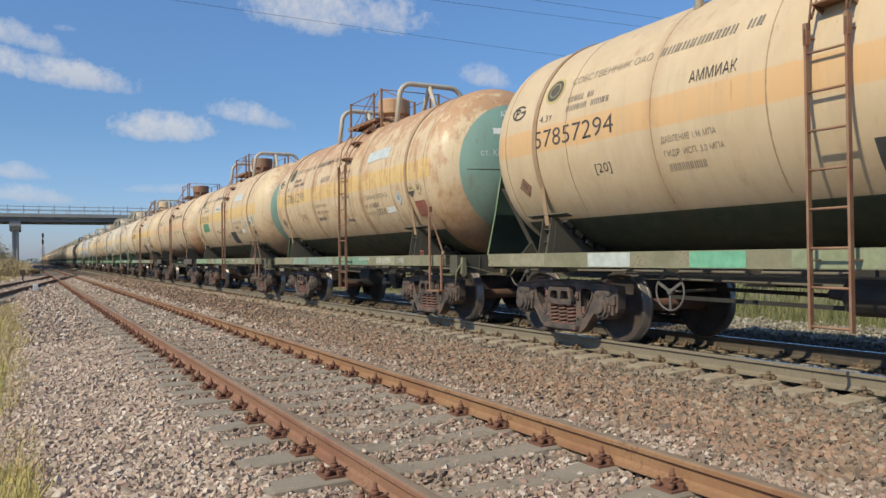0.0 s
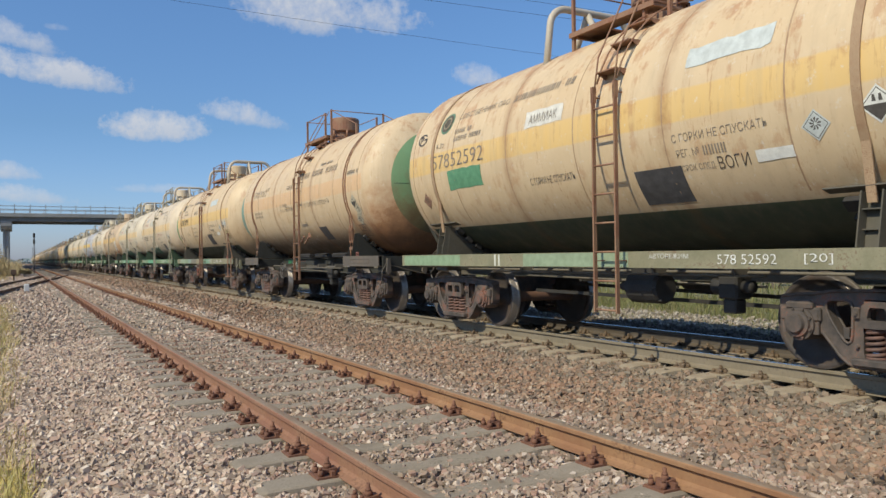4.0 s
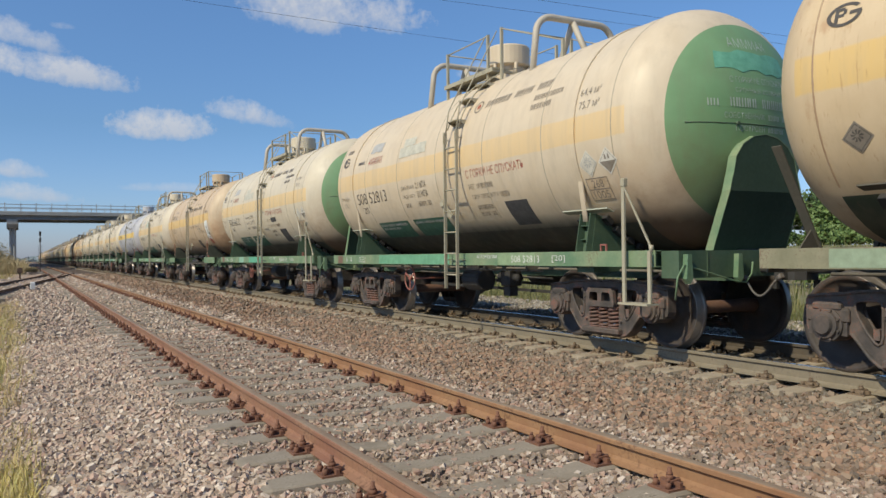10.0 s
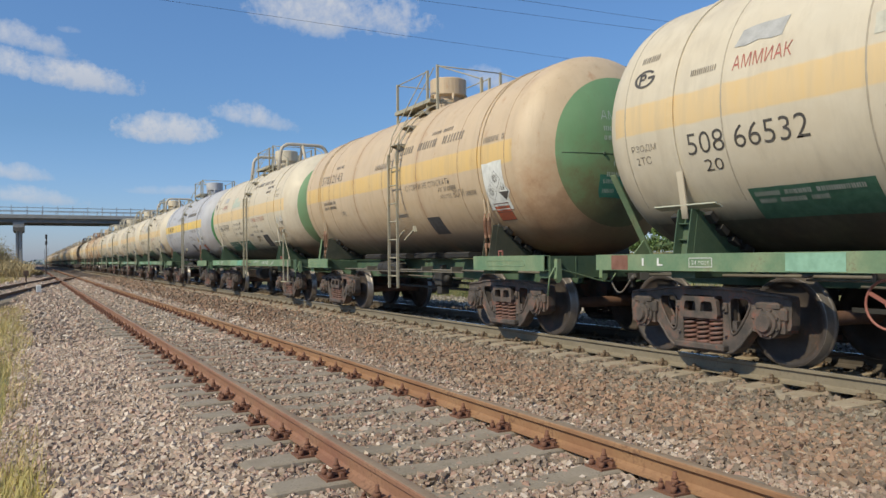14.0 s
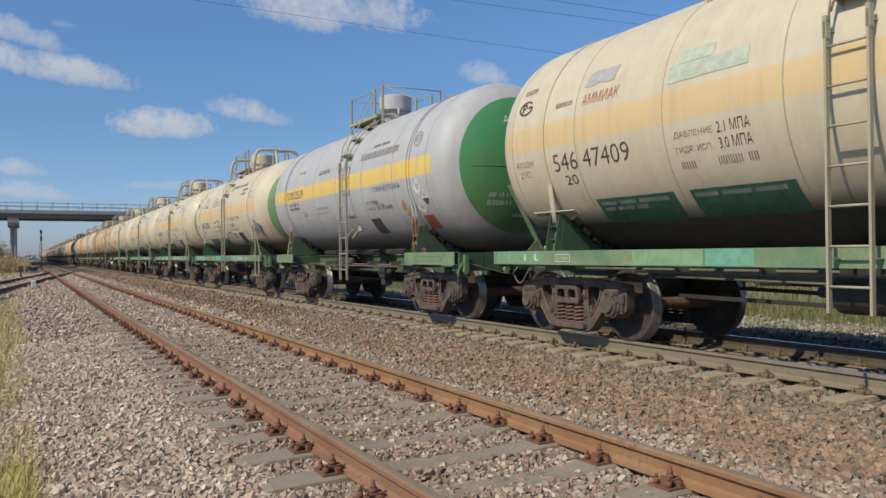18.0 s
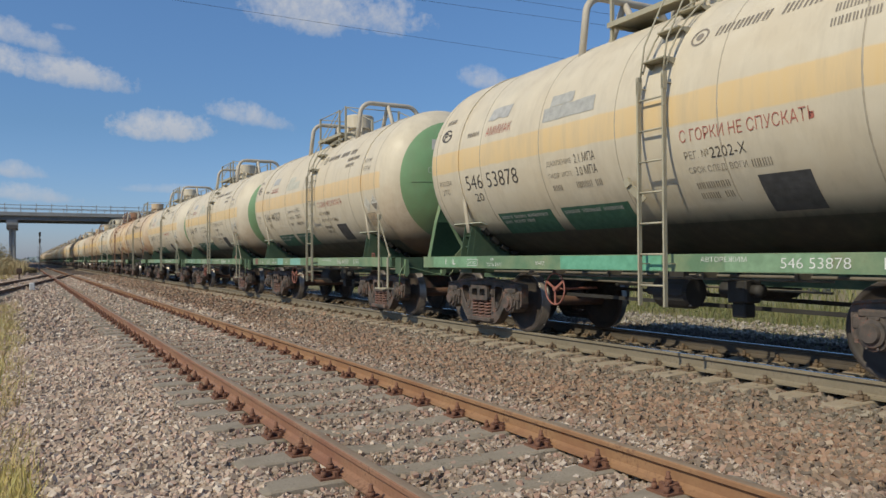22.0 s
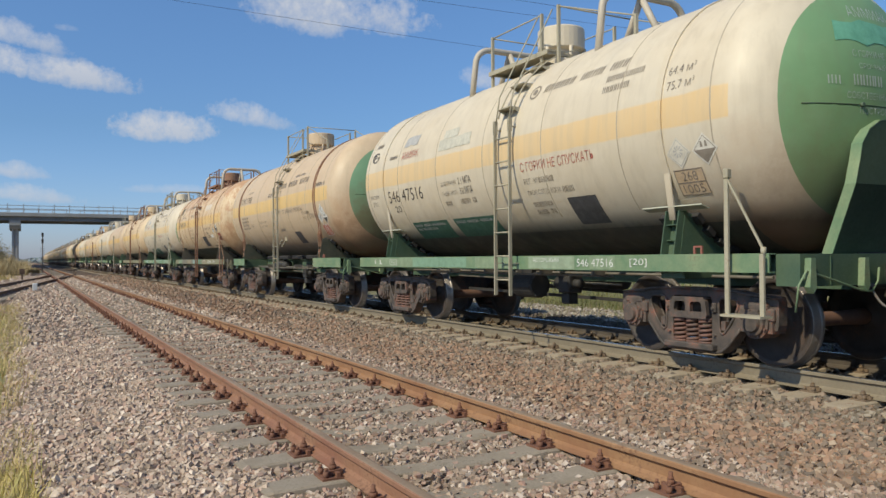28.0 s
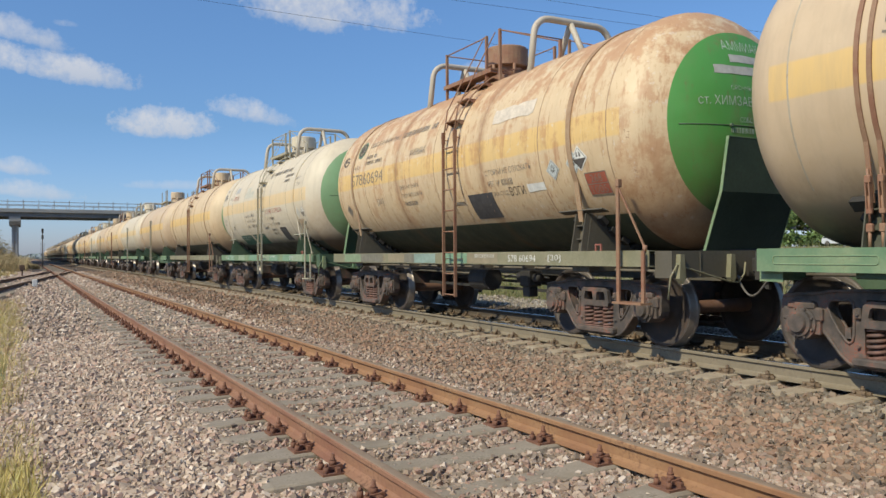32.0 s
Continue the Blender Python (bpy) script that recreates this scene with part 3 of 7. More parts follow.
stones("siding_ballast", 11000, (-5.5, 0.2), (24, 110), 0.055, M_PALEPINK, "pale crushed stone around the siding", 1.1)
stones("rear_ballast", 4000, (-0.3, 6.8), (-5, 2.4), 0.042, M_PINK, "loose crushed stone ballast beside the camera", 1.0, off_sleeper)


# ---- tracks ----
def rail_mesh(name, length, mats, light=False):
    """A flat-bottomed rail from y = 0, its foot at z = -0.18: 180 mm high, or the lighter section of 152 mm."""
    half = [(0.075, -0.18), (0.075, -0.172), (0.030, -0.155), (0.009, -0.135), (0.009, -0.055), (0.014, -0.045), (0.0365, -0.036), (0.0365, -0.009), (0.032, -0.002), (0.018, 0.0)]
    if light:
        half = [(0.066, -0.18), (0.066, -0.172), (0.028, -0.158), (0.008, -0.140), (0.008, -0.084), (0.013, -0.072), (0.035, -0.062), (0.0355, -0.038), (0.030, -0.031), (0.016, -0.028)]
    prof = half + [(-x, z) for x, z in half[::-1]]
    bm = bmesh.new()
    n = len(prof)
    steps = max(1, int(length // 25))
    rows = [[bm.verts.new((x, length * i / steps, z)) for x, z in prof] for i in range(steps + 1)]
    for i in range(steps):
        for k in range(n):
            f = bm.faces.new((rows[i][k], rows[i][(k + 1) % n], rows[i + 1][(k + 1) % n], rows[i + 1][k]))
            if k in (8, 9, 10):
                f.material_index = 1
    bm.faces.new(rows[0])
    bm.faces.new(rows[-1][::-1])
    return mesh_of(name, bm, *mats)


def sleeper_mesh(mat):
    """A concrete sleeper, 2.7 m, waisted in the middle, with sloped rail seats."""
    bm = bmesh.new()
    prof = [(-1.35, 0.10, -0.205), (-1.30, 0.115, -0.195), (-0.95, 0.125, -0.185), (-0.62, 0.12, -0.185), (-0.35, 0.11, -0.205), (0.35, 0.11, -0.205), (0.62, 0.12, -0.185), (0.95, 0.125, -0.185), (1.30, 0.115, -0.195), (1.35, 0.10, -0.205)]
    rows = []
    for x, w, z in prof:
        rows.append([bm.verts.new((x, s * v, h)) for s, v, h in ((-1, w + 0.03, z - 0.18), (-1, w, z - 0.012), (-1, w - 0.014, z), (1, w - 0.014, z), (1, w, z - 0.012), (1, w + 0.03, z - 0.18))])
    for A, B in zip(rows, rows[1:]):
        for k in range(6):
            bm.faces.new((A[k], A[(k + 1) % 6], B[(k + 1) % 6], B[k]))
    bm.faces.new(rows[0])
    bm.faces.new(rows[-1][::-1])
    return mesh_of("sleeper", bm, mat)


def fastening_mesh(mat, tall=True):
    """Base plate with two clips, each under a nut on a tall bolt, and the plate's own bolts."""
    bm = bmesh.new()
    box(bm, -0.19, 0.19, -0.085, 0.085, -0.186, -0.172)
    for s in (-1, 1):
        box(bm, s * 0.085 - 0.012, s * 0.085 + 0.012, -0.08, 0.08, -0.174, -0.145)      # plate rib
        bar(bm, (s * 0.045, 0, -0.145), (s * 0.125, 0, -0.152), 0.07, 0.022)             # clip
        bar(bm, (s * 0.125, 0, -0.142), (s * 0.130, 0, -0.174), 0.07, 0.018)
        cyl(bm, (s * 0.098, 0, -0.15), (s * 0.098, 0, -0.070 if tall else -0.105), 0.0125, 8)
        cyl(bm, (s * 0.098, 0, -0.140), (s * 0.098, 0, -0.112), 0.024, 6)
        cyl(bm, (s * 0.098, 0, -0.112), (s * 0.098, 0, -0.098), 0.018, 8)
        for q in (-1, 1):
            cyl(bm, (s * 0.158, q * 0.05, -0.175), (s * 0.158, q * 0.05, -0.135), 0.019, 6)
            if tall:
                cyl(bm, (s * 0.158, q * 0.05, -0.135), (s * 0.158, q * 0.05, -0.115), 0.011, 6)
    return mesh_of("fastening", bm, mat)


def make_track(name, x, y0, pitch, n, mats, smat, fmat, label, length=900, start=-20, far_rail=None, tall=True, light=False):
    track = new(name)
    track.matrix_world = Matrix.Translation((x, 0, 0))
    tagged(track, label, "railway track", kind="structure")
    me = rail_mesh("rail", length, mats, light)
    other = rail_mesh("rail", length, far_rail, light) if far_rail else me
    for s in (-1, 1):
        part("rail", me if s < 0 else other, None, track, at=(s * 0.7975, start, 0))
    sm, fm = sleeper_mesh(smat), fastening_mesh(fmat, tall)
    r = random.Random(5)
    for i in range(n):
        sl = part("sleeper", sm, None, track, at=pose(r.uniform(-0.012, 0.012), y0 + pitch * i, r.uniform(-0.006, 0.004), 0, 0, r.uniform(-0.4, 0.4)))
        for s in (-1, 1):
            part("fastening", fm, None, sl, at=(s * 0.7975, 0, 0))
    # sleepers further along, joined
    bm = bmesh.new()
    for i in range(n, n + 160):
        box(bm, -1.35, 1.35, y0 + pitch * i - 0.12, y0 + pitch * i + 0.12, -0.38, -0.19)
        for s in (-1, 1):
            box(bm, s * 0.7975 - 0.16, s * 0.7975 - 0.08, y0 + pitch * i - 0.06, y0 + pitch * i + 0.06, -0.19, -0.10, 1)
            box(bm, s * 0.7975 + 0.08, s * 0.7975 + 0.16, y0 + pitch * i - 0.06, y0 + pitch * i + 0.06, -0.19, -0.10, 1)
    far = part("far_sleepers", bm, [smat, fmat], track)
    far["kind"] = "stuff"
    return track


make_track("railway_track_near", NEAR, SLEEPER0 - 18 * 0.625, 0.625, 94, (M_RAIL, M_RAILTOP), M_CONCRETE, M_CLIP, "empty track with rusty rails on concrete sleepers", far_rail=(M_OCHRERAIL, M_RAILTOP), light=True)
make_track("railway_track_main", MAIN, 10.012 - 18 * 0.543, 0.543, 90, (M_MAINRAIL, M_POLISH), M_STONECONC, M_MAINCLIP, "main line with dusty rails under the tank train", start=-60, far_rail=(M_SHADERAIL, M_POLISH), tall=False)


# ---- tank wagons ----
R, ZC = 1.57, 2.775      # tank radius, axis height
HEADS = {"A": (4.66, 0.91), "B": (4.85, 0.72)}      # half length of the barrel, depth of a head
BOGIE, PITCH = 3.9, 12.02
CACHE = {}


def cached(key, build, *mats):
    """A mesh made once and shared."""
    k = (key, *(m.name for m in mats))
    if k not in CACHE:
        bm = bmesh.new()
        build(bm)
        CACHE[k] = mesh_of(key, bm, *mats)
    return CACHE[k]


def wheel(bm, seg=44):
    # profile from the inner face outwards: +h is away from the track's middle
    prof = [(0.05, -0.03), (0.115, -0.03), (0.12, -0.02), (0.20, 0.005), (0.36, 0.035), (0.415, 0.02), (0.42, 0.0), (0.503, 0.0), (0.508, 0.012), (0.495, 0.03),
            (0.480, 0.042), (0.475, 0.13), (0.468, 0.135), (0.425, 0.135), (0.415, 0.118), (0.36, 0.072), (0.20, 0.05), (0.14, 0.085), (0.135, 0.16), (0.05, 0.16)]
    mis = [0, 0, 0, 0, 0, 0, 0, 1, 1, 1, 1, 1, 0, 0, 0, 0, 0, 0, 0]
    lathe(bm, prof, "x", seg, mis=mis)


def axle(bm):
    lathe(bm, [(0, -1.0), (0.065, -1.0), (0.065, -0.88), (0.09, -0.85), (0.095, -0.6), (0.082, -0.3), (0.082, 0.3), (0.095, 0.6), (0.09, 0.85), (0.065, 0.88), (0.065, 1.0), (0, 1.0)], "x", 16)


def plate_with_holes(bm, outer, holes, x0, x1):
    """A casting cut from a plate across x: outer line and window lines as (y, z)."""
    edges = []
    for loop in [outer] + holes:
        vs = [bm.verts.new((x0, y, z)) for y, z in loop]
        edges += [bm.edges.new((vs[k], vs[(k + 1) % len(vs)])) for k in range(len(vs))]
    r = bmesh.ops.triangle_fill(bm, use_beauty=True, use_dissolve=False, edges=edges)
    faces = [g for g in r["geom"] if isinstance(g, bmesh.types.BMFace)]
    e = bmesh.ops.extrude_face_region(bm, geom=faces, use_keep_orig=True)
    bmesh.ops.translate(bm, vec=(x1 - x0, 0, 0), verts=[g for g in e["geom"] if isinstance(g, bmesh.types.BMVert)])


def side_frame(bm):
    """A cast bogie side frame about x = 0; the bogie's middle is y = 0."""
    half = [(0.0, 0.09), (0.36, 0.09), (0.44, 0.11), (0.53, 0.18), (0.62, 0.29), (0.70, 0.385), (0.76, 0.41), (0.775, 0.45), (0.785, 0.62), (0.82, 0.655), (1.05, 0.655), (1.085, 0.62), (1.09, 0.44),
            (1.11, 0.40), (1.16, 0.41), (1.175, 0.46), (1.18, 0.70), (1.16, 0.745), (1.0, 0.77), (0.80, 0.78), (0.62, 0.81), (0.30, 0.825), (0.0, 0.825)]
    outer = half + [(-y, z) for y, z in half[-2:0:-1]]
    win = [(0.395, 0.64), (0.40, 0.40), (0.415, 0.335), (0.445, 0.315), (0.48, 0.335), (0.55, 0.42), (0.63, 0.55), (0.665, 0.63), (0.66, 0.69), (0.62, 0.715), (0.45, 0.72), (0.41, 0.70)]
    mid = [(-0.285, 0.20), (0.285, 0.20), (0.295, 0.24), (0.295, 0.70), (0.27, 0.73), (-0.27, 0.73), (-0.295, 0.70), (-0.295, 0.24)]
    mirror = [(-y, z) for y, z in win]
    plate_with_holes(bm, outer, [win, mirror, mid], -0.065, 0.065)
    for loop in (win, mirror):
        for x in (-0.067, 0.067):
            tube(bm, [(x, y, z) for y, z in loop], 0.016, 6, closed=True)
    # flanges along the top and under the legs, and the spring shelf
    for x in (-0.068, 0.068):
        for s in (-1, 1):
            tube(bm, [(x, s * y, z) for y, z in ((0.0, 0.815), (0.30, 0.812), (0.62, 0.797), (0.80, 0.767), (1.0, 0.757), (1.15, 0.735))], 0.018, 6)
            tube(bm, [(x, s * y, z) for y, z in ((0.0, 0.105), (0.36, 0.105), (0.44, 0.125), (0.53, 0.195), (0.62, 0.305), (0.70, 0.40))], 0.018, 6)
    box(bm, -0.155, 0.155, -0.37, 0.37, 0.12, 0.195, bev=0.015)
    for s in (-1, 1):
        box(bm, -0.10, 0.10, s * 0.345 - 0.03, s * 0.345 + 0.03, 0.55, 0.66, bev=0.01)
        cyl(bm, (-0.12, s * 0.345, 0.60), (0.12, s * 0.345, 0.60), 0.018, 8)
        cyl(bm, (-0.10, s * 0.345, 0.30), (0.10, s * 0.345, 0.30), 0.018, 8)
        box(bm, -0.11, 0.11, s * 0.93 - 0.12, s * 0.93 + 0.12, 0.65, 0.70, bev=0.012)


def far_side_frame(bm):
    """The side frame in plain bars, for wagons in the distance."""
    for s in (-1, 1):
        bar(bm, (0, 0, 0.775), (0, s * 1.18, 0.73), 0.17, 0.10)
        bar(bm, (0, s * 0.72, 0.68), (0, s * 0.36, 0.12), 0.17, 0.11)
        bar(bm, (0, s * 1.13, 0.72), (0, s * 1.13, 0.42), 0.17, 0.07)
        bar(bm, (0, s * 0.33, 0.74), (0, s * 0.33, 0.15), 0.17, 0.08)
    box(bm, -0.13, 0.13, -0.38, 0.38, 0.10, 0.20)
    box(bm, -0.13, 0.13, -0.28, 0.28, 0.20, 0.48)


def far_axle_box(bm):
    lathe(bm, [(0, -0.20), (0.09, -0.20), (0.135, -0.15), (0.168, -0.12), (0.168, 0.12), (0, 0.12)], "x", 10, smooth=False)
    box(bm, -0.115, 0.10, -0.22, 0.22, 0.02, 0.20)


def bolster(bm):
    """Cast bolster across the bogie, its ends hollow over the springs."""
    box(bm, -0.98, 0.98, -0.25, 0.25, 0.50, 0.74)
    box(bm, -0.8, 0.8, -0.24, 0.24, 0.74, 0.80)
    loop = [(-0.275, 0.495), (0.275, 0.495), (0.285, 0.52), (0.265, 0.68), (0.235, 0.705), (-0.235, 0.705), (-0.265, 0.68), (-0.285, 0.52)]
    eye = [(0.035, 0.55), (0.20, 0.55), (0.215, 0.57), (0.20, 0.645), (0.18, 0.665), (0.06, 0.665), (0.04, 0.64)]
    for x0, x1 in ((-1.17, -1.12), (1.12, 1.17)):
        plate_with_holes(bm, loop, [eye, [(-y, z) for y, z in eye]], x0, x1)
        box(bm, min(x0, x1 * 0.86), max(x1, x0 * 0.86), -0.27, 0.27, 0.475, 0.50)
        box(bm, min(x0, x1 * 0.86), max(x1, x0 * 0.86), -0.24, 0.24, 0.70, 0.72)
    cyl(bm, (0, 0, 0.8), (0, 0, 0.92), 0.18, 16)
    for s in (-1, 1):
        box(bm, -1.1, 1.1, s * 0.46 - 0.03, s * 0.46 + 0.03, 0.36, 0.46)
        for q in (-0.76, 0.76):
            box(bm, q - 0.05, q + 0.05, s * 0.40 - 0.04, s * 0.40 + 0.04, 0.30, 0.62)


def spring(bm):
    pts = []
    for k in range(5 * 12 + 1):
        a = 2 * math.pi * k / 12
        pts.append((0.080 * math.cos(a), 0.080 * math.sin(a), 0.205 + 0.26 * k / 60))
    tube(bm, pts, 0.0185, 6)
    cyl(bm, (0, 0, 0.19), (0, 0, 0.215), 0.095, 14)
    cyl(bm, (0, 0, 0.45), (0, 0, 0.48), 0.095, 14)


def axle_box(bm):
    """Roller-bearing box about the journal, its cap towards -x."""
    lathe(bm, [(0, -0.20), (0.085, -0.20), (0.09, -0.19), (0.098, -0.165), (0.13, -0.16), (0.135, -0.13), (0.165, -0.125), (0.168, 0.12), (0, 0.12)], "x", 20, smooth=False)
    box(bm, -0.115, 0.10, -0.22, 0.22, 0.02, 0.16, bev=0.02)
    box(bm, -0.13, 0.12, -0.15, 0.15, 0.14, 0.21, bev=0.015)
    box(bm, -0.10, 0.10, -0.20, -0.14, -0.10, 0.05)
    box(bm, -0.10, 0.10, 0.14, 0.20, -0.10, 0.05)
    for k in range(8):
        a = math.pi * (k + 0.5) / 4
        cyl(bm, (-0.150, 0.145 * math.cos(a), 0.145 * math.sin(a)), (-0.132, 0.145 * math.cos(a), 0.145 * math.sin(a)), 0.014, 6)


def coupler(bm):
    """A knuckle coupler, pointing to -y from the end beam."""
    box(bm, -0.07, 0.07, -0.55, 0.3, -0.09, 0.09, bev=0.02)
    prism(bm, [(-0.21, -0.62), (-0.14, -0.50), (0.10, -0.47), (0.19, -0.56), (0.23, -0.80), (0.13, -0.84), (0.06, -0.66), (-0.10, -0.64), (-0.16, -0.73), (-0.25, -0.71)], "z", -0.17, 0.17)
    prism(bm, [(-0.05, -0.66), (0.05, -0.66), (0.03, -0.74), (-0.05, -0.72)], "z", -0.10, 0.10)
    box(bm, -0.26, 0.26, -0.06, 0.04, -0.20, 0.20, bev=0.02)
    bar(bm, (-0.12, -0.50, -0.17), (-0.12, -0.50, -0.28), 0.05, 0.05)


def channel(bm, y0, y1, z0, z1, lip):
    """A channel beam along y, its web on x = 0 and its lips inwards."""
    prism(bm, [(-0.008, z0), (lip, z0), (lip, z0 + 0.012), (0.008, z0 + 0.012), (0.008, z1 - 0.012), (lip, z1 - 0.012), (lip, z1), (-0.008, z1)], "y", y0, y1)


def sill_side(bm):
    """Full-length channel of the flat underframe, one side."""
    channel(bm, -5.28, 5.30, 1.013, 1.207, 0.09)


def centre_sill(bm):
    """Hat-shaped centre sill."""
    prism(bm, [(-0.25, 1.165), (-0.25, 1.15), (-0.20, 1.15), (-0.20, 0.82), (-0.18, 0.82), (-0.18, 1.14), (0.18, 1.14), (0.18, 0.82), (0.20, 0.82), (0.20, 1.15), (0.25, 1.15), (0.25, 1.165)], "y", -5.3, 5.3)


def end_beam(bm):
    """Deep end beam at the -y end, its corner stiffened."""
    prism(bm, [(-5.56, 0.885), (-5.545, 0.885), (-5.545, 1.188), (-5.29, 1.188), (-5.29, 1.20), (-5.56, 1.20)], "x", -1.40, 1.40)
    box(bm, -1.40, -1.385, -5.55, -5.29, 0.885, 1.189)
    box(bm, 1.385, 1.40, -5.55, -5.29, 0.885, 1.189)
    for x in (-0.95, 0.95):
        box(bm, x - 0.008, x + 0.008, -5.568, -5.559, 0.90, 1.18)


def plain_beam(bm):
    """Shallower end beam at the end without a board."""
    box(bm, -1.40, 1.40, 5.27, 5.29, 0.97, 1.19)


def cross_bearer(bm):
    box(bm, -1.40, 1.40, -0.05, 0.05, 1.03, 1.138)


def body_bolster(bm):
    box(bm, -1.40, 1.40, -0.18, 0.18, 0.93, 1.165, bev=0.01)


def spine_beam(bm):
    """One of the two deep beams of the underframe without side channels."""
    prism(bm, [(-0.07, 0.785), (0.07, 0.785), (0.07, 0.80), (0.012, 0.80), (0.012, 1.16), (0.07, 1.16), (0.07, 1.175), (-0.07, 1.175), (-0.07, 1.16), (-0.012, 1.16), (-0.012, 0.80), (-0.07, 0.80)], "y", -5.30, 5.06)


def splash_plate(bm):
    """Sloping plate between beam and shell."""
    prism(bm, [(-0.63, 1.18), (-0.66, 1.27), (-1.04, 1.30), (-1.10, 1.27), (-1.08, 1.20)], "y", -0.80, 0.1)


def end_sill(bm, y0=-5.52, y1=-3.55):
    """Short side channel over a bogie."""
    channel(bm, y0, y1, 0.988, 1.212, 0.10)


def sill_rib(bm):
    """Pressed rib along an end channel's web."""
    pts = [(0, -5.02, 1.06), (0, -4.0, 1.06), (0, -3.98, 1.075), (0, -3.98, 1.125), (0, -4.0, 1.14), (0, -5.02, 1.14), (0, -5.04, 1.125), (0, -5.04, 1.075)]
    tube(bm, [(-0.008, y, z) for _x, y, z in pts], 0.007, 6, closed=True)


def board_line(kind):
    """Outline of an end board, x and z: arched or cut straight."""
    if kind == "flat":
        return [(-0.65, 1.20), (-0.64, 1.90), (-0.52, 2.56), (0.52, 2.56), (0.64, 1.90), (0.65, 1.20)]
    pts = [(-0.64, 1.20), (-0.62, 1.90), (-0.58, 2.04)]
    for k in range(9):
        a = math.pi - math.pi * k / 8
        pts.append((0.55 * math.cos(a), 2.13 + 0.46 * math.sin(a)))
    return pts + [(0.58, 2.04), (0.62, 1.90), (0.64, 1.20)]


def board_y(z):
    """The board leans out from the end beam up to a bend, and stands upright above it."""
    return -5.61 + 0.25 * min(1.0, max(0.0, (1.90 - z) / 0.70))


def end_board(bm, kind):
    """The board that guards the head, standing on the end beam."""
    prism(bm, board_line(kind), "y", -0.008, 0.008)
    bmesh.ops.bisect_plane(bm, geom=bm.verts[:] + bm.edges[:] + bm.faces[:], plane_co=(0, 0, 1.90), plane_no=(0, 0, 1))
    for v in bm.verts:
        v.co.y += board_y(v.co.z)


def board_edge(bm, kind):
    """Turned flange along the end board's edge, bent back towards the tank."""
    pts = board_line(kind)
    w = 0.04 if kind == "flat" else 0.12
    t = 0.012
    rows = []
    for i, (x, z) in enumerate(pts):
        a, b = pts[max(0, i - 1)], pts[min(len(pts) - 1, i + 1)]
        n = Vector((b[1] - a[1], 0, a[0] - b[0])).normalized() * -t
        y = board_y(z) - 0.012
        rows.append([bm.verts.new(p) for p in ((x, y, z), (x, y + w, z), (x + n.x, y + w, z + n.z), (x + n.x, y, z + n.z))])
    for A, B in zip(rows, rows[1:]):
        for k in range(4):
            bm.faces.new((A[k], A[(k + 1) % 4], B[(k + 1) % 4], B[k]))
    bm.faces.new(rows[0])
    bm.faces.new(rows[-1][::-1])


def head_stay(bm, q):
    """A flat bar that splays up from the end beam to the far head's side."""
    bar(bm, (q * 0.50, 5.36, 1.18), (q * 1.14, 5.36, 2.25), 0.11, 0.016, up=(q * 1.0, 0, -0.6))
    prism(bm, [(q * 0.45, 1.18), (q * 0.85, 1.18), (q * 0.62, 1.42)], "y", 5.34, 5.355)


def cradle_post(bm):
    """Channel-shaped near upright of a cradle, with its web sloping in under the tank."""
    bar(bm, (-1.40, -0.10, 1.20), (-1.31, -0.10, 1.70), 0.014, 0.12)
    bar(bm, (-1.40, 0.10, 1.20), (-1.31, 0.10, 1.70), 0.014, 0.12)
    bar(bm, (-1.34, 0.0, 1.20), (-1.25, 0.0, 1.72), 0.20, 0.012, up=(1, 0, 0))
    prism(bm, [(-1.36, 1.2), (-1.28, 1.70), (-1.16, 1.66), (-0.90, 1.42), (-0.55, 1.25), (-0.45, 1.2)], "y", -0.112, -0.10)
    prism(bm, [(-1.36, 1.2), (-1.28, 1.70), (-1.16, 1.66), (-0.90, 1.42), (-0.55, 1.25), (-0.45, 1.2)], "y", 0.10, 0.112)
    for z in (1.36, 1.54):
        box(bm, -1.37, -1.27, -0.10, 0.10, z, z + 0.012)


def cradle_ledge(bm):
    bar(bm, (-1.335, -0.46, 1.735), (-1.335, 0.46, 1.735), 0.12, 0.016, up=(0.35, 0, 1))


def pad(bm, k):
    """A dark wooden bearing pad between cradle and tank."""
    a = radians(-46 - 8 * k)
    c = Vector((-(R + 0.045) * math.cos(a), 0.10, ZC + (R + 0.045) * math.sin(a)))
    bar(bm, c - Vector((0, 0.3, 0)), c + Vector((0, 0.3, 0)), 0.13, 0.07, up=Vector((-math.cos(a), 0, math.sin(a))))


def strap(bm, w, n=40, low=-24):
    """Hold-down band over the tank from cradle to cradle."""
    pts = [(math.cos(a), math.sin(a)) for a in [radians(low + (180 - 2 * low) * k / n) for k in range(n + 1)]]
    rows = []
    for c, q in pts:
        rows.append([bm.verts.new((r * c, y, ZC + r * q)) for r, y in ((R + 0.002, -w), (R + 0.018, -w), (R + 0.018, w), (R + 0.002, w))])
    for A, B in zip(rows, rows[1:]):
        for k in range(4):
            bm.faces.new((A[k], A[(k + 1) % 4], B[(k + 1) % 4], B[k]))
    bm.faces.new(rows[0])
    bm.faces.new(rows[-1][::-1])
    # straight tails down to the underframe
    for s in (-1, 1):
        a = radians(low)
        p = Vector((s * (R + 0.01) * math.cos(a), 0, ZC + (R + 0.01) * math.sin(a)))
        bar(bm, p, (s * 1.36, 0, 1.60), 2 * w, 0.016, up=(1, 0, 0))


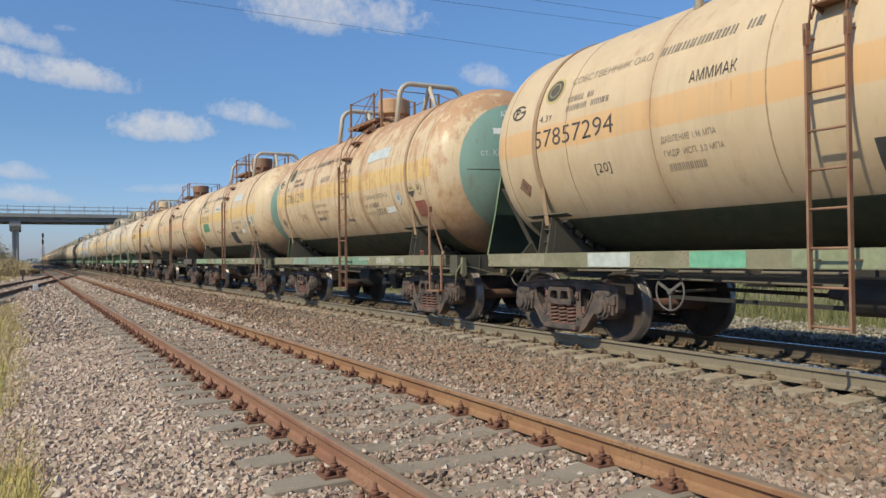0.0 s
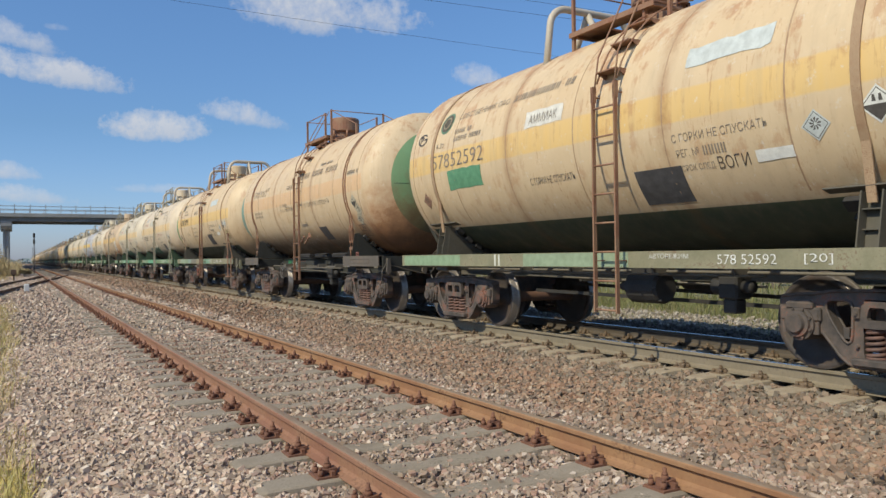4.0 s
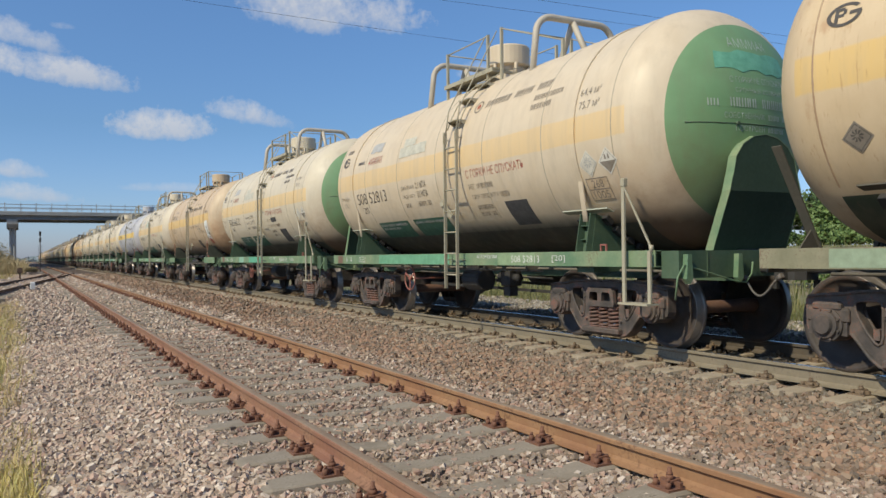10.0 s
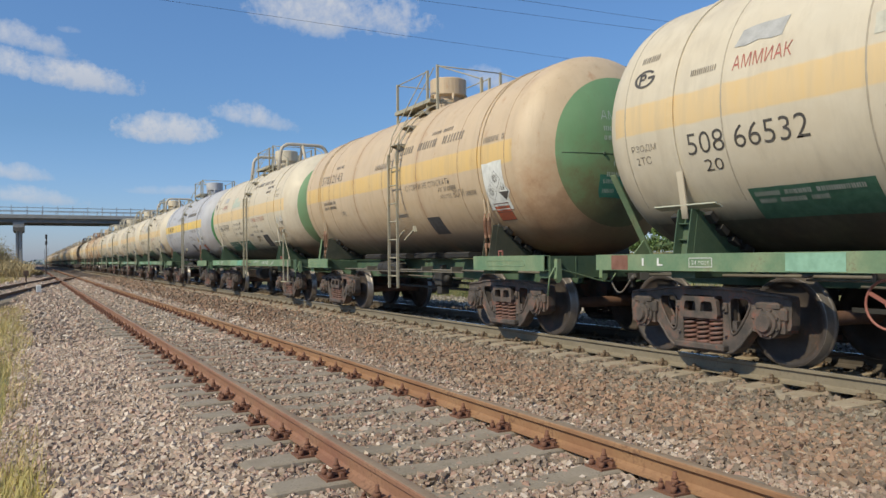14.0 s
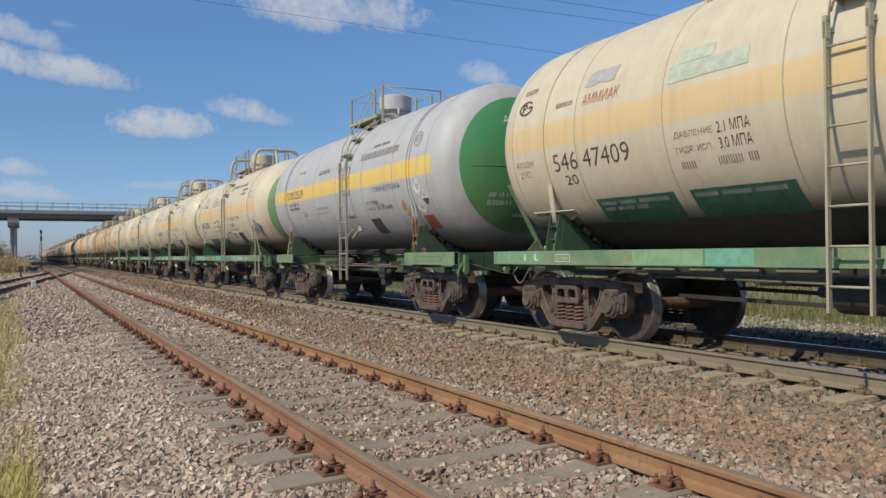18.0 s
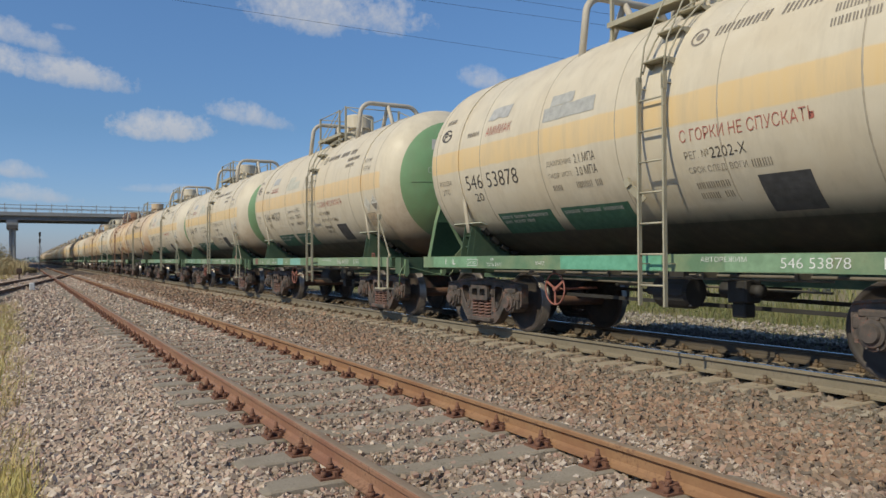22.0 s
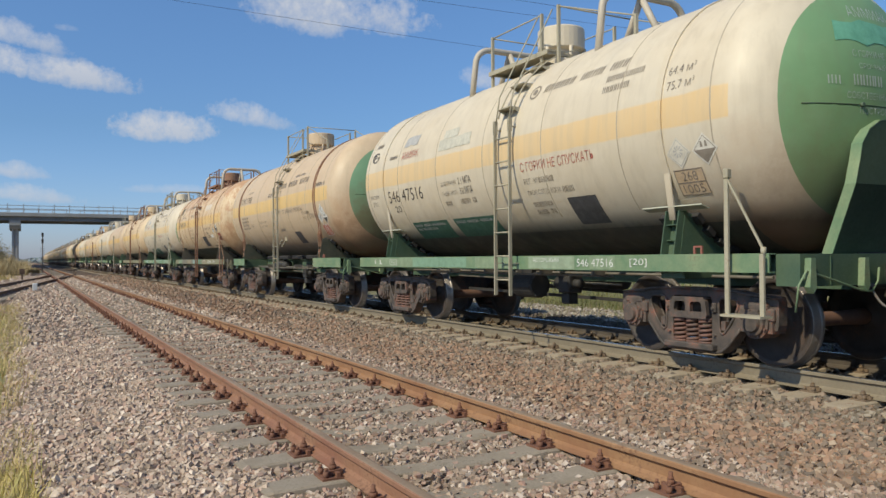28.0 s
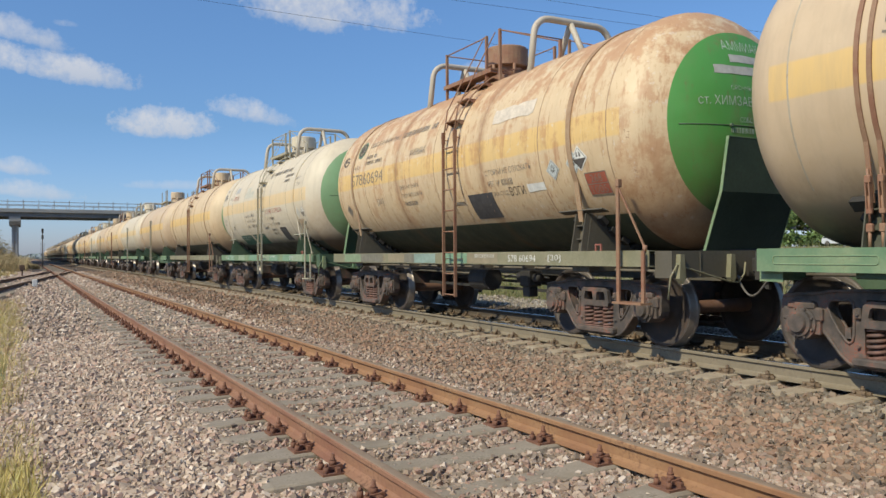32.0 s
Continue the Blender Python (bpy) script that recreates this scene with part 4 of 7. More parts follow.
def turnbuckle(bm):
    """Tightening screw at the foot of a band: a fork, an open screw case and a rod, near side."""
    for dz in (-0.017, 0.017):
        bar(bm, (-1.425, dz, 1.79), (-1.405, dz, 1.54), 0.011, 0.04, up=(1, 0, 0))
    box(bm, -1.446, -1.406, -0.027, 0.027, 1.77, 1.84, bev=0.008)
    box(bm, -1.425, -1.385, -0.027, 0.027, 1.50, 1.55, bev=0.008)
    cyl(bm, (-1.432, 0, 1.90), (-1.415, 0, 1.70), 0.012, 8)
    cyl(bm, (-1.412, 0, 1.66), (-1.40, 0, 1.42), 0.012, 8)
    box(bm, -1.425, -1.375, -0.03, 0.03, 1.34, 1.42, bev=0.01)
    cyl(bm, (-1.405, 0, 1.36), (-1.40, 0, 1.20), 0.015, 8)


def ladder_rails(bm, foot):
    for y in (-0.50, -0.90):
        box(bm, -1.66, -1.61, y - 0.012, y + 0.012, foot, 3.20)
        box(bm, -1.66, -1.60, y - 0.02, y + 0.02, 3.05, 3.25)
    for z, x in ((1.10, -1.47), (3.12, -1.46)):
        for y in (-0.50, -0.90):
            bar(bm, (-1.63, y, z), (x, y, z), 0.03, 0.012)


def ladder_rung(bm):
    cyl(bm, (-1.635, -0.505, 0), (-1.635, -0.895, 0), 0.0125, 8)


def ladder_guard(bm):
    """Thin hoops that follow the shell from the ladder's head to the platform."""
    for y in (-0.52, -0.88):
        pts = []
        for k in range(9):
            a = radians(18 + 62 * k / 8)
            r = R + 0.10
            pts.append((-r * math.cos(a), y, ZC + r * math.sin(a)))
        tube(bm, pts, 0.011, 6)
        tube(bm, [(-1.63, y, 3.2), (-1.56, y, 3.62), (-1.10, y + 0.05, 4.42), (-0.74, y + 0.12, 5.02)], 0.011, 6)


def step(bm, a):
    c = Vector((-(R + 0.01) * math.cos(a), 0, ZC + (R + 0.01) * math.sin(a)))
    box(bm, c.x - 0.17, c.x + 0.02, -0.88, -0.54, c.z - 0.008, c.z + 0.008)
    for y in (-0.88, -0.54):
        prism(bm, [(c.x - 0.17, c.z), (c.x + 0.03, c.z), (c.x + 0.03, c.z - 0.1), (c.x - 0.13, c.z - 0.02)], "y", y - 0.006, y + 0.006)


TOP = ZC + R


def dome(bm):
    """Valve cover on its neck, in the middle of the crown."""
    lathe(bm, [(0, TOP + 0.66), (0.10, TOP + 0.67), (0.37, TOP + 0.645), (0.39, TOP + 0.62), (0.39, TOP + 0.30), (0.37, TOP + 0.28), (0.30, TOP + 0.26), (0.30, TOP + 0.10), (0.44, TOP + 0.09), (0.44, TOP + 0.02), (0.46, TOP - 0.15)], "z", 30, smooth=False)
    for k in range(6):
        a = math.pi * k / 3 + 0.3
        cyl(bm, (0.38 * math.cos(a), 0.38 * math.sin(a), TOP + 0.08), (0.38 * math.cos(a), 0.38 * math.sin(a), TOP + 0.30), 0.03, 8)


def walkway(bm):
    """A chequered walkway plate beside the valve cover, its outer edge turned down."""
    prism(bm, [(-0.80, TOP), (-0.78, TOP), (-0.78, TOP + 0.045), (-0.44, TOP + 0.045), (-0.44, TOP + 0.07), (-0.80, TOP + 0.07)], "y", -0.70, 1.02)


def end_plate(bm):
    box(bm, -0.43, 0.43, 0.52, 1.02, TOP + 0.045, TOP + 0.07)


def platform_bearer(bm):
    bar(bm, (-0.78, 0, TOP + 0.02), (0.78, 0, TOP + 0.02), 0.05, 0.04)


def post(bm, h):
    """Railing post at the origin, its foot on the shell."""
    bar(bm, (0, 0, -0.24), (0, 0, h), 0.045, 0.045)


def handrail(bm, i):
    """One bar of the railing round the valve cover."""
    z = TOP + 0.66
    a, b = (((-0.74, 0.98, z), (-0.74, -0.48, z)), ((0.74, 0.98, z), (0.74, -0.48, z)), ((-0.74, -0.92, z + 0.02), (-0.74, -2.62, TOP + 0.06)),
            ((0.74, -0.92, z + 0.02), (0.74, -2.62, TOP + 0.06)), ((-0.74, 0.98, z), (0.74, 0.98, z)), ((-0.74, -0.92, z + 0.02), (0.74, -0.92, z + 0.02)))[i]
    tube(bm, [a, b], 0.012, 6)


def arch(bm, y):
    """A bent guard tube across the crown, stayed fore and aft."""
    w, h = 0.78, TOP + 0.61
    pts = [(-w - 0.10, y, TOP - 0.52)]
    for k in range(7):
        a = math.pi - (math.pi / 2) * k / 6
        pts.append((-w + 0.30 + 0.30 * math.cos(a), y, h - 0.30 + 0.30 * math.sin(a)))
    for k in range(7):
        a = math.pi / 2 - (math.pi / 2) * k / 6
        pts.append((w - 0.30 + 0.30 * math.cos(a), y, h - 0.30 + 0.30 * math.sin(a)))
    pts.append((w + 0.10, y, TOP - 0.52))
    tube(bm, pts, 0.055, 10)
    for d in (-0.38, 0.38):
        tube(bm, [(-0.05, y, h - 0.02), (-0.05, y + d, TOP - 0.06)], 0.05, 8)


def handwheel(bm):
    ring = [(0, 0.22 * math.cos(2 * math.pi * k / 24), 0.22 * math.sin(2 * math.pi * k / 24)) for k in range(24)]
    tube(bm, ring, 0.013, 6, closed=True)
    for k in range(3):
        a = 2 * math.pi * k / 3 + 0.5
        bar(bm, (0, 0, 0), (0.0, 0.215 * math.cos(a), 0.215 * math.sin(a)), 0.035, 0.012, up=(1, 0, 0))
    cyl(bm, (-0.02, 0, 0), (0.05, 0, 0), 0.035, 10)
    cyl(bm, (0.05, 0, 0), (0.75, 0, 0), 0.016, 8)


def brake_pipe(bm):
    tube(bm, [(-0.95, -4.9, 0.95), (-0.95, -2.4, 0.96), (-0.95, 2.6, 0.96), (-0.95, 4.9, 0.95)], 0.02, 6)
    tube(bm, [(-1.15, -2.6, 0.93), (-1.15, 2.5, 0.93)], 0.014, 6)
    tube(bm, [(-0.75, -2.3, 0.80), (-0.75, 2.2, 0.86)], 0.016, 6)
    for y in (-2.2, -1.0, 0.6, 1.8):
        box(bm, -1.17, -0.93, y - 0.02, y + 0.02, 0.92, 1.03)


def brake_rod(bm):
    bar(bm, (-0.3, -2.6, 0.55), (-0.3, 2.6, 0.60), 0.03, 0.05)
    bar(bm, (0.25, -2.4, 0.62), (0.25, 2.4, 0.70), 0.03, 0.05)
    bar(bm, (-0.55, -0.75, 0.78), (0.35, -0.55, 0.76), 0.07, 0.03)
    bar(bm, (-0.55, 1.15, 0.80), (0.35, 1.0, 0.76), 0.07, 0.03)


def brake_cylinder(bm):
    lathe(bm, [(0, -0.30), (0.17, -0.30), (0.20, -0.26), (0.20, 0.22), (0.16, 0.26), (0.07, 0.30), (0.05, 0.48), (0, 0.48)], "y", 18, smooth=False)
    for k in range(6):
        a = math.pi * k / 3
        cyl(bm, (0.18 * math.cos(a), -0.32, 0.18 * math.sin(a)), (0.18 * math.cos(a), -0.26, 0.18 * math.sin(a)), 0.018, 6)
    box(bm, -0.1, 0.1, -0.2, 0.2, 0.16, 0.42)


def air_tank(bm):
    lathe(bm, [(0, -0.55), (0.08, -0.54), (0.14, -0.50), (0.155, -0.43), (0.155, 0.43), (0.14, 0.50), (0.08, 0.54), (0, 0.55)], "y", 18)
    for y in (-0.22, 0.22):
        lathe(bm, [(0.155, y - 0.02), (0.163, y - 0.02), (0.163, y + 0.02), (0.155, y + 0.02)], "y", 18, smooth=False)
        box(bm, -0.03, 0.03, y - 0.02, y + 0.02, 0.14, 0.24)


def valve(bm):
    box(bm, -0.13, 0.13, -0.13, 0.13, -0.12, 0.14, bev=0.02)
    lathe(bm, [(0, 0), (0.09, 0), (0.10, 0.03), (0.10, 0.15), (0.06, 0.18), (0, 0.18)], "y", 12, at=(0, 0.12, 0.02))
    lathe(bm, [(0, 0), (0.07, 0), (0.07, 0.12), (0, 0.12)], "y", 12, at=(0, -0.25, 0.02))
    box(bm, -0.05, 0.05, -0.05, 0.05, 0.14, 0.28)
    box(bm, -0.10, 0.08, -0.09, 0.09, -0.28, -0.12, bev=0.015)


def hose(bm):
    pts = []
    for k in range(11):
        u = k / 10
        pts.append((-0.32 + 0.05 * u, -5.56 - 0.41 * u, 0.86 - 0.24 * math.sin(math.pi * min(1, u * 1.05)) * (1 - 0.35 * u)))
    tube(bm, pts, 0.014, 8)
    cyl(bm, (-0.32, -5.53, 0.89), (-0.32, -5.60, 0.86), 0.026, 8)
    cyl(bm, pts[-1], Vector(pts[-1]) + Vector((0, -0.06, 0.05)), 0.035, 8)


def release_rod(bm):
    """Uncoupling rod with its handle on the end beam's near half."""
    tube(bm, [(-1.42, -5.52, 0.64), (-1.42, -5.56, 0.90), (-1.36, -5.60, 1.04), (-1.20, -5.60, 1.00), (-0.55, -5.60, 0.84), (-0.36, -5.60, 0.82), (-0.26, -5.60, 0.92), (-0.24, -5.60, 1.06)], 0.012, 6)
    for x in (-1.30, -0.48):
        prism(bm, [(x - 0.03, 1.16), (x + 0.03, 1.16), (x + 0.05, 0.88), (x + 0.0, 0.82), (x - 0.05, 0.88)], "y", -5.63, -5.56)


def end_step(bm):
    """Shunter's step hung from the near corner."""
    box(bm, -1.62, -1.44, -5.28, -4.78, 0.565, 0.59)
    box(bm, -1.56, -1.535, -5.275, -5.225, 0.588, 1.2)


def hand_pole(bm):
    """Square pole from the step to above the underframe, with a capped head."""
    box(bm, -1.56, -1.535, -4.845, -4.795, 0.588, 2.0)
    box(bm, -1.57, -1.50, -4.85, -4.79, 1.98, 2.08, bev=0.008)


def pole_brace(bm):
    bar(bm, (-1.55, -4.82, 2.0), (-1.49, -5.22, 1.24), 0.02, 0.02)
    cyl(bm, (-1.49, -5.22, 1.27), (-1.49, -5.22, 1.19), 0.028, 8)


def lever(bm):
    """Pale hand lever with a cross grip beside the ladder."""
    bar(bm, (-1.52, -1.00, 1.55), (-1.58, -1.56, 1.74), 0.035, 0.03)
    bar(bm, (-1.585, -1.53, 1.79), (-1.585, -1.60, 1.68), 0.05, 0.04)
    bar(bm, (-1.47, -0.60, 1.60), (-1.52, -0.95, 1.73), 0.03, 0.03)


def hook(bm):
    """Small bent bracket on the shell beside the ladder."""
    bar(bm, (-1.50, -0.16, 2.05), (-1.42, -0.34, 1.84), 0.10, 0.02, up=(1, 0, 0))
    bar(bm, (-1.50, -0.13, 2.05), (-1.50, -0.20, 2.09), 0.10, 0.05, up=(1, 0, 0))


def lug(bm):
    for a, b in (((0, -0.05, 0), (0, -0.05, 0.08)), ((0, 0.05, 0), (0, 0.05, 0.08)), ((0, -0.06, 0.08), (0, 0.06, 0.08))):
        bar(bm, a, b, 0.02, 0.022, up=(1, 0, 0))


def tank_body(bm, belly, kind, cap_r):
    """The barrel and its two dished heads, with caps and belly as faces of their own."""
    # angles about the axis, 0 towards the near side (-x), with the band's and the skirt's edges among them
    CYL, DOME = HEADS[kind]
    S0, S1 = STRIPE
    rim = math.degrees(math.asin(cap_r / R))
    degs = sorted(set([S0, S1, 180 - S0, 180 - S1, -belly, 180 + belly] + [k * 360 / 60 - 90 for k in range(60)]))
    degs = [d for i, d in enumerate(degs) if i == 0 or d - degs[i - 1] > 1.0 or d in (S0, S1, 180 - S0, 180 - S1, -belly, 180 + belly)]
    clean = []
    for d in degs:
        if clean and d - clean[-1] < 1.0:
            if d in (S0, S1, 180 - S0, 180 - S1, -belly, 180 + belly):
                clean[-1] = d
            continue
        clean.append(d)
    degs = clean
    n = len(degs)
    rings = []
    prof = [(-CYL - DOME * math.cos(radians(a)), R * math.sin(radians(a))) for a in (5, 12, 20, 28, 36, rim - 5, rim, rim + 0.8, 58, 63, 68, 73, 78, 82, 86)]
    ys = [-CYL + 0.001, -3.17, -1.585, 0.0, 1.585, 3.17, CYL - 0.001]
    full = prof + [(y, R) for y in ys] + [(-y, r) for y, r in prof[::-1]]
    for y, r in full:
        rings.append([bm.verts.new((-r * math.cos(radians(d)), y, ZC + r * math.sin(radians(d)))) for d in degs])
    for i in range(len(rings) - 1):
        (ya, ra), (yb, rb) = full[i], full[i + 1]
        for k in range(n):
            j = (k + 1) % n
            f = bm.faces.new((rings[i][k], rings[i][j], rings[i + 1][j], rings[i + 1][k]))
            f.smooth = True
            da, db = degs[k], degs[j] if j else degs[0] + 360
            mid = (da + db) / 2
            if max(ra, rb) <= cap_r + 0.005:
                f.material_index = 1
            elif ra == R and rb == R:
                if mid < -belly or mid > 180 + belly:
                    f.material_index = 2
    for ring, sgn in ((rings[0], -1), (rings[-1], 1)):
        c = bm.verts.new((0, sgn * (CYL + DOME), ZC))
        for k in range(n):
            f = bm.faces.new((ring[k], ring[(k + 1) % n], c))
            f.material_index, f.smooth = 1, True


def weld(bm, y, low=40):
    """A raised girth seam, down to the dark belly."""
    rows = []
    for i in range(57):
        a = radians(-low + (180 + 2 * low) * i / 56)
        rows.append([bm.verts.new((-r * math.cos(a), q, ZC + r * math.sin(a))) for r, q in ((R - 0.004, y - 0.014), (R + 0.004, y - 0.005), (R + 0.004, y + 0.005), (R - 0.004, y + 0.014))])
    for A, B in zip(rows, rows[1:]):
        for k in range(3):
            bm.faces.new((A[k], A[k + 1], B[k + 1], B[k])).smooth = True


def head_seam(bm, kind):
    """The level seam across the head that looks to -y, with a bolt near its middle."""
    CYL, DOME = HEADS[kind]
    pts = []
    for i in range(17):
        x = -1.05 + 2.1 * i / 16
        pts.append((x, -(CYL + DOME * math.sqrt(1 - (x * x + 0.0036) / (R * R))), ZC - 0.06))
    tube(bm, pts, 0.007, 6)
    y = -(CYL + DOME * math.sqrt(1 - 0.16 / (R * R)))
    cyl(bm, (-0.40, y - 0.03, ZC - 0.06), (-0.40, y + 0.02, ZC - 0.06), 0.022, 8)


STRIPE = (-5.8, 7.0)      # degrees above the axis


def run(t):
    """Metres that the train has rolled at t seconds; it gathers a little speed."""
    lag = np.interp(t, (0, 1, 2, 17, 18, 19, 20, 24, 25, 26), (0, 0.06, 0, 0, 0.05, 0.09, 0, 0, 0.11, 0))      # slight surges
    return 5.30546 * t + 0.00114572 * t * t + 6.93869e-05 * t ** 3 - float(lag)


Y0 = 5.0945      # wagon k stands with its middle at Y0 + k * PITCH - run(t)
WHEELS = []
WAGONS = []
GREEN, DKGREEN, GREYS = (0.13, 0.27, 0.13), (0.022, 0.050, 0.028), (0.20, 0.20, 0.19)
CREAM, PEACH, WHITE, TANNED, YELLOW, AMBER, SILVER = (0.585, 0.455, 0.295), (0.58, 0.45, 0.295), (0.575, 0.508, 0.395), (0.53, 0.41, 0.28), (0.67, 0.45, 0.16), (0.65, 0.385, 0.17), (0.43, 0.43, 0.455)
IVORY = (0.585, 0.49, 0.365)
CAPGREEN, TEAL = (0.165, 0.30, 0.15), (0.205, 0.335, 0.285)
# kind, paint, band, cap, rust, belly dirt and shade, green belly, sill tone, ironwork, number, wear word
STYLES = {
    0: ("A", PEACH, AMBER, TEAL, 0.45, 0.35, 1, "olive", "rust", "57857294"),
    1: ("A", CREAM, YELLOW, TEAL, 0.95, 0.45, 1, "olive", "rust", "57861296"),
    2: ("A", CREAM, YELLOW, TEAL, 0.75, 0.40, 1, "olive", "rust", "57852592"),
    3: ("B", PEACH, (0.62, 0.40, 0.22), CAPGREEN, 0.66, 0.75, 0, "grey", "rust", "57813065"),
    4: ("A", CREAM, YELLOW, TEAL, 0.60, 0.40, 1, "olive", "rust", "57862898"),
    5: ("A", IVORY, (0.66, 0.47, 0.235), CAPGREEN, 0.12, 0.40, 0, "green", "pale", "50852813"),
    6: ("A", WHITE, (0.67, 0.47, 0.22), CAPGREEN, 0.08, 0.40, 0, "green", "pale", "50866532"),
    7: ("B", TANNED, YELLOW, CAPGREEN, 0.50, 0.55, 0, "green", "pale", "57812143"),
    8: ("A", WHITE, (0.67, 0.47, 0.22), CAPGREEN, 0.10, 0.55, 0, "green", "pale", "54647409"),
    9: ("B", SILVER, (0.80, 0.52, 0.06), (0.06, 0.25, 0.09), 0.03, 0.30, 0, "green", "pale", "57812539"),
    10: ("A", WHITE, (0.67, 0.47, 0.22), CAPGREEN, 0.08, 0.40, 0, "green", "pale", "54653878"),
    11: ("A", WHITE, (0.66, 0.46, 0.23), CAPGREEN, 0.18, 0.50, 0, "green", "pale", "54644307"),
    12: ("A", WHITE, (0.67, 0.47, 0.22), CAPGREEN, 0.10, 0.45, 0, "green", "pale", "54647"),
    13: ("A", WHITE, (0.66, 0.46, 0.22), CAPGREEN, 0.10, 0.50, 0, "green", "pale", "54647516"),
    14: ("B", TANNED, YELLOW, (0.15, 0.285, 0.165), 0.30, 0.55, 0, "green", "pale", "57811788"),
    15: ("A", CREAM, YELLOW, (0.075, 0.27, 0.06), 0.90, 0.40, 1, "olive", "rust", "57860694"),
    16: ("A", WHITE, (0.66, 0.48, 0.25), CAPGREEN, 0.10, 0.35, 0, "green", "pale", ""),
}
FAR_STYLES = [("A", CREAM, YELLOW, CAPGREEN, 0.5, 0.4, 1, "olive", "rust", ""), ("A", WHITE, (0.66, 0.47, 0.22), CAPGREEN, 0.1, 0.4, 0, "green", "pale", ""),
              ("A", PEACH, AMBER, TEAL, 0.6, 0.4, 1, "olive", "rust", ""), ("B", TANNED, YELLOW, CAPGREEN, 0.4, 0.5, 0, "green", "pale", ""),
              ("A", CREAM, YELLOW, CAPGREEN, 0.7, 0.4, 1, "olive", "rust", "")]
SILL = {"olive": worn("olive_sill", (0.21, 0.20, 0.12), (0.30, 0.28, 0.18), (0.15, 0.085, 0.055), 0.45, 0.7, 2.6),
        "green": worn("green_sill", (0.13, 0.235, 0.13), (0.25, 0.32, 0.18), (0.17, 0.12, 0.075), 0.34, 0.65, 2.4),
        "grey": worn("grey_sill", (0.10, 0.085, 0.07), (0.15, 0.125, 0.10), (0.13, 0.075, 0.05), 0.35, 0.75, 1.5)}
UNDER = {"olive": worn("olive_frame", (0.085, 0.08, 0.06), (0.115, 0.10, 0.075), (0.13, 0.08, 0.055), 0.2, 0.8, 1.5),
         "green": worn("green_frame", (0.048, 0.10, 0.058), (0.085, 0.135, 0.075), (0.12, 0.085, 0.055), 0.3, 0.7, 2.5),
         # near-black for the beams, the tank's shade put into the colour
         "grey": worn("shaded_frame", (0.022, 0.025, 0.022), (0.036, 0.037, 0.032), (0.09, 0.055, 0.04), 0.2, 0.8, 1.5)}
IRON = {"rust": worn("rusty_ladder_paint", (0.27, 0.12, 0.07), (0.33, 0.20, 0.12), (0.13, 0.06, 0.035), 0.3, 0.7, 4.0),
        "pale": worn("pale_ladder_paint", (0.40, 0.36, 0.26), (0.46, 0.42, 0.31), (0.22, 0.12, 0.07), 0.25, 0.65, 4.0)}


SEAM = {"rust": worn("rusty_weld", (0.36, 0.22, 0.125), (0.44, 0.31, 0.19), (0.22, 0.10, 0.05), 0.4, 0.7, 5.0),
        "pale": worn("dusty_weld", (0.40, 0.335, 0.245), (0.47, 0.41, 0.32), (0.25, 0.17, 0.10), 0.35, 0.7, 5.0),
        "grey": worn("grey_weld", (0.31, 0.31, 0.315), (0.37, 0.37, 0.38), (0.25, 0.2, 0.17), 0.2, 0.7, 5.0)}
M_SEAMDARK = worn("dark_green_seam", (0.07, 0.115, 0.07), (0.10, 0.15, 0.09), (0.10, 0.06, 0.04), 0.3, 0.7, 5.0)
# dim and sooty boards have the end's shade put into their green
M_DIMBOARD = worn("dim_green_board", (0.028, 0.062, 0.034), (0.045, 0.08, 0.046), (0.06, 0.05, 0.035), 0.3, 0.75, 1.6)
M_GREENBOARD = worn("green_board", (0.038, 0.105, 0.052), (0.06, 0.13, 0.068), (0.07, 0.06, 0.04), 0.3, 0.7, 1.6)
M_SOOTSHADE = worn("shaded_sooty_board", (0.018, 0.036, 0.022), (0.032, 0.055, 0.034), (0.05, 0.04, 0.03), 0.3, 0.75, 1.6)
M_CRADLE = worn("grimy_cradle_steel", (0.052, 0.062, 0.042), (0.105, 0.10, 0.07), (0.10, 0.065, 0.045), 0.35, 0.75, 2.2)
M_TUBE = worn("pale_tube_paint", (0.50, 0.44, 0.35), (0.57, 0.51, 0.42), (0.26, 0.13, 0.07), 0.22, 0.6, 3.0)


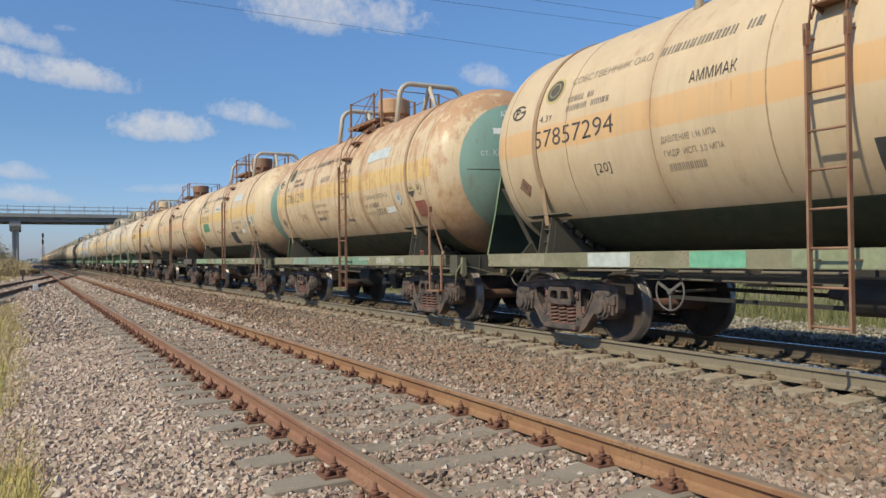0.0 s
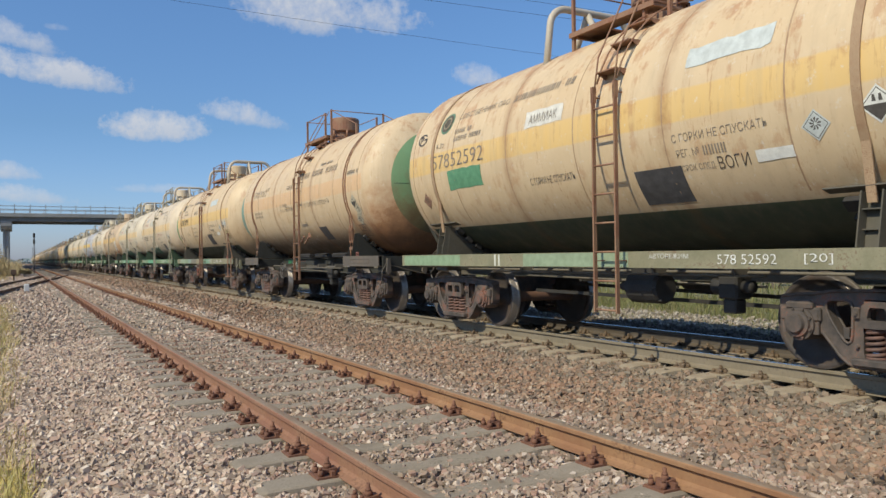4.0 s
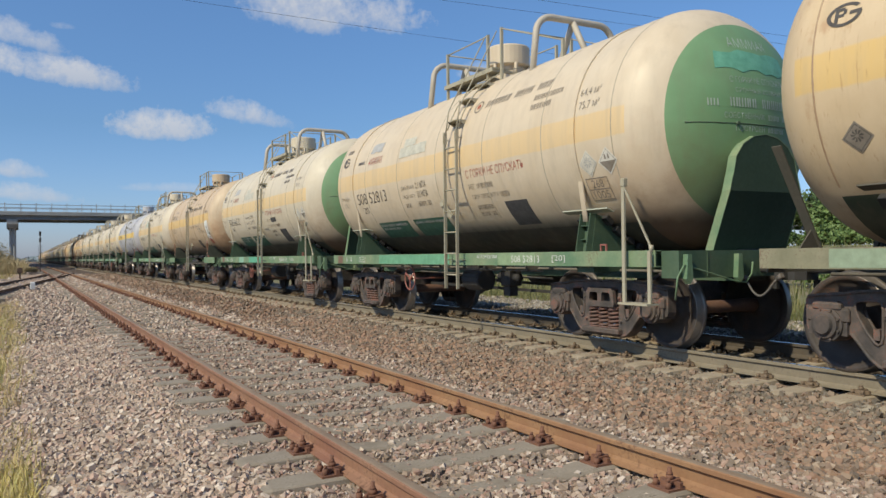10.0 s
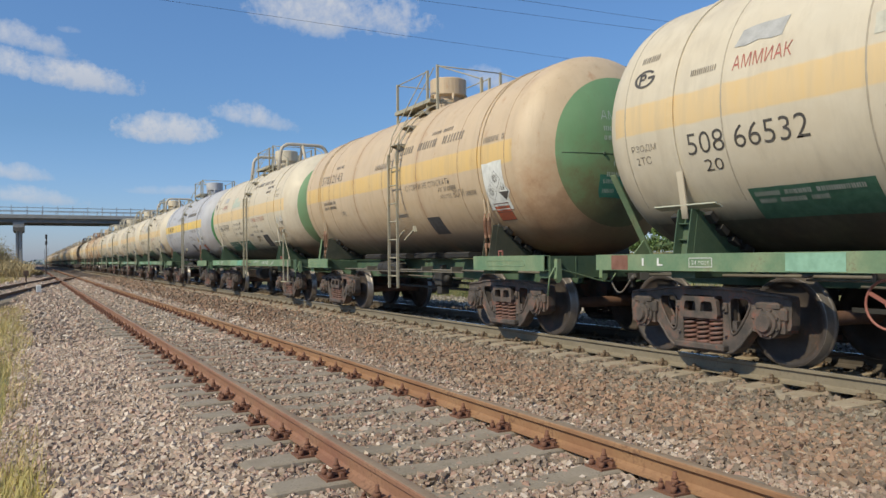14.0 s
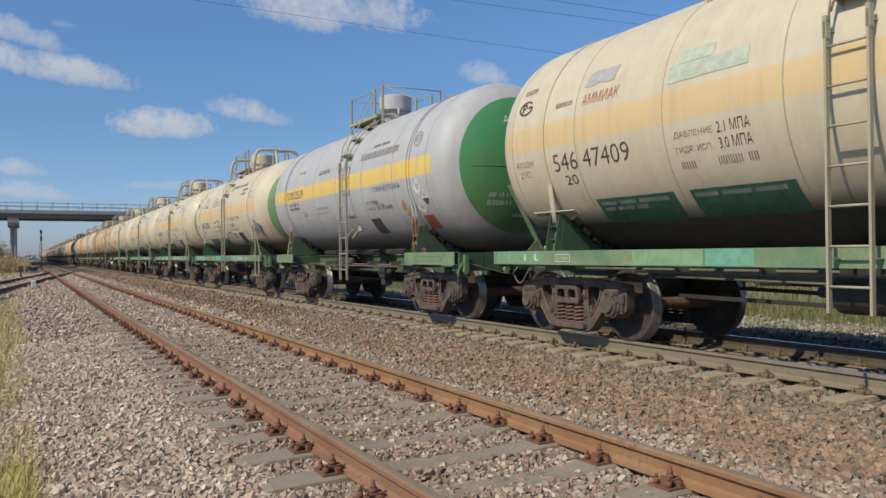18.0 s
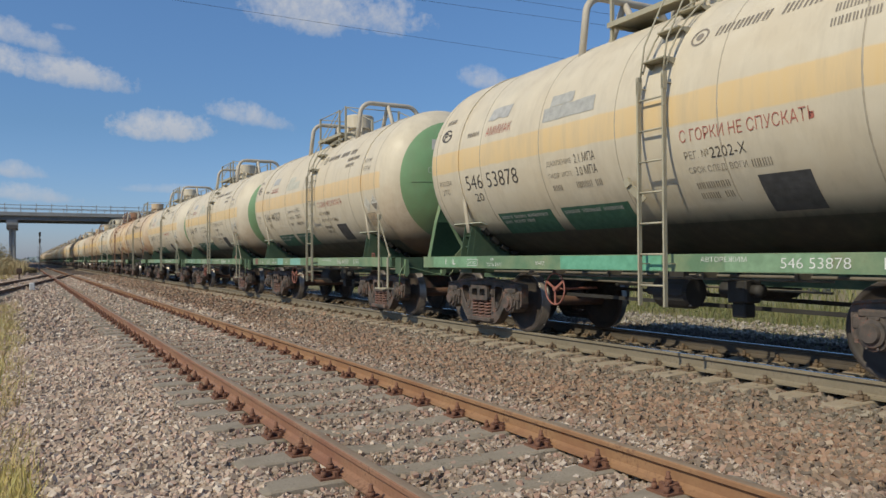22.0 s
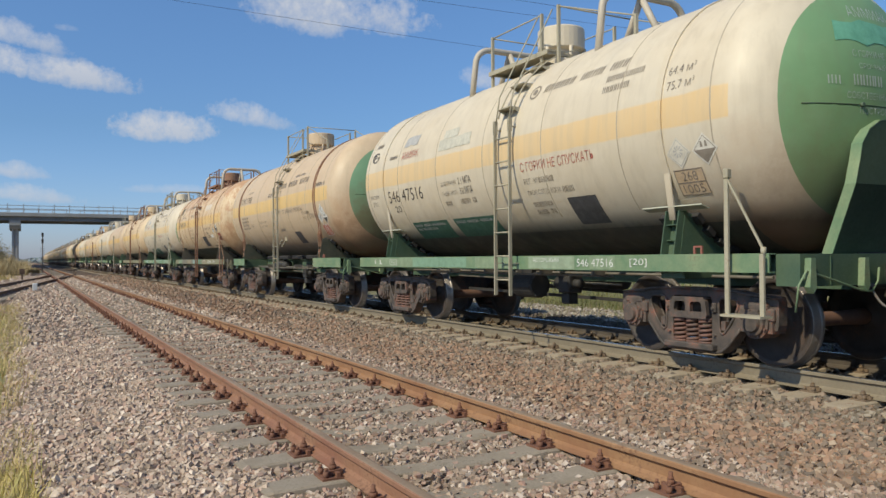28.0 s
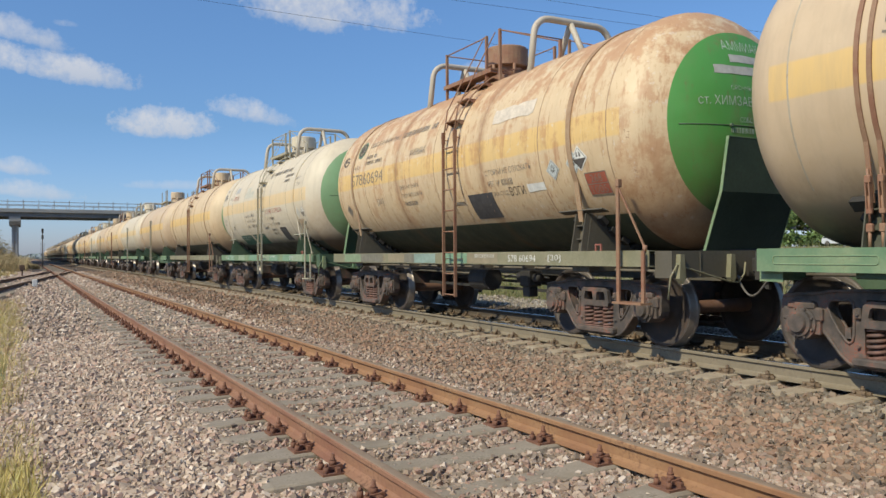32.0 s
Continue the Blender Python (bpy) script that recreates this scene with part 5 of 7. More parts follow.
def wagon_parts(k, style, w, detail):
    kind, paint, band, cap, rust, grime_shade, low, sill, iron, number = style
    seed = k * 0.37 + 1.0
    # dark belly tones: paint and soot, with underside shade in the colour
    tones = [tank_paint(f"tank_paint_{k}", paint, seed, rust, 0.35, grime_shade, band=band, ends={1: 0.45, 3: 0.75, 15: 0.35, 2: 0.3, 14: 0.45, 7: 0.45, 9: 0.12}.get(k, 0.22),
                        oil_shade=None if low else (1.56, 0.20, (0.045, 0.046, 0.036)) if kind == "A" else (1.50, 0.42, (0.085, 0.05, 0.026)) if k == 3 else (1.38, 0.30, (0.05, 0.047, 0.042))),
             tank_paint(f"tank_cap_{k}", cap, seed, rust * 0.6, 0.25, grime_shade * 0.7, (0.2, 0.1, 0.05), ends={3: 0.6, 14: 0.5, 7: 0.5}.get(k, 0.2)), tank_paint(f"tank_belly_{k}", DKGREEN if low else (0.032, 0.035, 0.028), seed, rust * 0.5, 0.2, 0.3)]
    if kind == "B":
        tones[2] = tones[0]
    bm = bmesh.new()
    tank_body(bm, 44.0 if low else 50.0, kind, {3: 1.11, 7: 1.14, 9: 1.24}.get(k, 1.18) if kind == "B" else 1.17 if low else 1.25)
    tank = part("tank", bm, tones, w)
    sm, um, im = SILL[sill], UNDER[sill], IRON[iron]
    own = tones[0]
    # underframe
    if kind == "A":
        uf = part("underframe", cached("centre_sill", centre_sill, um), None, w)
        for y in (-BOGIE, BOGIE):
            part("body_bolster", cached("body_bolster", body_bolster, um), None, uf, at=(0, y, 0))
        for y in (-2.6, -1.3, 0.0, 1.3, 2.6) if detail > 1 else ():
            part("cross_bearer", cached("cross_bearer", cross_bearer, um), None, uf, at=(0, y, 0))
        # end beams: rusty dark tone that also stands for the shade there
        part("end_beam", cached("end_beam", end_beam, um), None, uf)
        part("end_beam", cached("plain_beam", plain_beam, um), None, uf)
        for s in (-1, 1):
            part("side_sill", cached("side_sill", sill_side, sm), None, w, at=pose(s * 1.48, 0, 0, 0, 0, 0 if s < 0 else 180))
    else:
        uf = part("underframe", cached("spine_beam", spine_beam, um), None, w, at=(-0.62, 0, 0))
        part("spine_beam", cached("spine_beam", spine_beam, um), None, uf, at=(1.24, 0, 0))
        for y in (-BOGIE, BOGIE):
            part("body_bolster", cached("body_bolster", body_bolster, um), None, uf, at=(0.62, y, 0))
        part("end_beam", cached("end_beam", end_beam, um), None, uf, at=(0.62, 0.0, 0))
        part("end_beam", cached("end_beam", end_beam, sm), None, uf, at=pose(0.62, -0.46, 0, 0, 0, 180))
        for y in (() if detail < 2 else (-1.9, -0.6, 0.7) if k == 3 else (-1.9, -0.6, 0.7, 2.0)):
            part("splash_plate", cached("splash_plate", splash_plate, M_BLACK), None, uf, at=(0.62, y, 0))
        for s in (-1, 1):
            for key, y0, y1, ry in (("sill_back", -5.52, -3.55, 0), ("sill_front", 3.55, 5.06, 9.02)):
                es = part("side_sill", cached(key, lambda b, y0=y0, y1=y1: end_sill(b, y0, y1), sm), None, w, at=pose(s * 1.48, 0, 0) if s < 0 else pose(s * 1.48, y0 + y1, 0, 0, 0, 180))
                if s < 0 and detail > 1:
                    part("sill_rib", cached("sill_rib", sill_rib, sm), None, es, at=(0, ry if ry == 0 else 8.85, 0))
    # bogies
    for q in (0, 180):
        bo = part("bogie", cached("bogie", bolster, M_BOGIE), None, w, at=pose(0, -BOGIE if not q else BOGIE, 0, 0, 0, q))
        for s in (-1, 1):
            part("side_frame", cached("side_frame", side_frame, M_BOGIE) if detail > 1 else cached("far_side_frame", far_side_frame, M_BOGIE), None, bo, at=(s * 1.03, 0, 0))
            if detail > 1:
                for y in (-0.19, 0.0, 0.19):
                    part("spring", cached("spring", spring, M_SPRING), None, bo, at=(s * 1.06, y, 0))
            for y in (-0.925, 0.925):
                part("axle_box", cached("axle_box", axle_box, M_BOGIE) if detail > 1 else cached("far_axle_box", far_axle_box, M_BOGIE), None, bo, at=pose(s * 1.03, y, 0.475, 0, 0, 0 if s < 0 else 180))
        for y in (-0.925, 0.925):
            ax = part("wheelset", cached("axle", axle, M_AXLE), None, w, at=(0, (-BOGIE if not q else BOGIE) + y, 0.475))
            for s in (-1, 1):
                part("wheel", cached("wheel", wheel, M_WHEEL, M_TREAD) if detail > 1 else cached("far_wheel", lambda b: wheel(b, 16), M_WHEEL, M_TREAD), None, ax, at=pose(s * 0.715, 0, 0, 0, 0, 0 if s > 0 else 180))
            WHEELS.append((ax, detail))
    # bands, cradles
    for q in (0, 180):
        rot = pose(0, 0, 0, 0, 0, q)
        for d in (0, 180):
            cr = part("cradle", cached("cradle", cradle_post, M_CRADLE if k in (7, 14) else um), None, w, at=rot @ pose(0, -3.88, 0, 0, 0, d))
            if kind == "A":
                part("ledge", cached("ledge", cradle_ledge, M_LINEN if not low else um), None, cr)
        if detail > 1:
            for i in range(4):
                part("bearing_pad", cached(f"bearing_pad{i}", lambda b, i=i: pad(b, i), M_BLACK), None, w, at=(0, -3.88 if not q else 3.88, 0))
        if kind == "A":
            part("band", cached("band_wide", lambda b: strap(b, 0.045), SEAM["rust"] if low else own), None, w, at=rot @ pose(0, -3.88, 0))
        else:
            for d in (-0.06, 0.06):
                part("band", cached("band_narrow", lambda b: strap(b, 0.022), IRON["rust"] if iron == "rust" or k == 14 else own), None, w, at=rot @ pose(0, -3.88 + d, 0))
            if detail > 1:
                for d in (-0.06, 0.06):
                    part("turnbuckle", cached("turnbuckle", turnbuckle, IRON["rust"]), None, w, at=pose(0, (-3.88 if not q else 3.88) + d, 0))
        if kind == "A":
            if q:
                for g in (-1, 1):
                    part("head_stay", cached(f"head_stay{g}", lambda b, g=g: head_stay(b, g), SILL["green"] if not low else UNDER["olive"]), None, w)
                part("coupler", cached("coupler", coupler, M_BLACK), None, w, at=rot @ pose(0, -5.33, 1.02))
                continue
            form = "flat" if low else "arched"
            tone = M_GREENBOARD if k in (10, 11) else M_DIMBOARD if not low else M_SOOTSHADE
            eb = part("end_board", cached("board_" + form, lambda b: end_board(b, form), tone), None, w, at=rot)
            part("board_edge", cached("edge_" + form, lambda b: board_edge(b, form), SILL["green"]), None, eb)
        part("coupler", cached("coupler", coupler, M_BLACK), None, w, at=rot @ pose(0, -5.33, 1.02))
    # ladder and top gear
    foot = 0.47 if iron == "rust" and kind == "A" else 0.62
    lad = part("ladder", cached("ladder%.2f" % foot, lambda b: ladder_rails(b, foot), im), None, w)
    for i in range(0 if foot < 0.5 else 1, 8):
        part("rung", cached("rung", ladder_rung, im), None, lad, at=(0, 0, 0.50 + 0.353 * i))
    part("dome", cached("dome", dome, IRON["rust"] if k in (2, 3, 15) else own), None, w)
    pf = part("platform", cached("end_plate", end_plate, im), None, w)
    for q in (0, 180):
        part("walkway", cached("walkway", walkway, im), None, pf, at=pose(0, 0 if not q else 0.32, 0, 0, 0, q))
    for y in (-0.66, 0.98):
        part("bearer", cached("platform_bearer", platform_bearer, im), None, pf, at=(0, y, 0))
    if detail > 1:
        part("ladder_guard", cached("ladder_guard", ladder_guard, im), None, w)
        for i, a in enumerate((24, 40, 56)):
            part("step", cached(f"step{i}", lambda b, a=a: step(b, radians(a)), im), None, w)
        for i in range(6):
            part("handrail", cached(f"handrail{i}", lambda b, i=i: handrail(b, i), im), None, w)
    for x in (-0.74, 0.74):
        for y, h in ((0.98, 0.68), (-0.48, 0.68), (-0.92, 0.70), (-2.62, 0.08)):
            part("railing_post", cached("railing_post%.2f" % h, lambda b, h=h: post(b, h), im), None, w, at=(x, y, TOP))
    if kind == "A":
        part("guard_arch", cached("arch_a", lambda b: arch(b, 1.50), M_TUBE), None, w)
        part("guard_arch", cached("arch_b", lambda b: arch(b, -1.98), M_TUBE), None, w)
    # running gear under the frame
    if detail > 1:
        for y in (-4.63, -3.17, -1.585, 0.0, 1.585, 3.17, 4.63):
            part("weld_seam", cached(f"weld{y}", lambda b, y=y: weld(b, y), SEAM["rust" if rust > 0.3 else "grey" if k == 9 else "pale"]), None, w)
        part("head_seam", cached(f"head_seam_{kind}", lambda b: head_seam(b, kind), M_SEAMDARK), None, w)
        part("brake_pipe", cached("brake_pipe", brake_pipe, M_PIPE), None, w)
        part("brake_rod", cached("brake_rod", brake_rod, M_BLACK), None, w)
        part("brake_cylinder", cached("brake_cylinder", brake_cylinder, M_BLACK), None, w, at=(0.35, 0.75, 0.72) if kind == "B" else (-0.95, -0.70 if low else -0.40, 0.76))
        part("air_tank", cached("air_tank", air_tank, M_BLACK), None, w, at=(0.10, 1.0, 0.92) if k == 3 else (-0.90, 1.0, 1.0) if kind == "B" else (0.60, -0.35, 0.80))
        part("valve", cached("valve", valve, M_BLACK), None, w, at=(-0.85, -1.95 if low else -1.30, 0.78))
        if kind == "A":
            es = part("end_step", cached("end_step", end_step, im), None, w)
            part("hand_pole", cached("hand_pole", hand_pole, im), None, es)
            part("pole_brace", cached("pole_brace", pole_brace, im), None, es)
        if kind == "B":
            part("lever", cached(f"lever_{iron}", lever, im), None, w)
        elif k in (5, 6, 10, 11, 12):
            part("hook", cached("hook", hook, IRON["pale"]), None, w)
        if k in (0, 3, 4, 5, 6, 10, 11, 12):
            hw = part("handwheel", cached("handwheel", handwheel, M_REDIRON if k not in (0, 3) else M_GREYIRON), None, w, at=(-1.30, 1.62 if k == 3 else 1.58, 0.84 if k == 3 else 0.735))
        for q in (0, 180):
            rot = pose(0, 0, 0, 0, 0, q)
            part("brake_hose", cached("brake_hose", hose, M_GREYIRON), None, w, at=rot)
            part("release_rod", cached("release_rod", release_rod, sm), None, w, at=rot)
        part("lug", cached("lug", lug, M_REDIRON), None, w, at=(-1.47, -4.36, 1.207))
    return tank


SLACK = {2: 0.08, 7: -0.05, 8: -0.14, 9: -0.07, 10: -0.02, 11: -0.03, 12: 0.05, 13: 0.05, 14: 0.08, 15: -0.08}      # play in the couplings
KIND = {"A": "guard arches", "B": "twin hold-down bands"}


def make_train():
    for k in range(0, 49):
        style = STYLES.get(k) or FAR_STYLES[(k * 3 + k // 4) % len(FAR_STYLES)]
        detail = 2 if k <= 17 else 1
        w = new("tank_wagon")
        tone = {CREAM: "cream", PEACH: "peach-cream", WHITE: "off-white", IVORY: "ivory-white", TANNED: "tan", SILVER: "light grey"}[style[1]]
        wear = "heavily rust-streaked" if style[4] > 0.7 else "rust-stained" if style[4] > 0.3 else "dusty"
        tagged(w, f"{wear} {tone} tank wagon with {'amber' if style[2] == AMBER else 'yellow'} band, {KIND[style[0]]}", "tank wagon", "ammonia tank train")
        w.location = (MAIN, Y0 + k * PITCH + SLACK.get(k, 0.0), 0)
        tank = wagon_parts(k, style, w, detail)
        if k <= 16:
            lettering(k, style, w, tank)
        WAGONS.append((k, w))


INK, RED, SNOW, SLATE, BRICK, PALE, BUFF = ((0.065, 0.056, 0.048), (0.42, 0.13, 0.095), (0.70, 0.70, 0.66), (0.045, 0.045, 0.05), (0.36, 0.085, 0.045), (0.50, 0.54, 0.53), (0.55, 0.42, 0.22))
GREENP, MINT, OLDINK, GREYP = (0.025, 0.105, 0.065), (0.12, 0.36, 0.24), (0.22, 0.185, 0.145), (0.40, 0.39, 0.37)


def paint_of(c):
    """Stencil paint, rubbed thin in places."""
    return worn("stencil_%02x%02x%02x" % tuple(int(255 * v) for v in c), c, tuple(min(0.9, v * 1.25 + 0.02) for v in c), tuple(v * 0.6 + 0.1 for v in c), 0.25, 0.6, 9.0, relief=0.0005)


def text_shape(text):
    """Flat letters as points and faces, one unit high, from the built-in font."""
    key = "glyphs " + text
    if key not in CACHE:
        cu = bpy.data.curves.new("letters", "FONT")
        cu.body, cu.resolution_u, cu.offset = text, 3, -0.009
        ob = bpy.data.objects.new("letters", cu)
        scene.collection.objects.link(ob)
        me = bpy.data.meshes.new_from_object(ob.evaluated_get(bpy.context.evaluated_depsgraph_get()))
        bpy.data.objects.remove(ob)
        CACHE[key] = me
    return CACHE[key]


def wrap_side(bm, y0, arc0, off=0.004):
    """Lay flat work (x to the right, y up) on the tank's near side, its origin at y0 and arc0 metres above the axis."""
    for v in bm.verts:
        a, b = v.co.x, v.co.y
        f = (arc0 + b) / R
        v.co = (-(R + off) * math.cos(f), y0 - a, ZC + (R + off) * math.sin(f))


HEAD = [4.85, 0.72]      # the head that is being lettered


def wrap_head(bm, x0, z0, off=0.004):
    """Lay flat work on the head that looks to -y; x0 and z0 from the tank's axis."""
    for v in bm.verts:
        x, z = x0 + v.co.x, z0 + v.co.y
        r2 = min(0.99, (x * x + z * z) / (R * R))
        v.co = (x, -(HEAD[0] + HEAD[1] * math.sqrt(1 - r2)) - off, ZC + z)


def cut_rows(bm, lo, hi, step, axis=1):
    t = lo + step
    while t < hi:
        co = (0, t, 0) if axis else (t, 0, 0)
        bmesh.ops.bisect_plane(bm, geom=bm.verts[:] + bm.edges[:] + bm.faces[:], plane_co=co, plane_no=(0, 1, 0) if axis else (1, 0, 0))
        t += step


def letters(tank, text, at, height, width, colour, where="side", name="lettering", slant=0.0):
    bm = bmesh.new()
    bm.from_mesh(text_shape(text))
    xs, ys = [v.co.x for v in bm.verts], [v.co.y for v in bm.verts]
    if not xs:
        return
    x0, sx = min(xs), width / max(1e-3, max(xs) - min(xs))
    y0, sy = min(ys), height / max(1e-3, max(ys) - min(ys))
    for v in bm.verts:
        v.co = ((v.co.x - x0) * sx + slant * (v.co.y - y0) * sy, (v.co.y - y0) * sy, 0)
    cut_rows(bm, 0, height, 0.07)
    if where == "head":
        cut_rows(bm, 0, width, 0.10, 0)
    (wrap_side if where == "side" else wrap_head)(bm, *at)
    part(name, bm, paint_of(colour), tank, f'stencilled words "{text}"' if name == "lettering" else "stencilled wagon number")


def patch(tank, at, w, h, colour, where="side", name="painted_patch", rough=0.0, label="", shear=0.0):
    """A painted field with brushed edges, at its lower left corner."""
    bm = bmesh.new()
    r = random.Random(int(w * 977 + h * 131 + at[0] * 53))
    nx, ny = max(2, int(w / 0.12)), max(2, int(h / 0.08))
    g = [[bm.verts.new((w * i / nx + (r.uniform(-rough, rough) if i in (0, nx) else 0) + shear * h * j / ny, h * j / ny + (r.uniform(-rough, rough) if j in (0, ny) else 0), 0)) for i in range(nx + 1)] for j in range(ny + 1)]
    for j in range(ny):
        for i in range(nx):
            bm.faces.new((g[j][i], g[j][i + 1], g[j + 1][i + 1], g[j + 1][i]))
    (wrap_side if where == "side" else wrap_head)(bm, *at)
    return part(name, bm, paint_of(colour), tank, label)


def words(tank, at, w, h, colour, n, where="side", slant=0.0, off=0.004):
    """A line of writing too small or worn to read: plain bars of its size and colour."""
    bm = bmesh.new()
    r = random.Random(int(at[0] * 911 + at[1] * 377 + n))
    cell = w / n
    gap = 0
    for i in range(n):
        gap += 1
        if gap > 4 and r.random() < 0.25:
            gap = 0
            continue
        a, b = (i + 0.10) * cell, (i + r.uniform(0.74, 0.86)) * cell
        t = r.uniform(0.20, 0.27) * cell
        for x0 in (a, b - t):
            bm.faces.new([bm.verts.new((x + slant * y, y, 0)) for x, y in ((x0, 0), (x0 + t, 0), (x0 + t, h), (x0, h))])
    if h > 0.12:
        cut_rows(bm, 0, h, 0.08)
    if where == "side":
        wrap_side(bm, *at, off)
    else:
        wrap_head(bm, *at, off + 0.002)
    part("small_writing", bm, paint_of(colour), tank)["kind"] = "stuff"


def hazard_plate(tank, at, colour, ink):
    """The orange danger plate: two rows of figures, framed and parted by a line."""
    w, h = 0.42, 0.32
    patch(tank, at, w, h, colour, label="orange hazard plate with two rows of figures")
    for a, b, ww, hh in ((0, 0, w, 0.012), (0, h - 0.012, w, 0.012), (0, h / 2 - 0.006, w, 0.012), (0, 0, 0.012, h), (w - 0.012, 0, 0.012, h)):
        bm = bmesh.new()
        bm.faces.new([bm.verts.new(p) for p in ((a, b, 0), (a + ww, b, 0), (a + ww, b + hh, 0), (a, b + hh, 0))])
        if hh > 0.1:
            cut_rows(bm, b, b + hh, 0.08)
        wrap_side(bm, at[0], at[1], 0.007)
        part("plate_line", bm, paint_of(ink), tank)
    for text, dy, ww in (("268", 0.185, 0.22), ("1005", 0.03, 0.30)):
        letters(tank, text, (at[0] - (w - ww) / 2, at[1] + dy, 0.007), 0.105, ww, ink)


def diamond(tank, at, r, colour, mark, label="pale hazard diamond sticker with dark emblem", ink=None):
    """A hazard sticker on its corner, with a dark lower half or an emblem."""
    bm = bmesh.new()
    for d, c, o in ((r, 0, 0.0), (r * 0.86, 1, 0.001), (r * 0.80, 0, 0.002)):
        f = bm.faces.new([bm.verts.new(p) for p in ((0, -d, o), (d, 0, o), (0, d, o), (-d, 0, o))])
        f.material_index = c
    if mark == "half":
        f = bm.faces.new([bm.verts.new(p) for p in ((-r * 0.8, 0, 0.003), (0, -r * 0.8, 0.003), (r * 0.8, 0, 0.003))])
        f.material_index = 1
        for x in (-0.2, 0.15):
            f = bm.faces.new([bm.verts.new((x * r + p * r, q * r, 0.003)) for p, q in ((-0.1, 0.15), (0.12, 0.15), (0.06, 0.5), (-0.06, 0.5))])
            f.material_index = 1
    else:
        n = 9
        for i in range(n):
            a, b = 2 * math.pi * i / n, 2 * math.pi * (i + 0.55) / n
            f = bm.faces.new([bm.verts.new((q * r * math.cos(t), q * r * math.sin(t) + 0.1 * r, 0.003)) for q, t in ((0.12, a), (0.42, a), (0.36, b), (0.10, b))])
            f.material_index = 1
    cut_rows(bm, -r, r, r / 3)
    zs = [v.co.z for v in bm.verts]
    for v, dz in zip(bm.verts, zs):
        f = (at[1] + v.co.y) / R
        q = R + 0.004 + dz
        v.co = (-q * math.cos(f), at[0] - v.co.x, ZC + q * math.sin(f))
    part("hazard_sticker", bm, [paint_of(colour), paint_of(ink or INK)], tank, label)


def disc(tank, at, r, colour, ring=0.0, where="side"):
    bm = bmesh.new()
    n = 24
    o = [bm.verts.new((r * math.cos(2 * math.pi * i / n), r * math.sin(2 * math.pi * i / n), 0)) for i in range(n)]
    if ring:
        q = [bm.verts.new(((r - ring) * math.cos(2 * math.pi * i / n), (r - ring) * math.sin(2 * math.pi * i / n), 0)) for i in range(n)]
        for i in range(n):
            bm.faces.new((o[i], o[(i + 1) % n], q[(i + 1) % n], q[i]))
    else:
        bm.faces.new(o)
    (wrap_side if where == "side" else wrap_head)(bm, *at)
    part("emblem", bm, paint_of(colour), tank)


def mark_oval(tank, at):
    """The approval mark: an open ring with two strokes inside, and a line of small signs."""
    bm = bmesh.new()
    n = 20
    pts = [(0.17 * math.cos(2 * math.pi * i / n), 0.115 * math.sin(2 * math.pi * i / n)) for i in range(n)]
    for i in range(2, n):
        a, b = pts[i], pts[(i + 1) % n]
        bm.faces.new([bm.verts.new((x * q, y * q, 0)) for (x, y), q in ((a, 1), (b, 1), (b, 0.76), (a, 0.76))])
    for x0, x1, y0, y1 in ((-0.09, -0.055, -0.07, 0.07), (-0.055, 0.0, 0.04, 0.07), (-0.055, 0.0, -0.02, 0.01), (-0.01, 0.02, 0.0, 0.05), (0.05, 0.16, -0.015, 0.02)):
        bm.faces.new([bm.verts.new((x, y, 0)) for x, y in ((x0, y0), (x1, y0), (x1, y1), (x0, y1))])
    wrap_side(bm, *at)
    part("approval_mark", bm, paint_of(INK), tank)


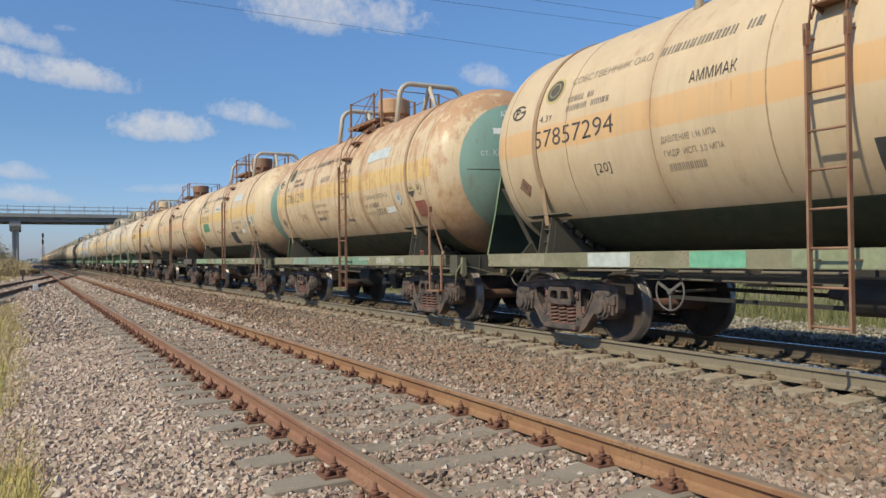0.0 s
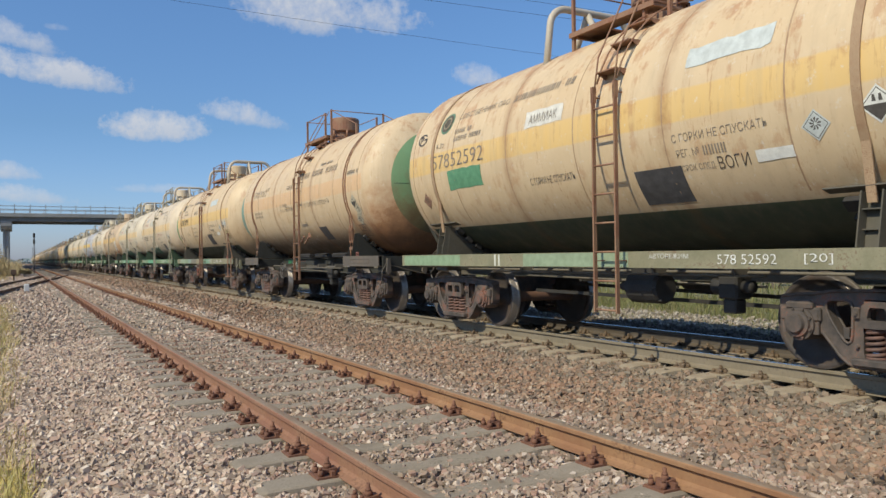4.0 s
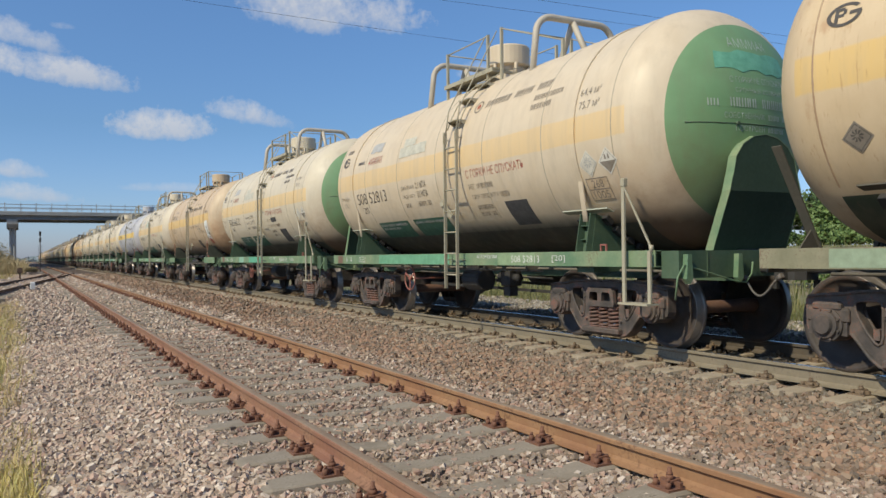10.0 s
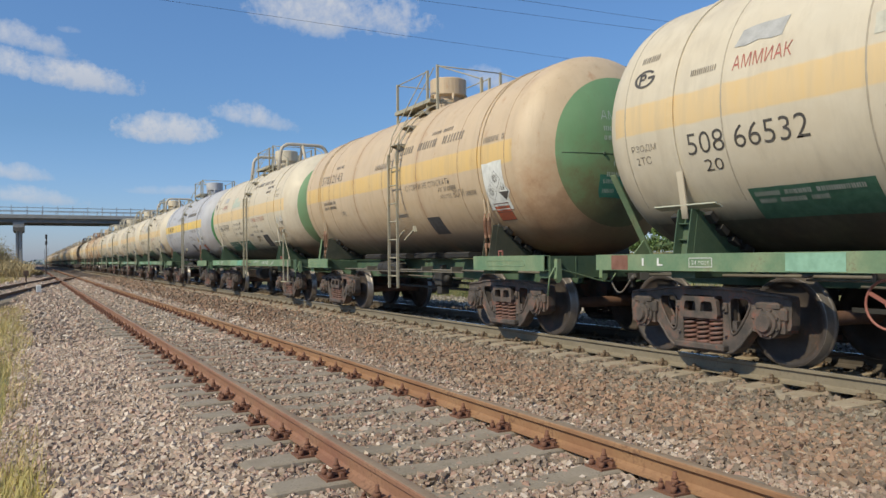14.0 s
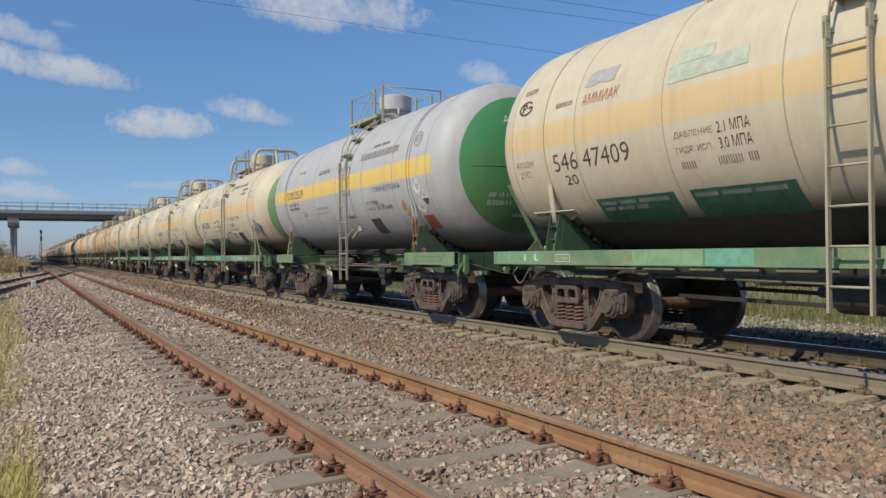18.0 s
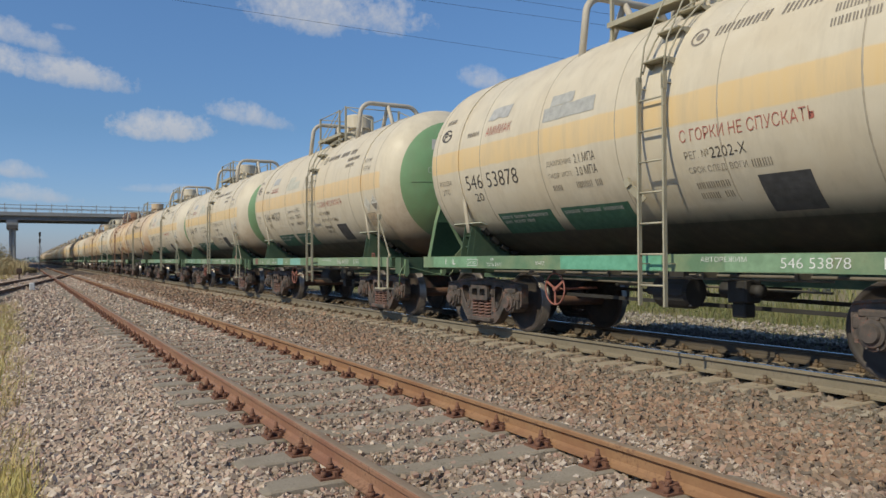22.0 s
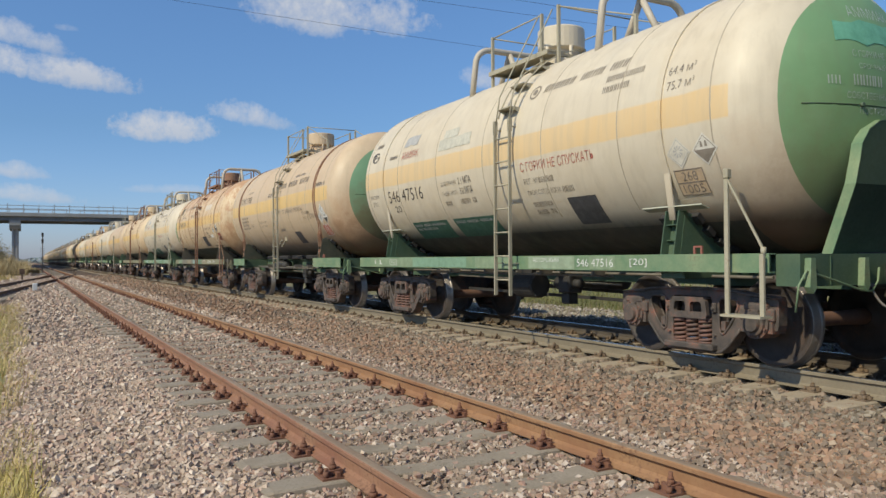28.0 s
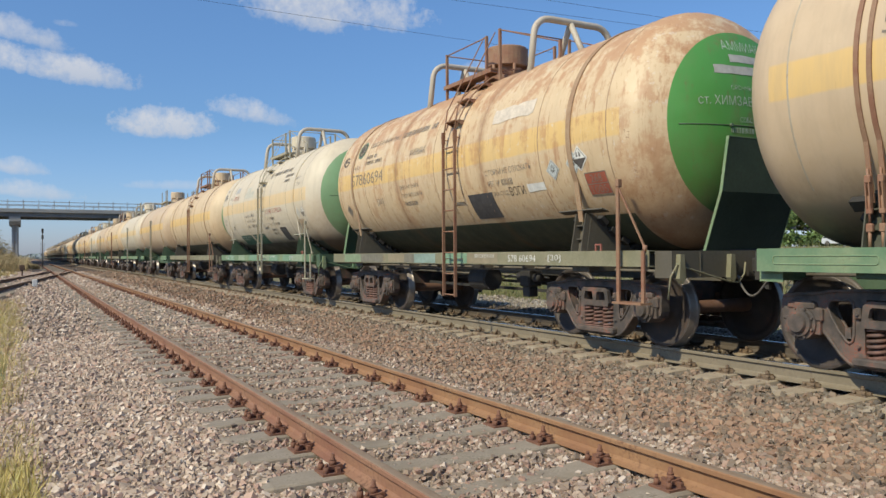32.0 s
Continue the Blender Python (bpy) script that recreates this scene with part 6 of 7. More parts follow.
def head_words(k, tank, low, kind):
    """The white stencilling on the green cap of the head towards -y."""
    H = "head"
    chalk = SNOW if k in (1, 9) else (0.40, 0.46, 0.40)
    if kind == "B":
        letters(tank, "АММИАК", (-0.42, 0.72 if k == 9 else 0.45), 0.14, 0.80, chalk, H)
        for i, (w, z) in enumerate(((0.95, 0.58), (0.95, 0.44), (0.55, 0.30), (0.45, 0.18), (0.62, 0.06), (0.85, -0.10))):
            words(tank, (-w / 2 + 0.08, z - (0.0 if k == 9 else 0.30)), w, 0.07, chalk, int(w * 14), H)
        if k == 9:
            letters(tank, "КР 10 17", (-0.72, -0.60), 0.085, 0.42, chalk, H)
            letters(tank, "030611", (-0.74, -0.74), 0.085, 0.44, chalk, H)
            words(tank, (-0.25, -0.95), 0.42, 0.06, chalk, 7, H)
        if k in (3, 7):
            patch(tank, (-0.45, -0.72), 0.42, 0.34, GREENP if k == 3 else (0.03, 0.17, 0.12), H, rough=0.02)
            words(tank, (-0.40, -0.50), 0.32, 0.06, chalk, 6, H)
            words(tank, (-0.40, -0.64), 0.32, 0.06, chalk, 6, H)
        return
    letters(tank, "АММИАК", (-0.36, 0.90), 0.13, 0.66, chalk, H)
    if low:
        patch(tank, (-0.30, 0.74), 0.60, 0.10, SNOW if k == 1 else GREYP, H, rough=0.006)
        patch(tank, (-0.56, 0.58), 1.10, 0.11, SNOW if k == 1 else GREYP, H, rough=0.006)
        letters(tank, "СРОЧНЫЙ ВОЗВРАТ", (-0.36, 0.38), 0.075, 0.78, chalk, H)
        letters(tank, "ст. ХИМЗАВОДСКАЯ", (-0.82, 0.16), 0.14, 1.36, chalk, H)
        letters(tank, "СОБСТВЕННИК", (-0.26, -0.02), 0.065, 0.56, chalk, H)
        words(tank, (-0.40, -0.15), 0.75, 0.06, chalk, 14, H)
        return
    patch(tank, (-0.62, 0.60), 1.15, 0.25, MINT if k in (5, 6, 12, 13) else GREYP, H, rough=0.03)
    letters(tank, "С ГОРКИ НЕ СПУСКАТЬ", (-0.46, 0.44), 0.075, 0.92, chalk, H)
    letters(tank, "СРОЧНЫЙ ВОЗВРАТ", (-0.40, 0.32), 0.07, 0.80, chalk, H)
    if k == 11:
        letters(tank, "СТ. ШЕКСНА", (-0.74, 0.12), 0.13, 1.05, chalk, H)
    else:
        words(tank, (-0.80, 0.14), 0.16, 0.09, chalk, 2, H)
        words(tank, (-0.50, 0.14), 1.0, 0.11, chalk, 12, H)
    letters(tank, "СОБСТВЕННИК", (-0.58, 0.0), 0.07, 0.62, chalk, H)
    words(tank, (0.10, 0.0), 0.50, 0.065, chalk, 9, H)
    letters(tank, "ПОСТРОЕН", (-0.42, -0.15), 0.07, 0.46, chalk, H)
    words(tank, (0.10, -0.15), 0.32, 0.065, chalk, 6, H)


def lettering(k, style, w, tank):
    kind, paint, band, cap, rust, grime_shade, low, sill, iron, number = style
    HEAD[:] = HEADS[kind]
    head_words(k, tank, low, kind)
    ink = OLDINK if k in (1, 2, 15) else INK
    if kind == "A" and low:
        letters(tank, number, (3.88, -0.10), 0.235, 1.66, ink, name="number") if number else None
        letters(tank, "[20]", (2.66, -0.60), 0.15, 0.30, ink) if k != 2 else patch(tank, (3.38, -0.49), 1.06, 0.33, (0.09, 0.26, 0.14), rough=0.012)
        mark_oval(tank, (4.36, 0.50))
        disc(tank, (3.57, 0.70, 0.003), 0.205, (0.50, 0.40, 0.16) if k in (0, 4) else (0.10, 0.20, 0.12))
        disc(tank, (3.57, 0.70, 0.005), 0.165, (0.085, 0.07, 0.045))
        disc(tank, (3.57, 0.70, 0.007), 0.115, (0.34, 0.28, 0.16), 0.02)
        letters(tank, "СОБСТВЕННИК ОАО", (3.20, 0.70), 0.11, 1.50, OLDINK)
        words(tank, (1.58, 0.70), 1.45, 0.12, OLDINK, 13, slant=0.15)
        letters(tank, "АММИАК", (1.0, 0.25, 0.008), 0.13, 0.64, ink)
        if k == 2:
            patch(tank, (1.10, 0.20), 0.86, 0.24, (0.62, 0.60, 0.54), rough=0.01, label="white field behind the lettering")
            letters(tank, "С ГОРКИ НЕ СПУСКАТЬ", (1.08, -0.62), 0.105, 1.0, INK)
        words(tank, (3.20, 0.44), 0.55, 0.08, OLDINK, 8)
        words(tank, (3.20, 0.31), 0.95, 0.08, OLDINK, 13)
        letters(tank, "4.3т", (3.78, 0.25), 0.09, 0.28, ink)
        if k != 2:
            letters(tank, "ДАВЛЕНИЕ 1.96 МПА", (1.45, -0.36), 0.085, 0.80, OLDINK)
            letters(tank, "ГИДР. ИСП. 3.0 МПА", (1.43, -0.52), 0.085, 0.86, OLDINK)
            words(tank, (1.41, -0.68), 0.62, 0.085, OLDINK, 10)
        if k != 1:
            patch(tank, (-1.00, -1.10), 0.75, 0.46, SLATE, label="black inspection square")
        letters(tank, "С ГОРКИ НЕ СПУСКАТЬ", (-1.70, -0.38), 0.09, 1.25, ink)
        letters(tank, "РЕГ. №", (-1.73, -0.55), 0.085, 0.32, ink)
        words(tank, (-2.10, -0.56), 0.40, 0.10, OLDINK, 5)
        letters(tank, "СРОК СЛЕД.", (-1.75, -0.73), 0.085, 0.48, ink)
        letters(tank, "ВОГИ", (-2.26, -0.74), 0.14, 0.40, INK)
        patch(tank, (-2.75, -0.72), 0.42, 0.13, SNOW if k != 0 else GREYP, rough=0.008)
        patch(tank, (-1.9, 0.42), 1.1, 0.22, PALE if k != 15 else (0.6, 0.52, 0.42), rough=0.02)
        diamond(tank, (-4.05, -0.36), 0.17, SNOW if k != 1 else BUFF, "half")
        diamond(tank, (-4.36, -0.32) if k != 15 else (-3.92, -0.40), 0.16, BUFF if k == 1 else PALE, "sun")
        diamond(tank, (-3.45, -0.45), 0.15, PALE, "sun") if k != 0 else None
        hazard_plate(tank, (-4.08, -0.88), BRICK if k in (1, 15) else BUFF, INK if k not in (1, 15) else OLDINK)
        diamond(tank, (4.28, -0.62), 0.15, (0.30, 0.16, 0.10) if k in (0, 2) else OLDINK, "sun", "worn hazard diamond")
    elif kind == "A":
        letters(tank, number[:3] + " " + number[3:], (3.68, -0.50), 0.235, 1.50, INK, name="number") if number else None
        letters(tank, "20", (3.50, -0.70), 0.13, 0.25, INK)
        mark_oval(tank, (4.36, 0.50))
        words(tank, (4.50, 0.72), 0.30, 0.09, OLDINK, 4)
        letters(tank, "РЗОДМ", (4.55, -0.38), 0.09, 0.40, OLDINK)
        letters(tank, "2ТС", (4.50, -0.52), 0.09, 0.24, OLDINK)
        words(tank, (3.62, 0.36), 0.36, 0.07, OLDINK, 6)
        letters(tank, "АММИАК", (3.04, 0.30), 0.15, 0.70, RED)
        patch(tank, (3.05, 0.56), 0.58, 0.20, GREYP, rough=0.02, shear=0.2)
        ghost = (0.38, 0.37, 0.34) if k == 10 else (0.46, 0.50, 0.40) if k == 8 else (0.50, 0.475, 0.385)
        patch(tank, (1.52, 0.28), 1.1, 0.20, ghost, rough=0.008, label="painted-over lettering")
        patch(tank, (1.40, 0.484), 0.5, 0.16, ghost, rough=0.008, label="painted-over lettering")
        letters(tank, "ДАВЛЕНИЕ", (1.44, -0.36), 0.08, 0.55, OLDINK)
        letters(tank, "2.1 МПА", (0.83, -0.36), 0.12, 0.42, INK)
        letters(tank, "ГИДР. ИСП.", (1.44, -0.53), 0.08, 0.52, OLDINK)
        letters(tank, "3.0 МПА", (0.83, -0.53), 0.12, 0.42, INK)
        words(tank, (1.42, -0.70), 0.22, 0.08, OLDINK, 3)
        words(tank, (0.90, -0.70), 0.52, 0.09, OLDINK, 8)
        patch(tank, (3.08, -1.38), 1.38, 0.42, GREENP, rough=0.004)
        words(tank, (3.02, -1.06), 1.22, 0.055, GREYP, 24, off=0.009)
        words(tank, (3.00, -1.15), 0.85, 0.055, GREYP, 17, off=0.009)
        patch(tank, (1.46, -1.38), 1.38, 0.42, GREENP, rough=0.004)
        words(tank, (1.40, -1.06), 1.2, 0.055, GREYP, 22, off=0.009)
        letters(tank, "С ГОРКИ НЕ СПУСКАТЬ", (-1.04, -0.35), 0.135, 1.66, RED if k not in (12,) else OLDINK)
        letters(tank, "РЕГ. № 2017-X" if k == 8 else "РЕГ. №", (-1.06, -0.54), 0.085, 0.72 if k == 8 else 0.34, OLDINK)
        if k == 10:
            letters(tank, "2202-Х", (-1.42, -0.56), 0.12, 0.46, INK)
        elif k != 8:
            words(tank, (-1.42, -0.54), 0.36, 0.085, OLDINK, 6)
        if k == 6:
            patch(tank, (-1.45, -0.56), 0.50, 0.13, SLATE)
        letters(tank, "СРОК СЛЕД. ВОГИ", (-1.07, -0.72), 0.085, 0.78, OLDINK)
        words(tank, (-1.90, -0.72), 0.32, 0.085, OLDINK, 5)
        for i, z in enumerate((-0.90, -1.03)):
            words(tank, (-1.10, z), 0.46, 0.08, OLDINK, 7)
        patch(tank, (-1.92, -1.27), 0.60, 0.46, SLATE, label="black inspection square")
        disc(tank, (-1.16, 0.86), 0.12, OLDINK, 0.025)
        disc(tank, (-1.16, 0.86), 0.05, BRICK if k in (6, 5) else OLDINK)
        words(tank, (-1.38, 0.80), 1.78, 0.13, OLDINK, 15, slant=0.2)
        words(tank, (-2.84, 0.62), 0.70, 0.085, OLDINK, 10)
        words(tank, (-2.82, 0.47), 0.50, 0.085, OLDINK, 7)
        letters(tank, "64.4 м³", (-3.98, 0.45), 0.10, 0.40, OLDINK)
        letters(tank, "75.7 м³", (-3.99, 0.27), 0.10, 0.40, OLDINK)
        diamond(tank, (-4.12, -0.45), 0.18, (0.60, 0.56, 0.47), "sun", ink=GREYP)
        diamond(tank, (-4.50, -0.45), 0.18, (0.62, 0.59, 0.52), "half", ink=OLDINK)
        hazard_plate(tank, (-3.98, -0.96), (0.51, 0.38, 0.245), OLDINK)
        if k == 10:
            patch(tank, (-4.40, -0.92), 0.52, 0.36, (0.20, 0.23, 0.28), rough=0.012, label="slate blue repainted patch")
    else:
        up = 0.32 if k in (14, 7, 3) else 0.0
        dark, tag = ((0.18, 0.15, 0.115) if k in (14, 7) else INK, SNOW) if k != 3 else ((0.19, 0.145, 0.10), (0.46, 0.41, 0.30))
        letters(tank, number, (3.72, -0.09 + up), 0.20, 1.36, dark if k != 3 else (0.28, 0.215, 0.15), name="number")
        letters(tank, "АММИАК", (1.24 if k == 9 else 0.40, 0.36 if k == 9 else 0.24), 0.12, 0.82 if k == 9 else 0.62, dark)
        words(tank, (-1.42 if k == 9 else -0.55, 0.42), 1.95 if k == 9 else 2.75, 0.15, dark if k != 9 else OLDINK, 14, slant=0.1)
        words(tank, (-2.0, 0.66), 0.8, 0.07, OLDINK, 11)
        letters(tank, "С ГОРКИ НЕ СПУСКАТЬ", (-2.10 if k == 9 else -1.10, -0.31), 0.11, 1.40 if k == 9 else 1.75, dark)
        faded = OLDINK if k != 3 else (0.33, 0.255, 0.175)
        yr = {3: 1.0, 9: -1.68, 14: -2.78}.get(k, -2.4)
        zr = {9: -0.55}.get(k, -0.19 if k == 3 else -0.42)
        letters(tank, "РЕГ. №", (yr, zr), 0.08, 0.30, faded)
        words(tank, (yr - 0.34, zr), 0.30, 0.08, faded, 5)
        letters(tank, "СРОК СЛЕД.", (yr, zr - 0.14), 0.08, 0.44, faded)
        letters(tank, "ВОГИ", (yr - 0.50, zr - 0.14), 0.13, 0.36, dark)
        words(tank, (yr - 0.92, zr - 0.14), 0.34, 0.08, faded, 6)
        patch(tank, (-1.58, -1.27), 0.50, 0.40, SLATE, label="black inspection square")
        letters(tank, "20" if k == 9 else "[20]", (2.40, 0.34) if k == 3 else (2.55, -0.60), 0.13, 0.26, faded)
        if k in (9, 14):
            letters(tank, "ДАВЛЕНИЕ 2.0 МПА", (1.47, -0.50), 0.075, 0.78, faded)
            letters(tank, "ИДР. ИСП. 3.0 МПА", (1.47, -0.62), 0.075, 0.76, faded)
        words(tank, (2.9, 0.55), 0.5, 0.07, faded, 9) if k != 3 else None
        for i in range(4 if k == 14 else 2):
            words(tank, (3.58, -0.28 - 0.11 * i), 0.82, 0.07, faded, 15)
        if k == 9:
            letters(tank, "ЕП", (-4.10, 0.50), 0.13, 0.18, OLDINK)
            disc(tank, (-4.19, 0.56), 0.15, OLDINK, 0.02)
            diamond(tank, (-3.47, -0.72), 0.20, BUFF, "none", "buff sticker diamond")
        else:
            words(tank, (-4.0, 0.22), 0.62, 0.09, OLDINK, 8)
        if k == 7:
            patch(tank, (-3.92, -0.88), 0.62, 0.78, SNOW, rough=0.01)
        if k == 9:
            diamond(tank, (-4.22, -0.36), 0.18, SNOW, "sun"), diamond(tank, (-4.44, -0.58), 0.18, SNOW, "half"), diamond(tank, (-4.18, -0.74), 0.18, SNOW, "sun")
        else:
            diamond(tank, (-4.30, -0.38), 0.17, tag, "half" if k == 3 else "sun"), diamond(tank, (-4.46, -0.58), 0.17, tag, "sun" if k == 3 else "half"), diamond(tank, (-4.12 if k != 3 else -4.34, -0.58 if k != 3 else -0.80), 0.17, tag, "sun")
        hazard_plate(tank, (-4.04, -1.08 if k not in (3, 9) else -1.24), (0.48, 0.10, 0.04) if k != 3 else (0.36, 0.2, 0.1), SNOW if k == 14 else INK)
    # marks on the frame
    sx = -1.492
    if kind == "A":
        sill_marks(k, w, number, sx)
    if k == 3:
        beam_note(w)


# fresher lengths of paint on a sill: front end, length, tone
FRESH = {0: ((2.84, 0.80, (0.46, 0.50, 0.46)), (1.09, 0.76, (0.15, 0.40, 0.25)), (4.7, 0.9, (0.27, 0.25, 0.16)), (-0.2, 1.4, (0.24, 0.27, 0.16))),
         2: ((5.2, 2.1, (0.22, 0.32, 0.19)), (2.05, 0.05, (0.55, 0.55, 0.46)), (1.94, 0.05, (0.55, 0.55, 0.46)), (1.27, 2.2, (0.24, 0.31, 0.20))),
         5: ((2.64, 3.0, (0.13, 0.33, 0.19)), (5.0, 0.3, (0.17, 0.10, 0.06)), (-1.9, 1.0, (0.22, 0.31, 0.17))),
         6: ((5.0, 0.3, (0.19, 0.08, 0.05)), (2.48, 0.63, (0.23, 0.42, 0.30)), (1.18, 1.58, (0.10, 0.36, 0.22))),
         8: ((5.18, 1.2, (0.17, 0.31, 0.17)), (2.18, 1.1, (0.20, 0.34, 0.19)), (1.05, 0.64, (0.14, 0.36, 0.25))),
         10: ((4.9, 1.5, (0.17, 0.32, 0.18)), (1.2, 1.9, (0.12, 0.36, 0.23)), (-1.6, 1.2, (0.19, 0.31, 0.18))),
         11: ((5.01, 0.31, (0.19, 0.075, 0.05)), (2.57, 0.53, (0.20, 0.41, 0.34)), (1.37, 0.9, (0.20, 0.41, 0.34)), (-0.9, 1.4, (0.22, 0.31, 0.19)))}


def sill_marks(k, w, number, sx):
    """Repainted lengths, number and small signs on the near side sill."""
    def flat(name, bm, c, label=""):
        for v in bm.verts:
            v.co = (sx, -v.co.x, v.co.y)
        part(name, bm, paint_of(c), w, label)
    r = random.Random(k * 13 + 3)
    tones = [(0.17, 0.29, 0.19), (0.20, 0.27, 0.16), (0.26, 0.33, 0.22), (0.30, 0.29, 0.19), (0.23, 0.30, 0.23), (0.21, 0.29, 0.25), (0.26, 0.22, 0.14), (0.17, 0.16, 0.12)]
    fixed = FRESH.get(k)
    for y0, wd, tone in fixed or ():
        bm = bmesh.new()
        bm.faces.new([bm.verts.new(p) for p in ((-y0, 1.022, 0), (wd - y0, 1.022, 0), (wd - y0, 1.198, 0), (-y0, 1.198, 0))])
        flat("repainted_patch", bm, tone, "freshly painted length of the sill")
    x = -4.6 + r.uniform(0, 0.6)
    for i in range(0 if fixed else 7):
        wd = r.uniform(0.4, 1.2)
        bm = bmesh.new()
        bm.faces.new([bm.verts.new(p) for p in ((x, 1.026, 0), (x + wd, 1.026, 0), (x + wd, 1.194, 0), (x, 1.194, 0))])
        flat("repainted_patch", bm, tones[r.randrange(len(tones) if STYLES[k][7] == "olive" else 3)], "patch of fresher green paint")
        x += wd + (r.uniform(0.1, 0.7) if r.random() < 0.5 else 0.004)
    def put(text, x0, z0, h, wd):
        bm = bmesh.new()
        bm.from_mesh(text_shape(text))
        xs, ys = [v.co.x for v in bm.verts], [v.co.y for v in bm.verts]
        for v in bm.verts:
            v.co = (x0 + (v.co.x - min(xs)) * wd / (max(xs) - min(xs)), z0 + (v.co.y - min(ys)) * h / (max(ys) - min(ys)), 0)
        for v in bm.verts:
            v.co = (sx - 0.004, -v.co.x, v.co.y)
        part("sill_number" if text.replace(" ", "").isdigit() else "lettering", bm, paint_of(SNOW), w, f'white stencilled "{text}"')
    if number:
        put(number[:3] + " " + number[3:], 2.28, 1.06, 0.10, 0.72)
    put("[20]", 3.30, 1.06, 0.10, 0.29)
    put("АВТОРЕЖИМ", 1.28, 1.12, 0.055, 0.60)
    if STYLES[k][7] == "green":
        # framed note and small marks near the front end
        for a, b, ww, hh in ((-3.71, 1.055, 0.33, 0.008), (-3.71, 1.152, 0.33, 0.008), (-3.71, 1.063, 0.008, 0.089), (-3.388, 1.063, 0.008, 0.089), (-4.45, 1.07, 0.03, 0.09), (-4.20, 1.07, 0.03, 0.09), (-4.17, 1.07, 0.06, 0.02)):
            bm = bmesh.new()
            bm.faces.new([bm.verts.new(p) for p in ((a, b, 0), (a + ww, b, 0), (a + ww, b + hh, 0), (a, b + hh, 0))])
            for v in bm.verts:
                v.co = (sx - 0.004, -v.co.x, v.co.y)
            part("sill_mark", bm, paint_of(SNOW), w)
        if k in (10, 11):
            put("КР", -2.98, 1.125, 0.05, 0.09)
            put("22.06.2021" if k == 10 else "17.06.2021", -3.10, 1.05, 0.055, 0.42)
            put("М-403", -1.77, 1.075, 0.055, 0.20)
        put("24 пост", -3.67, 1.085, 0.045, 0.25)


def beam_note(w):
    """A green field and a tare note painted on the spine beam."""
    def lay(name, bm, x, c, label):
        for v in bm.verts:
            v.co = (x, -v.co.x, v.co.y)
        part(name, bm, paint_of(c), w, label)
    for a, wd, c in ((-3.20, 0.30, (0.02, 0.16, 0.075)), (-2.88, 0.56, (0.04, 0.07, 0.042))):
        bm = bmesh.new()
        bm.faces.new([bm.verts.new(p) for p in ((a, 0.90, 0), (a + wd, 0.90, 0), (a + wd, 1.14, 0), (a, 1.14, 0))])
        lay("painted_field", bm, -0.637, c, "green painted field on the dark beam")
    bm = bmesh.new()
    bm.from_mesh(text_shape("36"))
    xs, ys = [v.co.x for v in bm.verts], [v.co.y for v in bm.verts]
    for v in bm.verts:
        v.co = (-2.62 + (v.co.x - min(xs)) * 0.15 / (max(xs) - min(xs)), 0.96 + (v.co.y - min(ys)) * 0.15 / (max(ys) - min(ys)), 0)
    lay("lettering", bm, -0.641, SNOW, 'white stencilled "36"')
    for a, h in ((-2.84, 0.08), (-2.785, 0.08), (-2.73, 0.08), (-2.675, 0.08), (-2.45, 0.10), (-2.40, 0.13)):
        bm = bmesh.new()
        bm.faces.new([bm.verts.new(p) for p in ((a, 0.965, 0), (a + 0.028, 0.965, 0), (a + 0.028, 0.965 + h, 0), (a, 0.965 + h, 0))])
        lay("writing_bar", bm, -0.641, GREYP, "")


def motions():
    """The train rolls past at a steady pace; every wheelset near enough to see turns with it."""
    for k, w in WAGONS:
        walk(w, [(t, pose(MAIN, Y0 + k * PITCH + SLACK.get(k, 0.0) - run(t), 0)) for t in range(33)])
    turn = [(i / 10, run(i / 10) / 0.475) for i in range(0, 321)]
    for ax, detail in WHEELS:
        if detail > 1:
            x, y, z = ax.location
            walk(ax, [(t, Matrix.Translation((x, y, z)) @ Matrix.Rotation(a, 4, "X")) for t, a in turn])
    for car, rows in MOVERS:
        walk(car, rows)


MOVERS = []
make_train()


# ---- lineside ----
def siding():
    """The track that joins the empty one, at one in nine."""
    tr = new("railway_track_siding")
    ang = math.degrees(math.atan(0.111))
    tr.matrix_world = pose(-1.80, 35.0, 0, 0, 0, -ang)
    tagged(tr, "rusty siding joining the empty track at a turnout", "railway track", kind="structure")
    for s, y0, n in ((-1, -22, 62), (1, -22, 66)):
        me = rail_mesh("rail", n, (M_OLDRAIL, M_RAILTOP), True)
        part("rail", me, None, tr, at=(s * 0.7975, y0, 0.004))
    me = sleeper_mesh(M_CONCRETE)
    for i in range(64):
        part("sleeper", me, None, tr, at=(0, -20 + 0.62 * i, -0.006))
    # closing rails of the turnout, beside the near rail
    for s in (-1, 1):
        bm = bmesh.new()
        bar(bm, (s * 0.70, 28, -0.03), (s * 0.70 - 0.45, 42, -0.03), 0.05, 0.06)
        part("check_rail", bm, M_RAIL, tr)


M_WHITE = worn("white_paint", (0.72, 0.72, 0.70), (0.78, 0.78, 0.76), (0.4, 0.36, 0.3), 0.1, 0.6, 6.0)
siding()


def marker_post():
    p = new("marker_post")
    p.location = (0.25, 40.5, -0.25)
    tagged(p, "short white concrete marker post in the gravel", "marker post")
    bm = bmesh.new()
    box(bm, -0.11, 0.11, -0.11, 0.11, -0.1, 0.40, bev=0.025)
    part("post", bm, M_WHITE, p)
    bm = bmesh.new()
    box(bm, -0.114, 0.114, -0.114, 0.114, 0.03, 0.06)
    part("stripe", bm, M_BLACK, p)


